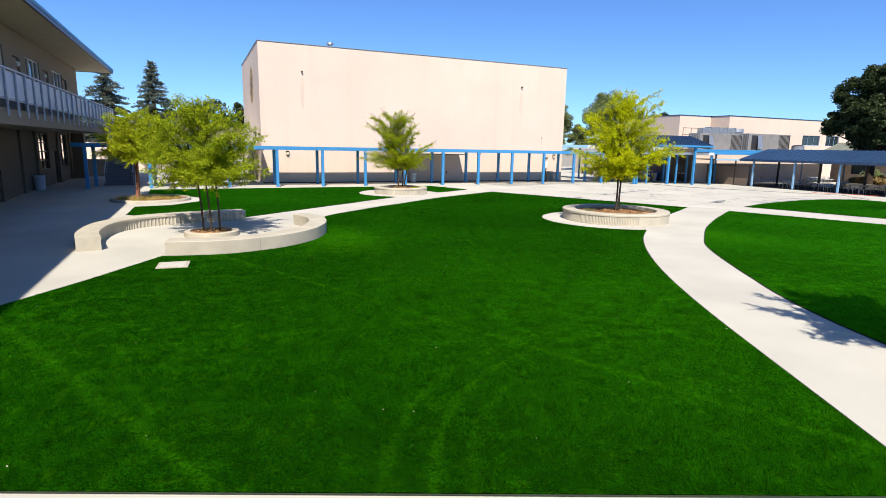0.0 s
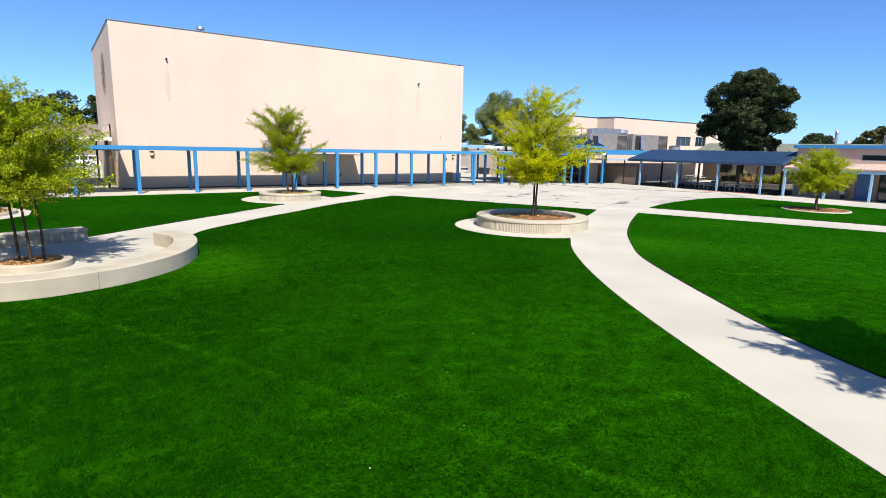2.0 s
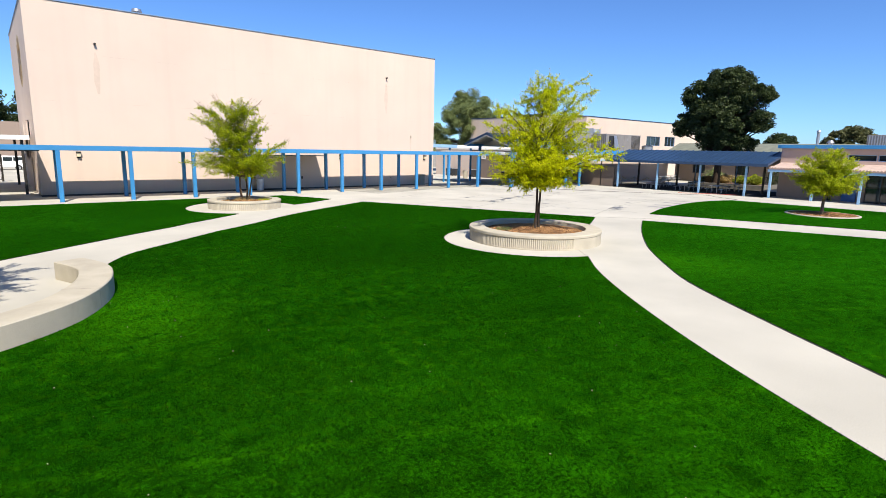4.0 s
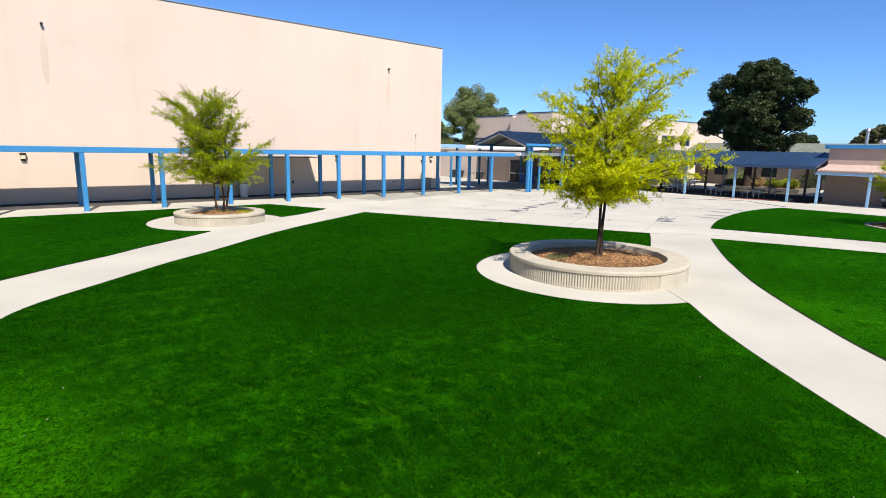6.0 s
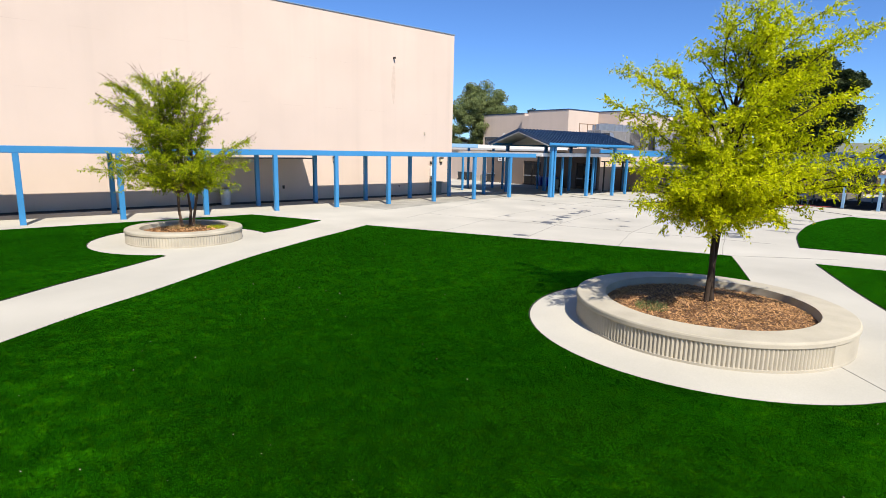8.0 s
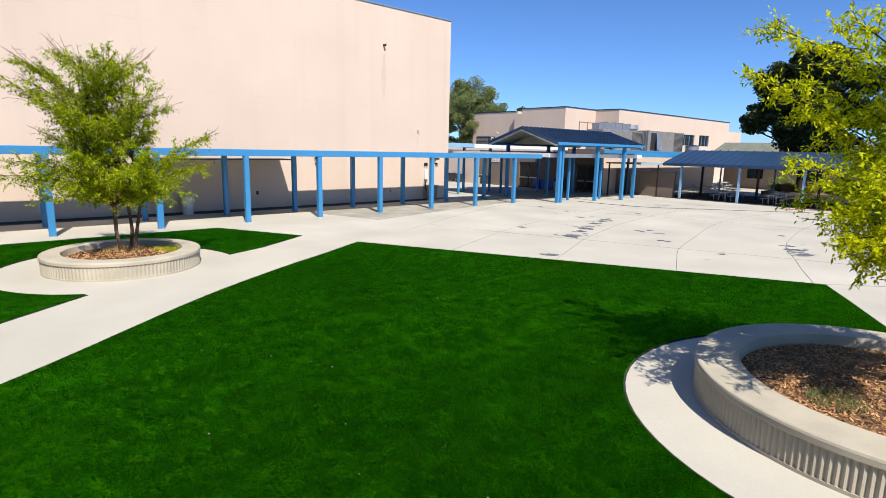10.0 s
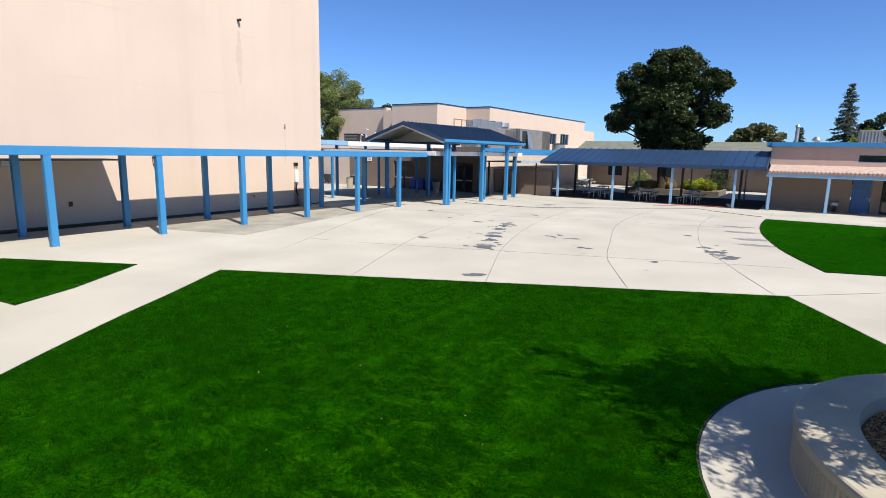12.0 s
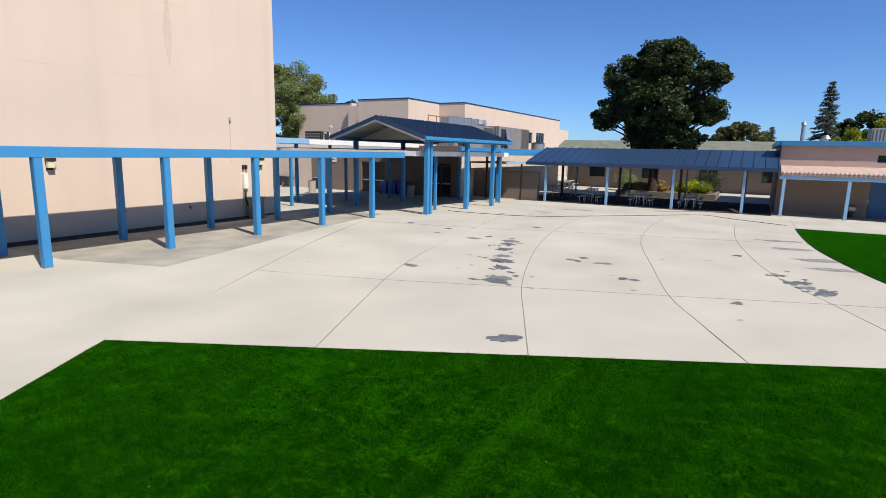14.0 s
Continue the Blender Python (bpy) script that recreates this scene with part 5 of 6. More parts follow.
box_part("roof", 73.5, 107, 57.6, 60.9, FZ - 0.5, FZ - 0.4, ROOFING, far, "", 0)
bm = bmesh.new()
for b in ((73.15, 107, 57.25, 57.6), (73.15, 73.5, 57.6, 60.6), (66.75, 73.15, 60.55, 60.9), (66.75, 67.1, 60.9, 67.2), (69.85, 70.2, 70.4, 79.1)):
    add_box(bm, *b, FZ, FZ + 0.12)
part("coping", bm, BLUE_DK, far, "thin dark blue coping")
box_part("lower_block", 107, 115, 58.2, 66.8, -0.6, 7.5, STUCCO, far, "lower peach end block", 0)

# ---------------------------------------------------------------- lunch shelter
lunch_floor_shade = sheet("lunch_floor_shade", [(59.9, 27.2), (70.55, 27.2), (70.55, 45.5), (59.9, 45.5)], 0.02, FLOOR_SHADE, pavement, 0.004)
tagged(lunch_floor_shade, "dark sheet painting shade on the lunch shelter's floor")
SH = thing("lunch_shelter", (62.5, 35.7, -0.34), "lunch shelter with ribbed navy metal roof and pale blue posts", "shelter")
SV0, SV1 = 27.0, 44.7
v, f = [], []
prof = [(60.15, 2.62), (60.15, 2.80), (64.9, 3.98), (69.6, 2.80), (69.6, 2.62), (64.9, 3.80)]
for y in (SV0, SV1):
    v += [(x, y, z) for x, z in prof]
n = len(prof)
f = [(i, (i + 1) % n, n + (i + 1) % n, n + i) for i in range(n)] + [tuple(reversed(range(n))), tuple(range(n, 2 * n))]
f = [tuple(reversed(q)) for q in f]
shroof = raw("roof", v, f, BLUE_DK, SH)
for k in range(25):
    y = SV0 + 0.1 + (SV1 - SV0 - 0.2) * k / 24
    v = []
    for x, z in ((60.15, 2.80), (64.9, 3.98)):
        for dy, dz in ((-0.025, 0), (-0.022, 0.065), (0.022, 0.065), (0.025, 0)):
            v.append((x, y + dy, z + dz))
    raw("seam", v, [(4, 5, 1, 0), (5, 6, 2, 1), (6, 7, 3, 2), (1, 2, 3, 0), (7, 6, 5, 4)], BLUE_DK, shroof)
box_part("gutter", 60.03, 60.15, SV0, SV1, 2.54, 2.78, BLUE_DK, SH, "navy gutter", 0.01)
for y in (43.1, 38.2, 33.5, 29.0):
    post(60.45, y, gz(60.45, y), 2.64, 0.18, BLUE_PALE, SH)
    post(69.2, y, gz(69, y), 2.64, 0.12, BLUE_PALE, SH)
for y in (43.1, 38.2, 33.5, 29.0):
    post(64.9, y, gz(65, y), 3.82, 0.18, METAL_DK, SH)


TABLE = material("pale_grey_table_coating", (0.52, 0.54, 0.56), rough=0.55, vary=0.15, scale=4)


def picnic_table(x, y, turn):
    """A lunch table: top on a crossed frame with two benches."""
    z = gz(x, y)
    t = thing("picnic_table", (x, y, z), "grey metal-framed lunch table with two fixed benches under the shelter", "table", "lunch tables")
    m = pose(x, y, z, 0, 0, turn)
    bm = bmesh.new()
    add_box(bm, -0.9, 0.9, -0.38, 0.38, 0.72, 0.77, m)
    part("tabletop", bm, TABLE, t)
    for s in (-1, 1):
        bm = bmesh.new()
        add_box(bm, -0.9, 0.9, s * 0.72 - 0.13, s * 0.72 + 0.13, 0.42, 0.46, m)
        part("bench", bm, TABLE, t)
        for e in (-1, 1):
            bm = bmesh.new()
            add_box(bm, e * 0.6 - 0.03, e * 0.6 + 0.03, s * 0.28 - 0.03, s * 0.28 + 0.03, 0.0, 0.72, m)
            part("leg", bm, METAL, t)
            bm = bmesh.new()
            add_box(bm, e * 0.6 - 0.025, e * 0.6 + 0.025, s * 0.72 - 0.025, s * 0.72 + 0.025, 0.0, 0.42, m)
            part("bench_leg", bm, METAL, t)
    bm = bmesh.new()
    add_box(bm, -0.03, 0.03, -0.7, 0.7, 0.3, 0.34, m)
    part("crossbar", bm, METAL_DK, t)
    return t


for x, y in ((62.3, 35.9), (62.2, 32.4), (62.4, 39.9), (67.3, 36.8), (67.4, 32.8), (67.2, 41.0), (77.0, 46.6), (80.5, 47.2)):
    picnic_table(x, y, 0)

rope = thing("rope_barrier", (66, 43.2, gz(66, 43.2)), "slack yellow-tan rope between thin posts behind the lunch tables", "barrier")
ROPE = material("tan_rope", (0.45, 0.36, 0.13), rough=0.9, vary=0.2, scale=8)
stands = [(66.2, 46.2), (66.0, 44.3), (66.0, 42.6), (66.8, 41.0)]
for x, y in stands:
    z = gz(x, y)
    tube_part("post", [(x, y, z), (x, y, z + 1.05)], 0.03, METAL, rope, "", 8)
    cyl_part("foot", (x, y, z), 0.17, 0.15, 0.03, METAL_DK, rope, "", 14)
for (xa, ya), (xb, yb) in zip(stands, stands[1:]):
    z = gz(xa, ya)
    tube_part("rope", [(xa + (xb - xa) * u, ya + (yb - ya) * u, z + 1.0 - 1.5 * u * (1 - u)) for u in (k / 8 for k in range(9))], 0.022, ROPE, rope, "", 6)

# ---------------------------------------------------------------- classroom wing with a tiled colonnade
cls = thing("classroom_wing", (63, 10, -0.3), "low tan classroom wing with blue roof edge and clerestory windows", "building")
CW, CV0, CV1 = 63.0, -22.0, 27.0
holes = [(a, a + 2.1, 3.28, 3.82) for a in (19.5, 17.3, 15.1, 12.9, 10.7, 8.5, 6.3, 4.1)]
holes += [(20.55, 21.75, -0.5, 2.2), (15.6, 20.0, -0.5, 2.25), (8.0, 14.0, 0.5, 2.25)]
bm = bmesh.new()
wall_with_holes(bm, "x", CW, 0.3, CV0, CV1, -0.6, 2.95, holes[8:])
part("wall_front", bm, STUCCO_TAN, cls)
bm = bmesh.new()
wall_with_holes(bm, "x", CW, 0.3, CV0, CV1, 2.95, 4.35, holes[:8])
part("wall_upper", bm, stucco_material("sun_lightened_stucco", (0.50, 0.37, 0.30)), cls, "pinkish tan stucco, lightened to read as sunlit")
for h in holes[:8]:
    window_parts(cls, "x", CW + 0.16, h[0], h[1], h[2], h[3], 0, 0, 0.08, BLUE_PALE)
dr = box_part("door", CW + 0.08, CW + 0.14, 20.6, 21.7, -0.34, 2.18, material("deep_blue_door_paint", (0.05, 0.14, 0.33), rough=0.5), cls, "deep blue painted door")
box_part("door_handle", CW + 0.0, CW + 0.08, 20.72, 20.78, 0.7, 0.78, METAL, dr, "", 0.005)
window_parts(cls, "x", CW + 0.16, 15.6, 20.0, -0.35, 2.25, 3, 1, 0.08, METAL_DK)
window_parts(cls, "x", CW + 0.16, 8.0, 14.0, 0.5, 2.25, 4, 1, 0.08, METAL_DK)
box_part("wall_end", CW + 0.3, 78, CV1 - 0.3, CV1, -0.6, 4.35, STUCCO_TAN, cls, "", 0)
box_part("roof", CW - 0.1, 78, CV0, CV1, 4.35, 4.5, ROOFING, cls, "", 0)
box_part("fascia", CW - 0.27, CW - 0.14, CV0, CV1 + 0.05, 4.32, 4.66, BLUE, cls, "bright blue roof fascia", 0.01)
box_part("soffit", CW - 0.14, CW - 0.002, CV0, CV1 + 0.05, 4.36, 4.48, SOFFIT, cls, "", 0)
box_part("fascia", CW - 0.14, 78, CV1 + 0.35, CV1 + 0.05, 4.32, 4.66, BLUE, cls, "", 0.01)
# colonnade roof slopes down from the wall, barrel tiles along its lower edge
v = [(60.1, CV0, 2.44), (60.1, CV1 - 0.1, 2.44), (CW - 0.01, CV1 - 0.1, 2.98), (CW - 0.01, CV0, 2.98)]
v += [(a, b, c - 0.1) for a, b, c in v]
colroof = raw("colonnade_roof", v, [(3, 2, 1, 0), (4, 5, 6, 7), (1, 5, 4, 0), (2, 6, 5, 1), (3, 7, 6, 2), (0, 4, 7, 3)], TILE, cls, "pinkish clay roof of the colonnade")
v, f = [], []
tube_data([(0, 0, 0), (0.5, 0, 0.095)], [0.085, 0.075], 8, v, f)
tile_me = bpy.data.meshes.new("tile")
tile_me.from_pydata([tuple(q) for q in v], [], f)
tile_me.materials.append(TILE)
k, y = 0, CV1 - 0.2
while y > -3:
    ob = new("tile", tile_me)
    ob.parent = colroof
    ob.matrix_parent_inverse = Matrix.Translation(-Vector(cls.location)) @ Matrix.Translation(cls.location)
    ob.location = (60.02, y, 2.47)
    y -= 0.24
box_part("beam", 60.1, 60.3, CV0, CV1, 2.12, 2.34, BLUE_PALE, cls, "pale blue colonnade beam", 0.01)
y = 26.7
while y > -20:
    post(60.2, y, gz(60.2, y), 2.12, 0.19, BLUE_PALE, cls)
    y -= 3.5
fn = thing("drinking_fountain", (62.8, 22.6, -0.3), "small grey metal wall drinking fountain under the colonnade", "fountain")
box_part("basin", 62.5, 62.99, 22.34, 22.86, 0.06, 0.44, METAL, fn, "", 0.09)
box_part("bowl", 62.56, 62.9, 22.42, 22.78, 0.43, 0.452, METAL_DK, fn, "shallow dark bowl", 0.01)
tube_part("spout", [(62.9, 22.7, 0.44), (62.9, 22.7, 0.52), (62.84, 22.68, 0.54)], 0.015, METAL, fn)
box_part("support", 62.72, 62.99, 22.5, 22.7, -0.34, 0.06, METAL_DK, fn, "", 0.03)
for x, y, s in ((66, 18.2, 1.0), (66.5, 15.4, 1.0), (67, 24.2, 0.8)):
    vt = thing("roof_vent", (x, y, 4.5), "white mushroom roof ventilator on the classroom wing", "vent", "roof ventilators")
    cyl_part("pipe", (x, y, 4.5), 0.26 * s, 0.26 * s, 0.5 * s, WHITE, vt)
    cyl_part("cap", (x, y, 4.5 + 0.5 * s), 0.45 * s, 0.2 * s, 0.35 * s, METAL, vt, "", 20, 0.02)
fl = thing("flue_pipe", (68, 25.6, 4.5), "slender galvanised flue pipe on the roof", "flue")
cyl_part("pipe", (68, 25.6, 4.5), 0.14, 0.14, 1.5, METAL, fl, "", 14)
cyl_part("cap", (68, 25.6, 6.0), 0.22, 0.12, 0.2, METAL, fl, "", 14)
air_handler(67.5, 70.5, 10.5, 13.3, 4.5, 6.4, "grey rooftop air conditioner on the classroom wing", 6)
air_handler(67.6, 69.2, 20.1, 21.5, 4.5, 5.7, "low pale rooftop box on the classroom wing", 5)
hose = tube_part("hose", [tuple((p.x, p.y, gz(p.x, p.y) + 0.02)) for p in spline([(57.6, 34.2), (58.6, 32.9), (59.7, 31.6), (60.4, 30.4), (60.7, 29.4)], 10)], 0.022, RED, None)
tagged(hose, "faded red kerb line along the lunch shelter", "kerb")

# building and planted bed behind the shelter
CONC_DK = material("grey_bed_concrete", (0.17, 0.16, 0.14), rough=0.9, vary=0.25, scale=1.5)
bed = thing("planting_bed", (73, 35.4, -0.34), "raised concrete planting bed behind the lunch tables", "planter")
box_part("wall", 70.6, 70.85, 31.2, 39.7, -0.5, 0.24, CONC_DK, bed, "", 0.02)
box_part("wall", 70.85, 76, 31.2, 31.45, -0.5, 0.24, CONC_DK, bed, "", 0.02)
box_part("wall", 70.85, 76, 39.45, 39.7, -0.5, 0.24, CONC_DK, bed, "", 0.02)
box_part("soil", 70.85, 76, 31.45, 39.45, -0.5, 0.12, SOIL, bed, "", 0)
shed = thing("shingled_building", (86, 36, -0.4), "long tan building with a mossy grey shingle roof", "building")
bm = bmesh.new()
wall_with_holes(bm, "x", 84.0, 0.3, 10.0, 48.5, -0.6, 3.35, [(a, a + 1.8, 0.9, 2.2) for a in (14, 20, 26, 32, 38, 44)])
part("wall", bm, STUCCO_TAN, shed)
for a in (14, 20, 26, 32, 38, 44):
    window_parts(shed, "x", 84.14, a, a + 1.8, 0.9, 2.2, 1, 0, 0.08)
v = [(82.6, 9, 3.3), (82.6, 50.5, 3.3), (88.5, 50.5, 5.25), (88.5, 9, 5.25), (94, 50.5, 3.3), (94, 9, 3.3)]
raw("roof", v + [(a, b, c - 0.15) for a, b, c in v], [(3, 2, 1, 0), (5, 4, 2, 3), (6, 7, 8, 9), (9, 8, 10, 11), (0, 1, 7, 6), (5, 11, 10, 4), (1, 2, 4, 10, 8, 7), (3, 0, 6, 9, 11, 5)], SHINGLE, shed, "mossy grey shingle roof")

# ---------------------------------------------------------------- two-storey classroom block with a balcony
old = thing("balcony_building", (-9, 20, 0), "two-storey tan stucco block with a balcony and deep eaves, in shade", "building")
LU, GU, LV0, LV1 = -8.5, -9.4, -30.0, 58.6
up = []
for a in (41.9, 48.9, 34.0, 27.0, 20.0, 13.0):
    up.append((a, a + 3.4, 6.2, 8.6))
up_doors = [(46.2, 47.7, 4.75, 8.3), (52.5, 54.0, 4.75, 8.3), (39.2, 40.6, 4.75, 8.3), (31.5, 33.0, 4.75, 8.3)]
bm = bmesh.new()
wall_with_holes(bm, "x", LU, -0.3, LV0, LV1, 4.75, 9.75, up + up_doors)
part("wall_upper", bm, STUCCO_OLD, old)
for a, b, c, d in up:
    window_parts(old, "x", LU - 0.16, a, b, c, d, 2, 0, -0.08, WHITE)
for a, b, c, d in up_doors:
    box_part("door", LU - 0.2, LU - 0.14, a + 0.03, b - 0.03, c + 0.02, d - 0.03, STUCCO_TAN, old, "tan classroom door")
low = [(47.0, 49.9, 1.35, 3.95), (53.5, 56.6, 1.35, 3.95)]
lowdoors = [(51.0, 52.4, -0.3, 2.6)]
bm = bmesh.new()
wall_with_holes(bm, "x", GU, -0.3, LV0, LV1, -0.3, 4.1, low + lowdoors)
part("wall_lower", bm, STUCCO_LOW_SHADE, old)
for i, (a, b, c, d) in enumerate(low):
    bm = bmesh.new()
    for k in range(3):
        yy = a + (b - a) * k / 2
        add_box(bm, GU - 0.2, GU - 0.1, max(a, yy - 0.06), min(b, yy + 0.06), c, d)
    for k in range(5):
        zz = c + (d - c) * k / 4
        add_box(bm, GU - 0.18, GU - 0.12, a, b, max(c, zz - 0.04), min(d, zz + 0.04))
    part("window_grille", bm, METAL_DK, old, "open steel window grid")
for a, b, c, d in lowdoors:
    box_part("door", GU - 0.2, GU - 0.14, a + 0.03, b - 0.03, 0.01, d - 0.03, METAL_DK, old, "dark door in the shade")
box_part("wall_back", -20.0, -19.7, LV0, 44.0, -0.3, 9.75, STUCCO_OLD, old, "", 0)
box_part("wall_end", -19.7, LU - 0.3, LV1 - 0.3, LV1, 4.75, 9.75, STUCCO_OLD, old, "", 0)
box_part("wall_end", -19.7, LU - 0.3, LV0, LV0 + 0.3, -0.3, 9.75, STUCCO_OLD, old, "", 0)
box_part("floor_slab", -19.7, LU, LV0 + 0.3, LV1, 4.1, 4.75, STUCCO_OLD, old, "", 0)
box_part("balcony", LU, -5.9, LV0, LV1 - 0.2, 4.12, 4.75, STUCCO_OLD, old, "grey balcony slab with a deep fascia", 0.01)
box_part("roof", -20.5, -5.95, LV0, 60.5, 9.75, 9.92, SOFFIT, old, "broad cream eave soffit", 0)
box_part("roof_edge", -5.95, -5.82, LV0, 60.5, 9.72, 10.06, BLUE_DK, old, "navy roof edge", 0.01)
box_part("roof_edge", -20.5, -5.82, 60.5, 60.63, 9.72, 10.06, BLUE_DK, old, "", 0.01)
box_part("roof_cover", -20.5, -5.95, LV0, 60.5, 9.92, 10.05, ROOFING, old, "", 0)
box_part("drip_edge", -5.82, -5.78, LV0, 60.63, 9.93, 10.1, BLUE, old, "brighter blue upper edge", 0.005)
rail = thing("balcony_rail", (-5.9, 20, 4.75), "grey steel balcony rail with pale infill panels", "railing")
y = LV1 - 0.3
box_part("top_rail", -5.92, -5.82, -5.0, LV1 - 0.2, 6.28, 6.36, RAIL, rail, "", 0.01)
box_part("lower_rail", -5.91, -5.85, -5.0, LV1 - 0.2, 5.08, 5.14, RAIL, rail, "", 0.005)
k = 0
while y > -4.5:
    box_part("baluster_post", -5.84, -5.78, y - 0.04, y + 0.04, 4.45, 6.28, RAIL, rail, "", 0)
    box_part("panel", -5.895, -5.865, y - 1.38, y - 0.08, 5.16, 6.22, PANEL, rail, "", 0)
    y -= 1.46
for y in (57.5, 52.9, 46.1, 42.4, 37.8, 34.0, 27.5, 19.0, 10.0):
    box_part("pilaster", GU, GU + 0.14, y - 0.35, y + 0.35, -0.05, 4.11, STUCCO_LOW_SHADE, old, "", 0.01)
box_part("wall_end", -20, -5.9, 61.0, 61.3, -0.3, 1.75, STUCCO_OLD, old, "low tan wall added to darken the passage end", 0.01)
box_part("wall_end", GU, -8.3, 58.0, 58.6, -0.05, 4.11, STUCCO_LOW_SHADE, old, "", 0)
stair = thing("staircase", (-4.7, 48, 0.1), "grey concrete stair with steel handrails up to the balcony", "staircase")
for k in range(26):
    z = 0.1 + 0.179 * k
    box_part("step", -5.75, -3.7, 48.2 + 0.29 * k, 48.52 + 0.29 * k, z, z + 0.179, STEP_SHADE, stair, "", 0)
v = []
for x in (-5.6, -3.85):
    raw("stringer", [(x, 48.2, 0.1), (x, 55.9, 4.75), (x, 55.9, 4.35), (x, 48.9, 0.1), (x + 0.08, 48.2, 0.1), (x + 0.08, 55.9, 4.75), (x + 0.08, 55.9, 4.35), (x + 0.08, 48.9, 0.1)],
        [(0, 1, 2, 3), (7, 6, 5, 4), (0, 4, 5, 1), (1, 5, 6, 2), (2, 6, 7, 3), (3, 7, 4, 0)], PLANTER, stair)
for x in (-5.68, -3.76):
    tube_part("handrail", [(x, 48.0, 1.15), (x, 48.3, 1.2), (x, 55.8, 5.75)], 0.03, RAIL, stair)
    for k in range(8):
        yy = 48.4 + k * 1.05
        zz = 0.1 + 0.617 * (yy - 48.2)
        tube_part("baluster", [(x, yy, zz), (x, yy, zz + 1.08)], 0.02, RAIL, stair)
for x, y in ((-9.0, 44.3),):
    trash_can(x, y, "grey rubbish bin against the shaded wall", RAIL, 1.0, 0.36)
for y in (40.0, 46.6):
    t = thing("wall_lamp", (LU, y, 7.9), "round white wall lamp on the shaded upper wall", "lamp", "round lamps")
    c = cyl_part("globe", (0, 0, 0), 0.16, 0.13, 0.12, WHITE, t, "", 18, 0.03)
    c.matrix_parent_inverse = Matrix.Translation(-Vector(t.location))
    c.matrix_basis = pose(LU, y, 7.9, 0, 90, 0)

# side yard beyond the hall: canopy, gate, low walls, parked car
side = thing("flat_canopy", (3, 56, 0), "flat white-edged canopy along the hall's side", "canopy")
bm = bmesh.new()
add_box(bm, 1.2, 5.9, 51.0, 62.0, 3.62, 3.9)
part("slab", bm, WHITE, side)
for x, y in ((1.5, 51.4), (5.5, 51.4), (1.5, 56.5), (1.5, 61.6), (5.5, 61.6)):
    post(x, y, gz(x, y), 3.62, 0.16, METAL_DK, side)
gate = thing("gate", (2.0, 66, 0.1), "open black steel gate between posts in the side yard", "gate")
for x in (0.2, 2.4, 4.6):
    post(x, 66, 0.1, 2.4, 0.14, METAL_DK, gate)
for k in range(22):
    x = 0.3 + 0.2 * k
    tube_part("bar", [(x, 66, 0.2), (x, 66, 1.5)], 0.012, METAL_DK, gate, "", 5)
for z in (0.25, 1.45):
    box_part("rail", 0.2, 4.6, 65.97, 66.03, z, z + 0.05, METAL_DK, gate, "", 0)
yard = thing("yard_wall", (-5, 78, 0), "long peach stucco wall beyond the side yard", "wall")
box_part("wall", -30, 1.0, 76.0, 76.3, -0.5, 3.3, STUCCO, yard, "", 0.01)
box_part("wall", -30, 40, 108.0, 108.3, -0.6, 6.2, STUCCO_TAN, yard, "far tan wall", 0.01)


def car(x, y, z, turn):
    """A parked estate car: body, glasshouse, wheels, lamps."""
    t = thing("car", (x, y, z), "white estate car parked beyond the side yard", "car")
    m = pose(x, y, z, 0, 0, turn)
    side_line = [(-2.3, 0.35), (-2.35, 0.85), (-2.2, 1.0), (-2.05, 1.55), (-1.8, 1.72), (0.3, 1.75), (1.05, 1.12), (2.0, 0.98), (2.3, 0.75), (2.32, 0.35)]
    v, f = [], []
    for s in (-0.9, 0.9):
        v += [tuple(m @ Vector((a, s * (1 if b < 1.05 else 0.86), b))) for a, b in side_line]
    n = len(side_line)
    f = [(i, (i + 1) % n, n + (i + 1) % n, n + i) for i in range(n)] + [tuple(reversed(range(n))), tuple(range(n, 2 * n))]
    bm = bmesh.new()
    vs = [bm.verts.new(q) for q in v]
    for q in f:
        bm.faces.new([vs[i] for i in q])
    bmesh.ops.recalc_face_normals(bm, faces=bm.faces)
    bmesh.ops.bevel(bm, geom=bm.edges[:], offset=0.06, segments=2, affect="EDGES")
    smoothed(part("body", bm, CARPAINT, t), 35)
    for s in (-0.86, 0.86):
        for a0, a1 in ((-1.85, -1.0), (-0.9, -0.05), (0.05, 0.75)):
            bm = bmesh.new()
            add_box(bm, a0, a1, min(s * 0.9, s), max(s * 0.9, s), 1.12, 1.58, m)
            part("window", bm, GLASS, t)
    for a in (-1.45, 1.45):
        for s in (-0.86, 0.86):
            w = cyl_part("wheel", (0, 0, -0.1), 0.34, 0.34, 0.2, RUBBER, t, "", 20, 0.03)
            w.matrix_basis = m @ pose(a, s, 0.34, 90, 0, 0)
            r = cyl_part("rim", (0, 0, -0.105), 0.2, 0.2, 0.21, METAL, w, "", 16)
    for s in (-0.6, 0.6):
        bm = bmesh.new()
        add_box(bm, 2.24, 2.34, s - 0.16, s + 0.16, 0.68, 0.82, m)
        part("headlight", bm, LAMPGLASS, t)
        bm = bmesh.new()
        add_box(bm, -2.38, -2.28, s - 0.12, s + 0.12, 0.8, 1.0, m)
        part("tail_light", bm, RED, t)
    return t


car(5.2, 90.5, 0.0, 178)


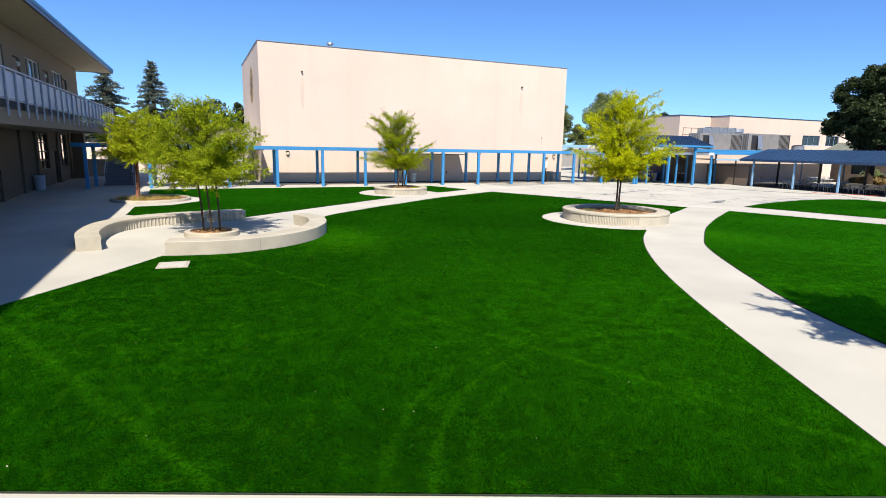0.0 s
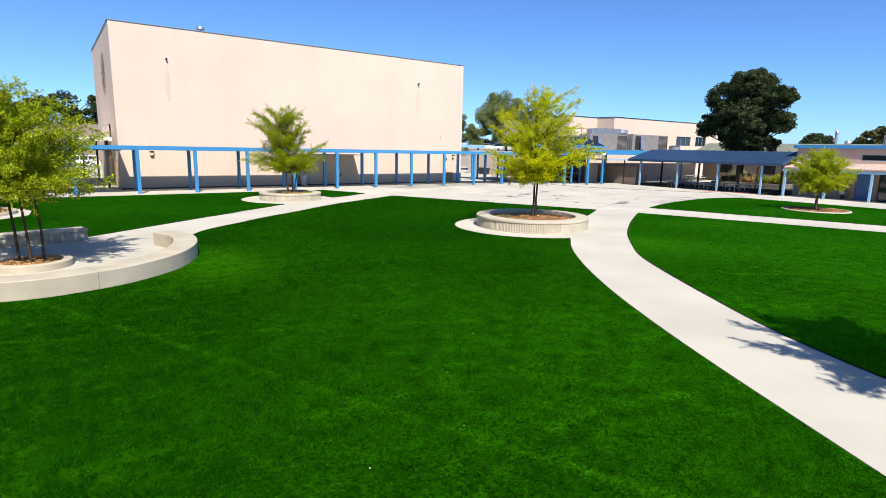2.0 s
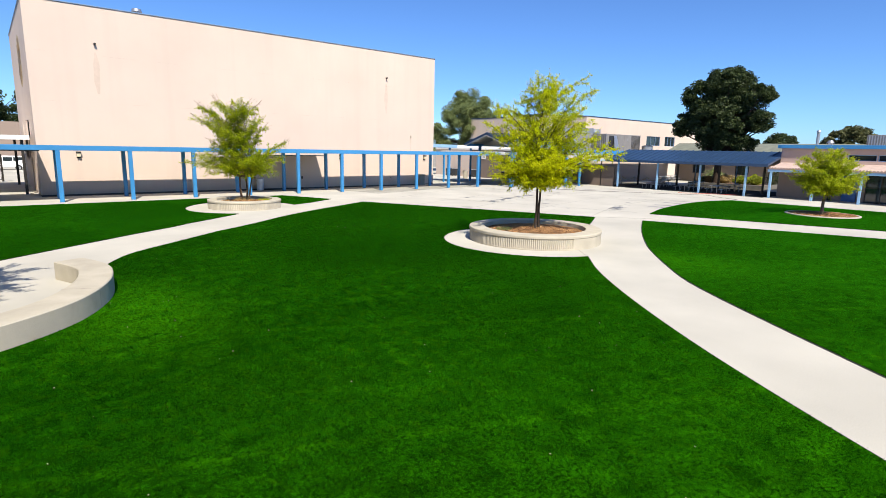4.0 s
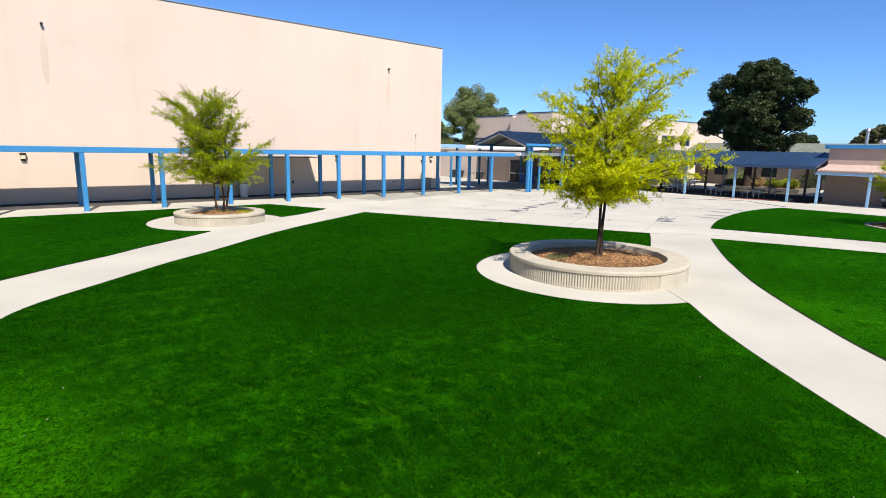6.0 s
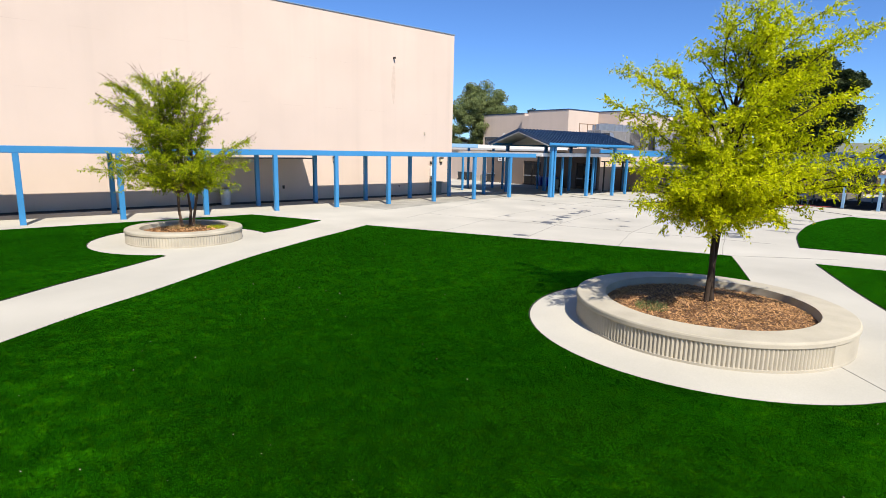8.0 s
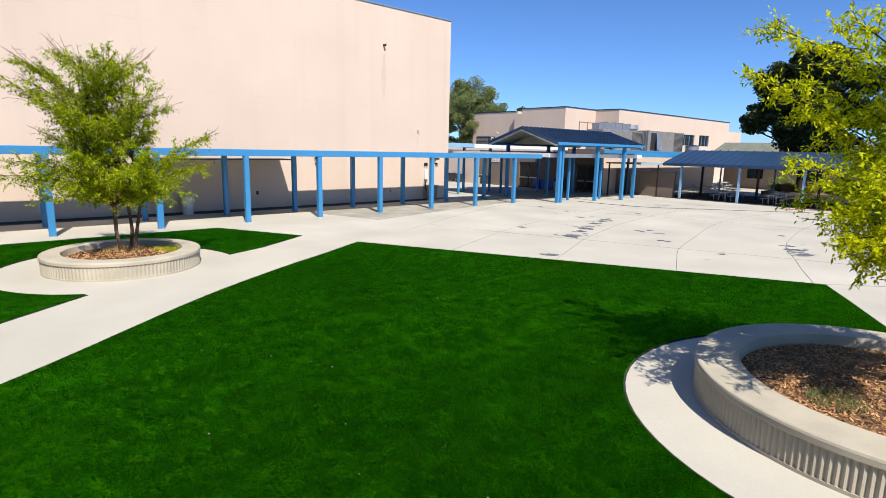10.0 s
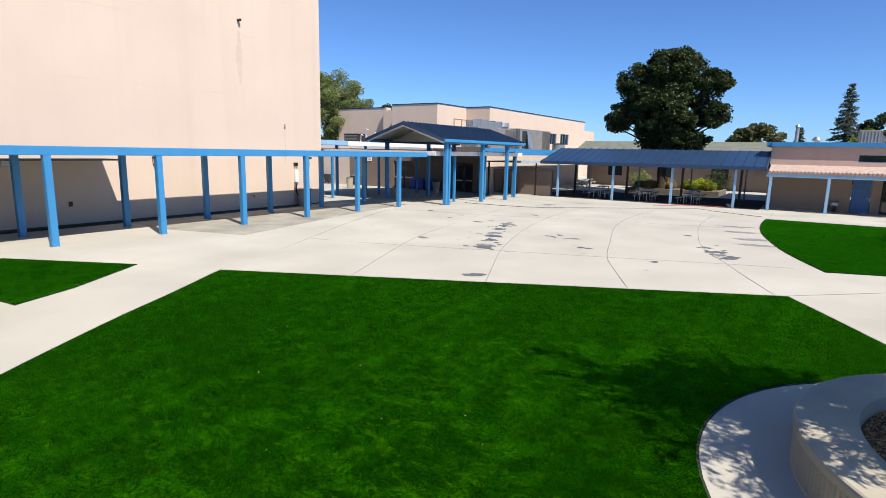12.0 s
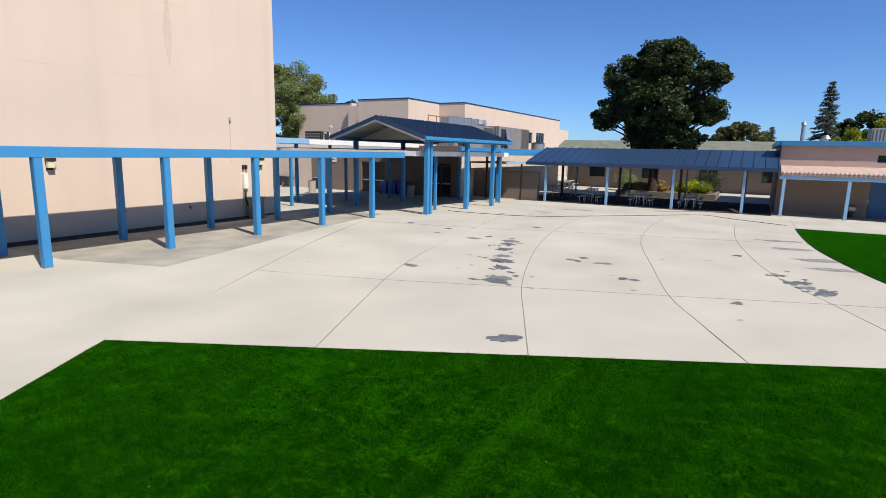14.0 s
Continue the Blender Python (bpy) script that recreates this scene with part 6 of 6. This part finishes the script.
# ---------------------------------------------------------------- trees
def leaves_mesh(p, size, g, mat, parent, label, flat=0.5, name="crown", long=2.0):
    """Small rhombic leaves at the points p."""
    n = len(p)
    a = g.normal(size=(n, 3))
    a[:, 2] *= flat
    a /= np.linalg.norm(a, axis=1)[:, None]
    b = np.cross(a, g.normal(size=(n, 3)))
    b /= np.linalg.norm(b, axis=1)[:, None]
    s = size * (0.6 + 0.8 * g.random(n))[:, None]
    co = np.stack([p - a * s, p + b * s / long, p + a * s, p - b * s / long], 1).reshape(-1, 3)
    ob = np_mesh(name, co, np.arange(4 * n).reshape(-1, 4), mat, parent, label)
    return tagged(ob, kind="stuff")


def twig_leaves(p, d, size, g, mat, parent, label, long=2.4):
    """Pointed leaves that grow from the points p along the directions d, their faces mostly turned up."""
    n = len(p)
    a = d / np.linalg.norm(d, axis=1)[:, None]
    up = g.normal(0, 0.55, (n, 3))
    up[:, 2] += 1.0
    b = np.cross(a, up)
    b /= np.linalg.norm(b, axis=1)[:, None]
    s = size * (0.6 + 0.7 * g.random(n))[:, None]
    m = p + a * s * 0.9
    m[:, 2] += 0.12 * s[:, 0]
    co = np.stack([p, m + b * s / long, p + a * s * 2, m - b * s / long], 1).reshape(-1, 3)
    ob = np_mesh("crown", co, np.arange(4 * n).reshape(-1, 4), mat, parent, label)
    return tagged(ob, kind="stuff")


def tree(base, trunks, fork, profile, limbs, leaf, size, label, seed, bark=BARK, trunk_r=0.07, extra=(), lean=(0, 0), dense=1.0, stakes=0, twig=0.58, arch=0.5, whips=0.0):
    """trunks: offsets at the foot and at the fork; profile: (height, reach) of the crown over the foot; extra: tips of long limbs; whips: share of upper limbs with bare thin ends."""
    g = np.random.default_rng(seed)
    b = Vector(base)
    t = thing("tree", base, label, "tree", "courtyard trees")
    hs, rs = [q[0] for q in profile], [q[1] for q in profile]
    leaders = []
    for i, (dx, dy, tx, ty) in enumerate(trunks):
        foot, top = b + Vector((dx, dy, -0.12)), b + Vector((tx, ty, fork))
        mid = foot.lerp(top, 0.5) + Vector((*g.normal(0, 0.04, 2), 0))
        crown_top = b + Vector((tx * 1.6 + lean[0], ty * 1.6 + lean[1], hs[-1] * (0.95 if i == 0 else 0.8)))
        half = top.lerp(crown_top, 0.5) + Vector((*g.normal(0, 0.08, 2), 0))
        rr = [trunk_r * 1.6, trunk_r * 1.15, trunk_r, trunk_r * 0.85, trunk_r * 0.5, 0.006]
        tube_part("trunk", [foot, foot.lerp(mid, 0.15), mid, top, half, crown_top], rr, bark, t, "", 9)
        leaders.append((top, half, crown_top))
    tips = []
    for i in range(limbs):
        z = hs[0] + (hs[-1] - hs[0]) * ((i + 0.5) / limbs) ** 1.2 + g.normal(0, 0.08)
        az = i * 2.39996 + g.normal(0, 0.5)
        r = np.interp(z, hs, rs) * (0.3 + 0.66 * g.random() ** 0.5)
        tips.append((r * math.cos(az) + lean[0] * z / hs[-1], r * math.sin(az) + lean[1] * z / hs[-1], z))
    tips += list(extra)
    v, f, P, D = [], [], [], []
    for i, (dx, dy, dz) in enumerate(tips):
        tip = b + Vector((dx, dy, dz))
        top, half, crown = leaders[i % len(leaders)]
        r = math.hypot(dx, dy)
        z0 = min(max(b.z + fork * 0.9, tip.z - (0.35 + arch * dz / hs[-1]) * r - 0.25), b.z + hs[-1] * 0.9)
        q = (z0 - top.z) / max(0.1, crown.z - top.z)
        s = top.lerp(half, min(1, max(0, q * 2))) if q < 0.5 else half.lerp(crown, min(1, q * 2 - 1))
        ctrl = s.lerp(tip, 0.5) + Vector((*g.normal(0, 0.16, 2), 0.2 * r + 0.05 + g.normal(0, 0.08)))
        line = [(1 - u) ** 2 * s + 2 * u * (1 - u) * ctrl + u * u * tip for u in (k / 7 for k in range(8))]
        ln = sum((line[k + 1] - line[k]).length for k in range(7))
        r0 = min(trunk_r * 0.5, 0.007 + 0.008 * ln)
        tube_data(line, [r0 * (1 - 0.85 * k / 7) for k in range(8)], 5, v, f)
        n2 = max(5, int(ln / 0.10))
        for k in range(n2):
            u = 0.16 + 0.84 * (k + g.random()) / n2
            w = min(6.999, u * 7)
            p = line[int(w)].lerp(line[int(w) + 1], w - int(w))
            tan = (line[int(w) + 1] - line[int(w)]).normalized()
            side = tan.cross(Vector((0, 0, 1)))
            side = side.normalized() if side.length > 0.1 else Vector((1, 0, 0))
            if k % 2:
                side = -side
            d = (tan * (0.55 + 0.5 * u) + side * (0.9 - 0.5 * u) + Vector(g.normal(0, 0.38, 3))).normalized()
            l2 = twig * (0.55 + 0.5 * (1 - u)) * (0.6 + 0.7 * g.random()) * min(1.0, 0.4 + ln / 3)
            e = p + d * l2 + Vector((0, 0, -0.12 * l2))
            m = p.lerp(e, 0.5) + Vector((0, 0, 0.06 * l2))
            tube_data([p, m, e], [0.006, 0.0045, 0.002], 3, v, f)
            n3 = max(3, int(dense * l2 / 0.032))
            pp, ee = np.array(tuple(p)), np.array(tuple(e))
            dd = np.array(tuple(d))
            uu = 0.12 + 0.95 * g.random((n3, 1))
            base_p = pp + (ee - pp) * uu
            sub = dd * 0.7 + g.normal(0, 0.6, (n3, 3))
            sub /= np.linalg.norm(sub, axis=1)[:, None]
            ls = 0.05 + 0.13 * g.random((n3, 1))
            for j in range(5):
                P.append(base_p + sub * ls * (j / 4) + g.normal(0, 0.006, (n3, 3)))
                q3 = sub * 0.6 + g.normal(0, 0.55, (n3, 3))
                q3[:, 2] -= 0.22
                D.append(q3)
        if g.random() < whips and dz > 0.55 * hs[-1]:
            for k in range(4):
                w = (line[7] - line[5]).normalized() * 0.8 + Vector((-0.25, 0, 0.35)) + Vector(g.normal(0, 0.3, 3))
                e = line[7] + w.normalized() * (0.3 + 0.4 * g.random())
                tube_data([line[6], line[7].lerp(e, 0.5) + Vector((0, 0, 0.03)), e], [0.005, 0.005, 0.003], 3, v, f)
                for u in (0.5, 0.7, 0.9):
                    q3 = line[7].lerp(e, u)
                    tube_data([q3, q3 + Vector(g.normal(0, 0.07, 3))], [0.004, 0.003], 3, v, f)
        # leaves along the bare end of the limb
        for k in range(10):
            p = line[6].lerp(line[7], k / 9)
            P.append(np.array([tuple(p)]))
            D.append(g.normal(0, 0.6, (1, 3)) + np.array([tuple((line[7] - line[6]).normalized())]))
    tagged(raw("branch", v, f, bark, t), kind="stuff")
    twig_leaves(np.concatenate(P), np.concatenate(D), size, g, leaf, t, "loose airy foliage in sprays")
    for i in range(stakes):
        a = 2.4 + i * math.pi * 0.9
        x, y = b.x + 0.28 * math.cos(a), b.y + 0.28 * math.sin(a)
        tube_part("stake", [(x, y, b.z - 0.1), (x + 0.03, y, b.z + 1.9)], 0.03, STAKE, t, "weathered wooden stake", 8)
    return t


Z_A = 0.37
tree((21.3, 21.6, Z_A), [(0.04, 0, 0.05, 0.0), (-0.14, 0.05, -0.11, 0.05)], 1.7,
     [(1.7, 1.5), (2.2, 2.1), (3.1, 2.35), (4.1, 2.25), (5.0, 1.7), (5.7, 1.0), (6.1, 0.4)], 90, LEAF_YEL, 0.036,
     "young tree with bright yellow-green leaves in a round planter", 21, BARK_DK, 0.05,
     [(0.6, -3.3, 3.15), (0.3, -2.7, 2.7), (0.9, -2.8, 3.4), (0.3, -2.2, 3.0), (0.2, -2.2, 5.5), (0.5, -1.5, 6.0), (-1.0, 2.2, 4.3), (-0.4, 2.3, 5.1), (-2.1, 1.2, 3.1), (-2.5, 0.3, 3.0), (-2.7, -0.5, 2.6)], (-0.5, -0.45), 0.88)
tree((15.2, 38.85, gz(15, 39) + 0.38), [(-0.15, 0, -0.25, 0.1), (0.1, 0.1, 0.15, 0.2), (0.15, -0.1, 0.4, -0.1)], 1.3,
     [(1.5, 1.8), (2.1, 2.5), (2.9, 2.4), (3.7, 2.0), (4.4, 2.1), (5.1, 1.6), (5.7, 0.8)], 88, LEAF_FTH, 0.036,
     "young multi-stemmed green tree with wispy shoots in a planter", 22, BARK, 0.05,
     [(-2.9, 0.8, 2.2), (-2.4, 0.6, 2.6), (-2.3, 0.6, 4.6), (-2.0, 0.5, 5.2), (2.2, -0.6, 3.3), (1.9, -0.5, 2.9)], (-0.5, 0.1), 0.9, 1, whips=0.8)
tree((1.25, 21.75, 0.06), [(-0.28, 0.2, -0.4, 0.2), (0.0, -0.12, -0.12, 0.0), (0.3, 0.1, 0.22, 0.15)], 2.0,
     [(1.9, 1.5), (2.4, 2.3), (3.1, 2.6), (3.9, 2.35), (4.5, 1.7), (5.05, 0.8)], 96, LEAF_DEEP, 0.036,
     "three-stemmed green tree inside the curved seat walls", 23, BARK_DK, 0.036, (), (-0.3, 0.2), 0.95)
tree((-2.6, 37.4, 0.1), [(0, 0, 0.1, 0)], 2.2,
     [(2.3, 1.8), (2.9, 2.5), (3.8, 2.5), (4.6, 1.8), (5.3, 0.8)], 76, LEAF_GRN, 0.04,
     "green tree with a reddish trunk in a low ring", 24, material("red_bark", (0.22, 0.09, 0.05), rough=0.9, vary=0.3, scale=5), 0.11)
tree((43.6, 17.6, gz(43.6, 17.6) + 0.05), [(0, 0, 0.15, 0.05), (0.15, 0.1, 0.3, 0.1)], 1.2,
     [(1.4, 1.5), (1.9, 2.1), (2.6, 2.1), (3.3, 1.5), (3.9, 0.6)], 84, LEAF_GRN, 0.042,
     "small spreading yellow-green tree in a flat ring", 25, STAKE, 0.06)
tree((12.9, 2.0, 0.03), [(0, 0, 0.1, 0)], 2.3,
     [(2.6, 1.7), (3.6, 2.3), (4.8, 2.2), (5.8, 1.4), (6.6, 0.6)], 66, LEAF_GRN, 0.042,
     "young green tree whose shade falls on the path", 26, BARK, 0.07)


def big_tree(base, trunk_h, trunk_r, lobes, leaf, count, size, label, seed, clumps=160, group="", clump_r=0.7):
    """A full-grown broadleaf tree: limbs and dense leaf clumps with gaps between them."""
    g = np.random.default_rng(seed)
    b = Vector(base)
    t = thing("tree", base, label, "tree", group)
    top = b + Vector((0, 0, max(l[2] for l in lobes)))
    tube_part("trunk", [b - Vector((0, 0, 0.3)), b + Vector((0, 0, trunk_h * 0.4)), b + Vector((0.1, 0, trunk_h)), top], [trunk_r * 1.4, trunk_r, trunk_r * 0.9, trunk_r * 0.3], BARK_DK, t, "", 10)
    w = np.array([l[6] for l in lobes], float)
    w /= w.sum()
    v, f, P = [], [], []
    for i in range(clumps):
        l = lobes[g.choice(len(lobes), p=w)]
        d = g.normal(size=3)
        d /= np.linalg.norm(d)
        r = 0.45 + 0.55 * g.random() ** 0.5
        c = b + Vector((l[0] + d[0] * l[3] * r, l[1] + d[1] * l[4] * r, l[2] + d[2] * l[5] * r))
        s = b + Vector((0, 0, trunk_h + 0.5 * g.random() * (c.z - b.z - trunk_h)))
        if i % 4 == 0:
            tube_data([s, s.lerp(c, 0.5) + Vector((0, 0, 0.4)), c], [trunk_r * 0.35, trunk_r * 0.22, 0.02], 5, v, f)
        n = count // clumps
        q = g.normal(size=(n, 3))
        q /= np.linalg.norm(q, axis=1)[:, None]
        k = clump_r * (0.6 + 0.8 * g.random())
        P.append(np.array(tuple(c)) + q * (k * g.random(n) ** 0.45)[:, None] * np.array([1, 1, 0.75]))
    tagged(raw("branch", v, f, BARK_DK, t), kind="stuff")
    leaves_mesh(np.concatenate(P), size, g, leaf, t, "dense foliage in clumps", 0.6, "crown", 1.7)
    return t


big_tree((71.3, 36.6, -0.34), 3.2, 0.4, [(0, 0.2, 8.2, 3.0, 3.7, 3.1, 5), (0, -0.2, 12.0, 2.3, 2.5, 1.9, 2.6), (0, 3.0, 10.8, 1.7, 1.7, 1.7, 1.4), (0, 4.3, 7.5, 1.5, 1.5, 1.3, 1.2),
         (-0.3, -3.9, 10.6, 1.4, 1.4, 1.2, 1.1), (0, -4.1, 7.8, 1.3, 1.3, 1.1, 0.9), (0.3, -0.6, 5.3, 2.2, 3.4, 1.1, 1.7)],
         LEAF_DRK, 130000, 0.12, "large dark dense evergreen tree behind the lunch shelter", 31, 560, "", 0.6)
big_tree((71.0, 81, -0.4), 4, 0.35, [(0, 0, 9.0, 5.0, 4.0, 4.0, 5), (5.5, 2, 8.5, 4.0, 3.5, 3.6, 3), (-3.0, 1, 7.0, 3.5, 3.0, 3.4, 2), (0.5, 0, 12.2, 3.6, 3.0, 2.4, 2)],
         LEAF_MID, 100000, 0.11, "green broadleaf tree beyond the hall", 32, 190, "background trees", 0.95)
big_tree((60.0, 84, -0.4), 3, 0.3, [(0, 0, 8.0, 4.0, 3.5, 4.4, 5), (3, 0, 6, 3.5, 3, 3.6, 2)], LEAF_MID, 40000, 0.11, "dark broadleaf tree beyond the hall", 33, 100, "background trees", 0.8)
big_tree((3.5, 112, -0.6), 3, 0.3, [(0, 0, 7.5, 5, 3, 4, 4), (-7, 0, 7, 4, 3, 3.6, 3), (6.5, 0, 7.5, 4, 3, 4, 3)], LEAF_DRK, 30000, 0.2, "row of dark trees beyond the side yard", 34, 130, "background trees", 1.1)
big_tree((100, 30.5, -0.5), 2.5, 0.3, [(0, 0, 6.0, 3, 3.2, 2.3, 4), (0, 3, 5.0, 2, 2.2, 1.6, 1)], LEAF_OLV, 14000, 0.2, "low dull green tree on the skyline", 35, 60, "background trees", 0.7)
big_tree((104, 15.5, -0.5), 2.5, 0.3, [(0, 0, 6.2, 3, 4.5, 2.4, 4), (0, -6, 7.2, 3, 4, 2.6, 3)], LEAF_SUN, 24000, 0.16, "rounded bright green trees beyond the classroom roof", 36, 80, "background trees", 0.9)
big_tree((112, 17.2, -0.5), 2.5, 0.3, [(0, 0, 7.2, 3, 3.2, 3.0, 4), (0, -5, 8.2, 3, 4.0, 2.8, 4)], LEAF_DRK, 14000, 0.2, "dark tree crowns beyond the classroom roof", 41, 80, "background trees", 0.9)
big_tree((118, 5, -0.5), 2.5, 0.3, [(0, 0, 7.0, 4, 5.5, 2.8, 4)], LEAF_DRK, 12000, 0.22, "dark tree beyond the classroom roof", 37, 60, "background trees", 1.0)
big_tree((120, 47, -0.5), 2.5, 0.3, [(0, 0, 5.5, 3, 3, 2.4, 4)], LEAF_DRK, 8000, 0.22, "small dark tree on the skyline", 38, 50, "background trees", 0.8)
big_tree((92, 88, -0.5), 3, 0.3, [(0, 0, 9.0, 2.2, 2.2, 2.6, 4)], LEAF_DRK, 8000, 0.2, "dark tree top above the two-storey roof", 39, 50, "background trees", 0.7)
big_tree((-16, 84, -0.5), 3, 0.3, [(0, 0, 7.5, 4, 3, 3.0, 4), (5, 0, 6, 3, 3, 2.6, 2)], LEAF_DRK, 16000, 0.18, "dark trees behind the balcony building", 40, 80, "background trees", 0.9)


def conifer(base, h, r, label, seed, tiers=26, leaf=NEEDLE, ragged=0.35, foot=0.15):
    """A conifer: straight stem, drooping whorls of boughs with needle sprays."""
    g = np.random.default_rng(seed)
    b = Vector(base)
    t = thing("conifer", base, label, "tree", "conifers")
    tube_part("trunk", [b, b + Vector((0, 0, h * 0.5)), b + Vector((0, 0, h))], [r * 0.11, r * 0.07, 0.02], BARK_DK, t, "", 8)
    v, f, P = [], [], []
    for k in range(tiers):
        q = k / (tiers - 1)
        z = h * (foot + (0.99 - foot) * q)
        for i in range(7):
            a = g.random() * 2 * math.pi
            ln = r * (1 - q) ** 0.8 * (1 - ragged * g.random()) + 0.15
            s = b + Vector((0, 0, z))
            e = s + Vector((ln * math.cos(a), ln * math.sin(a), -0.18 * ln + 0.1 * g.normal()))
            tube_data([s, e], [0.04, 0.01], 3, v, f)
            n = int(20 + 60 * ln)
            u = g.random((n, 1)) ** 0.7
            P.append(np.array(tuple(s)) * (1 - u) + np.array(tuple(e)) * u + g.normal(0, 0.16, (n, 3)) * np.array([1, 1, 0.55]))
    tagged(raw("bough", v, f, BARK_DK, t), kind="stuff")
    leaves_mesh(np.concatenate(P), 0.17, g, leaf, t, "dark needles in drooping sprays", 0.4, "crown", 3.5)
    return t


conifer((-3.6, 78, -0.4), 13.6, 4.4, "tall dark pointed conifer beyond the balcony building", 51)
conifer((-9.0, 80, -0.4), 12.6, 6.8, "broad ragged cedar beyond the balcony building", 52, 20, NEEDLE, 0.6, 0.3)
conifer((110, 20.7, -0.5), 14.2, 3.2, "tall dark conifer on the skyline", 53)
conifer((150, 26.6, -0.5), 10.2, 2.4, "far small conifer on the skyline", 54, 18)
conifer((110, 110, -0.5), 14.0, 3.0, "conifer tip above the two-storey building", 55, 18)


def bush(x, y, z, r, h, leaf, label, seed, count=2600):
    g = np.random.default_rng(seed)
    t = thing("shrub", (x, y, z), label, "shrub", "bed shrubs")
    v, f = [], []
    for i in range(9):
        a = g.random() * 6.28
        tube_data([(x, y, z), (x + 0.6 * r * math.cos(a), y + 0.6 * r * math.sin(a), z + h * 0.6)], [0.02, 0.008], 4, v, f)
    tagged(raw("stem", v, f, BARK, t), kind="stuff")
    q = g.normal(size=(count, 3))
    q /= np.linalg.norm(q, axis=1)[:, None]
    lump = 0.8 + 0.25 * np.sin(q[:, 0] * 5 + seed) * np.cos(q[:, 1] * 4)
    p = q * (lump * g.random(count) ** 0.3)[:, None] * np.array([r, r, h * 0.55]) + np.array([x, y, z + h * 0.5])
    p[:, 2] = np.maximum(p[:, 2], z + 0.03)
    leaves_mesh(p, 0.07, g, leaf, t, "small leaves", 0.7, "leaves", 1.8)
    return t


for i, (x, y, r, h, lf) in enumerate(((71.9, 32.4, 0.95, 1.15, LEAF_SUN), (72.0, 34.1, 0.95, 1.1, LEAF_SUN), (72.0, 36.1, 0.95, 1.0, DRY), (72.2, 37.7, 0.9, 0.95, DRY), (72.6, 38.9, 0.6, 0.8, LEAF_MID),
                                      (77.6, 32.3, 1.6, 2.6, LEAF_DRK), (79.5, 40.6, 1.5, 2.2, LEAF_MID), (74.2, 33.4, 1.0, 1.2, LEAF_GRN), (74.4, 36.8, 1.0, 1.2, DRY))):
    bush(x, y, 0.1 if x < 76 else -0.36, r, h, lf, ("dry yellow ornamental grass clump in the bed" if lf == DRY else "rounded green shrub in the planting bed"), 70 + i)

# dry grass tufts in the planters
def tufts(c, r, z, count, seed, leaf, h, label):
    g = np.random.default_rng(seed)
    n = count
    rr, a = r * np.sqrt(g.random(n)), g.random(n) * 6.283
    p = np.stack([c[0] + rr * np.cos(a), c[1] + rr * np.sin(a), np.full(n, z)], 1)
    d = g.normal(0, 0.35, (n, 3))
    d[:, 2] = 1
    d *= h * (0.4 + 0.8 * g.random(n))[:, None]
    s = np.cross(d, g.normal(size=(n, 3)))
    s = s / np.linalg.norm(s, axis=1)[:, None] * 0.006
    co = np.stack([p - s, p + s, p + d], 1).reshape(-1, 3)
    ob = np_mesh("dry_grass", co, np.arange(3 * n).reshape(-1, 3), leaf, None, label, 3)
    return tagged(ob, label, "grass", kind="stuff")


tufts((15.1, 38.7), 0.6, gz(15, 38.7) + 0.38, 500, 81, DRY, 0.2, "dry tan grass round the tree's foot")
tufts((16.1, 38.3), 0.35, gz(16, 38.3) + 0.33, 700, 82, LEAF_GRN, 0.16, "green weeds in the planter")
tufts((-2.0, 36.9), 1.9, 0.06, 900, 83, LEAF_DEEP, 0.2, "mixed weeds in the tree ring")
tufts((-2.4, 37.2), 1.2, 0.06, 800, 84, DRY, 0.25, "dry stalks in the tree ring")
tufts((19.9, 22.2), 0.35, 0.36, 350, 85, LEAF_MID, 0.12, "small weeds in the planter")


# ---------------------------------------------------------------- turf fibres
def fibres(ol, count, x0, x1, y0, y1, seed, label):
    """Upright fibres over part of a lawn."""
    g = np.random.default_rng(seed)
    x, y = x0 + (x1 - x0) * g.random(count), y0 + (y1 - y0) * g.random(count)
    k = inside(ol, x, y)
    x, y = x[k], y[k]
    n = len(x)
    dip = np.clip((np.hypot(x - 21.0, y - 21.6) - 4) / 7, 0, 1)
    dip = 0.085 * (1 - dip * dip * (3 - 2 * dip))
    p = np.stack([x, y, 0.018 - dip], 1)
    lean = 0.5 * np.stack([np.sin(x * 0.8 + y * 0.5), np.cos(y * 0.7 - x * 0.3), np.zeros(n)], 1)
    d = g.normal(0, 0.5, (n, 3)) + lean
    d[:, 2] = 1.0
    d *= (0.022 + 0.02 * g.random(n))[:, None]
    t = g.random(n) * 6.283
    s = np.stack([np.cos(t), np.sin(t), np.zeros(n)], 1) * 0.0035
    co = np.stack([p - s, p + s, p + d], 1).reshape(-1, 3)
    ob = np_mesh("turf_pile", co, np.arange(3 * n).reshape(-1, 3), BLADE, None, label, 3)
    return tagged(ob, label, "turf", kind="stuff")


fibres(main_lawn, 900000, -9, 30, 0, 39, 91, "short upright green turf fibres")
g = np.random.default_rng(92)
x, y = -6 + 30 * g.random(480), 4 + 32 * g.random(480)
k = inside(main_lawn, x, y)
p = np.array([(a, b, gz(a, b) + 0.045) for a, b in zip(x[k], y[k])])
litter = leaves_mesh(p, 0.012, g, material("pale_leaf_litter", (0.50, 0.46, 0.34), rough=0.8, vary=0.2), None, "tiny pale fallen leaves on the turf", 0.2, "leaf_litter", 1.6)
tagged(litter, category="litter")
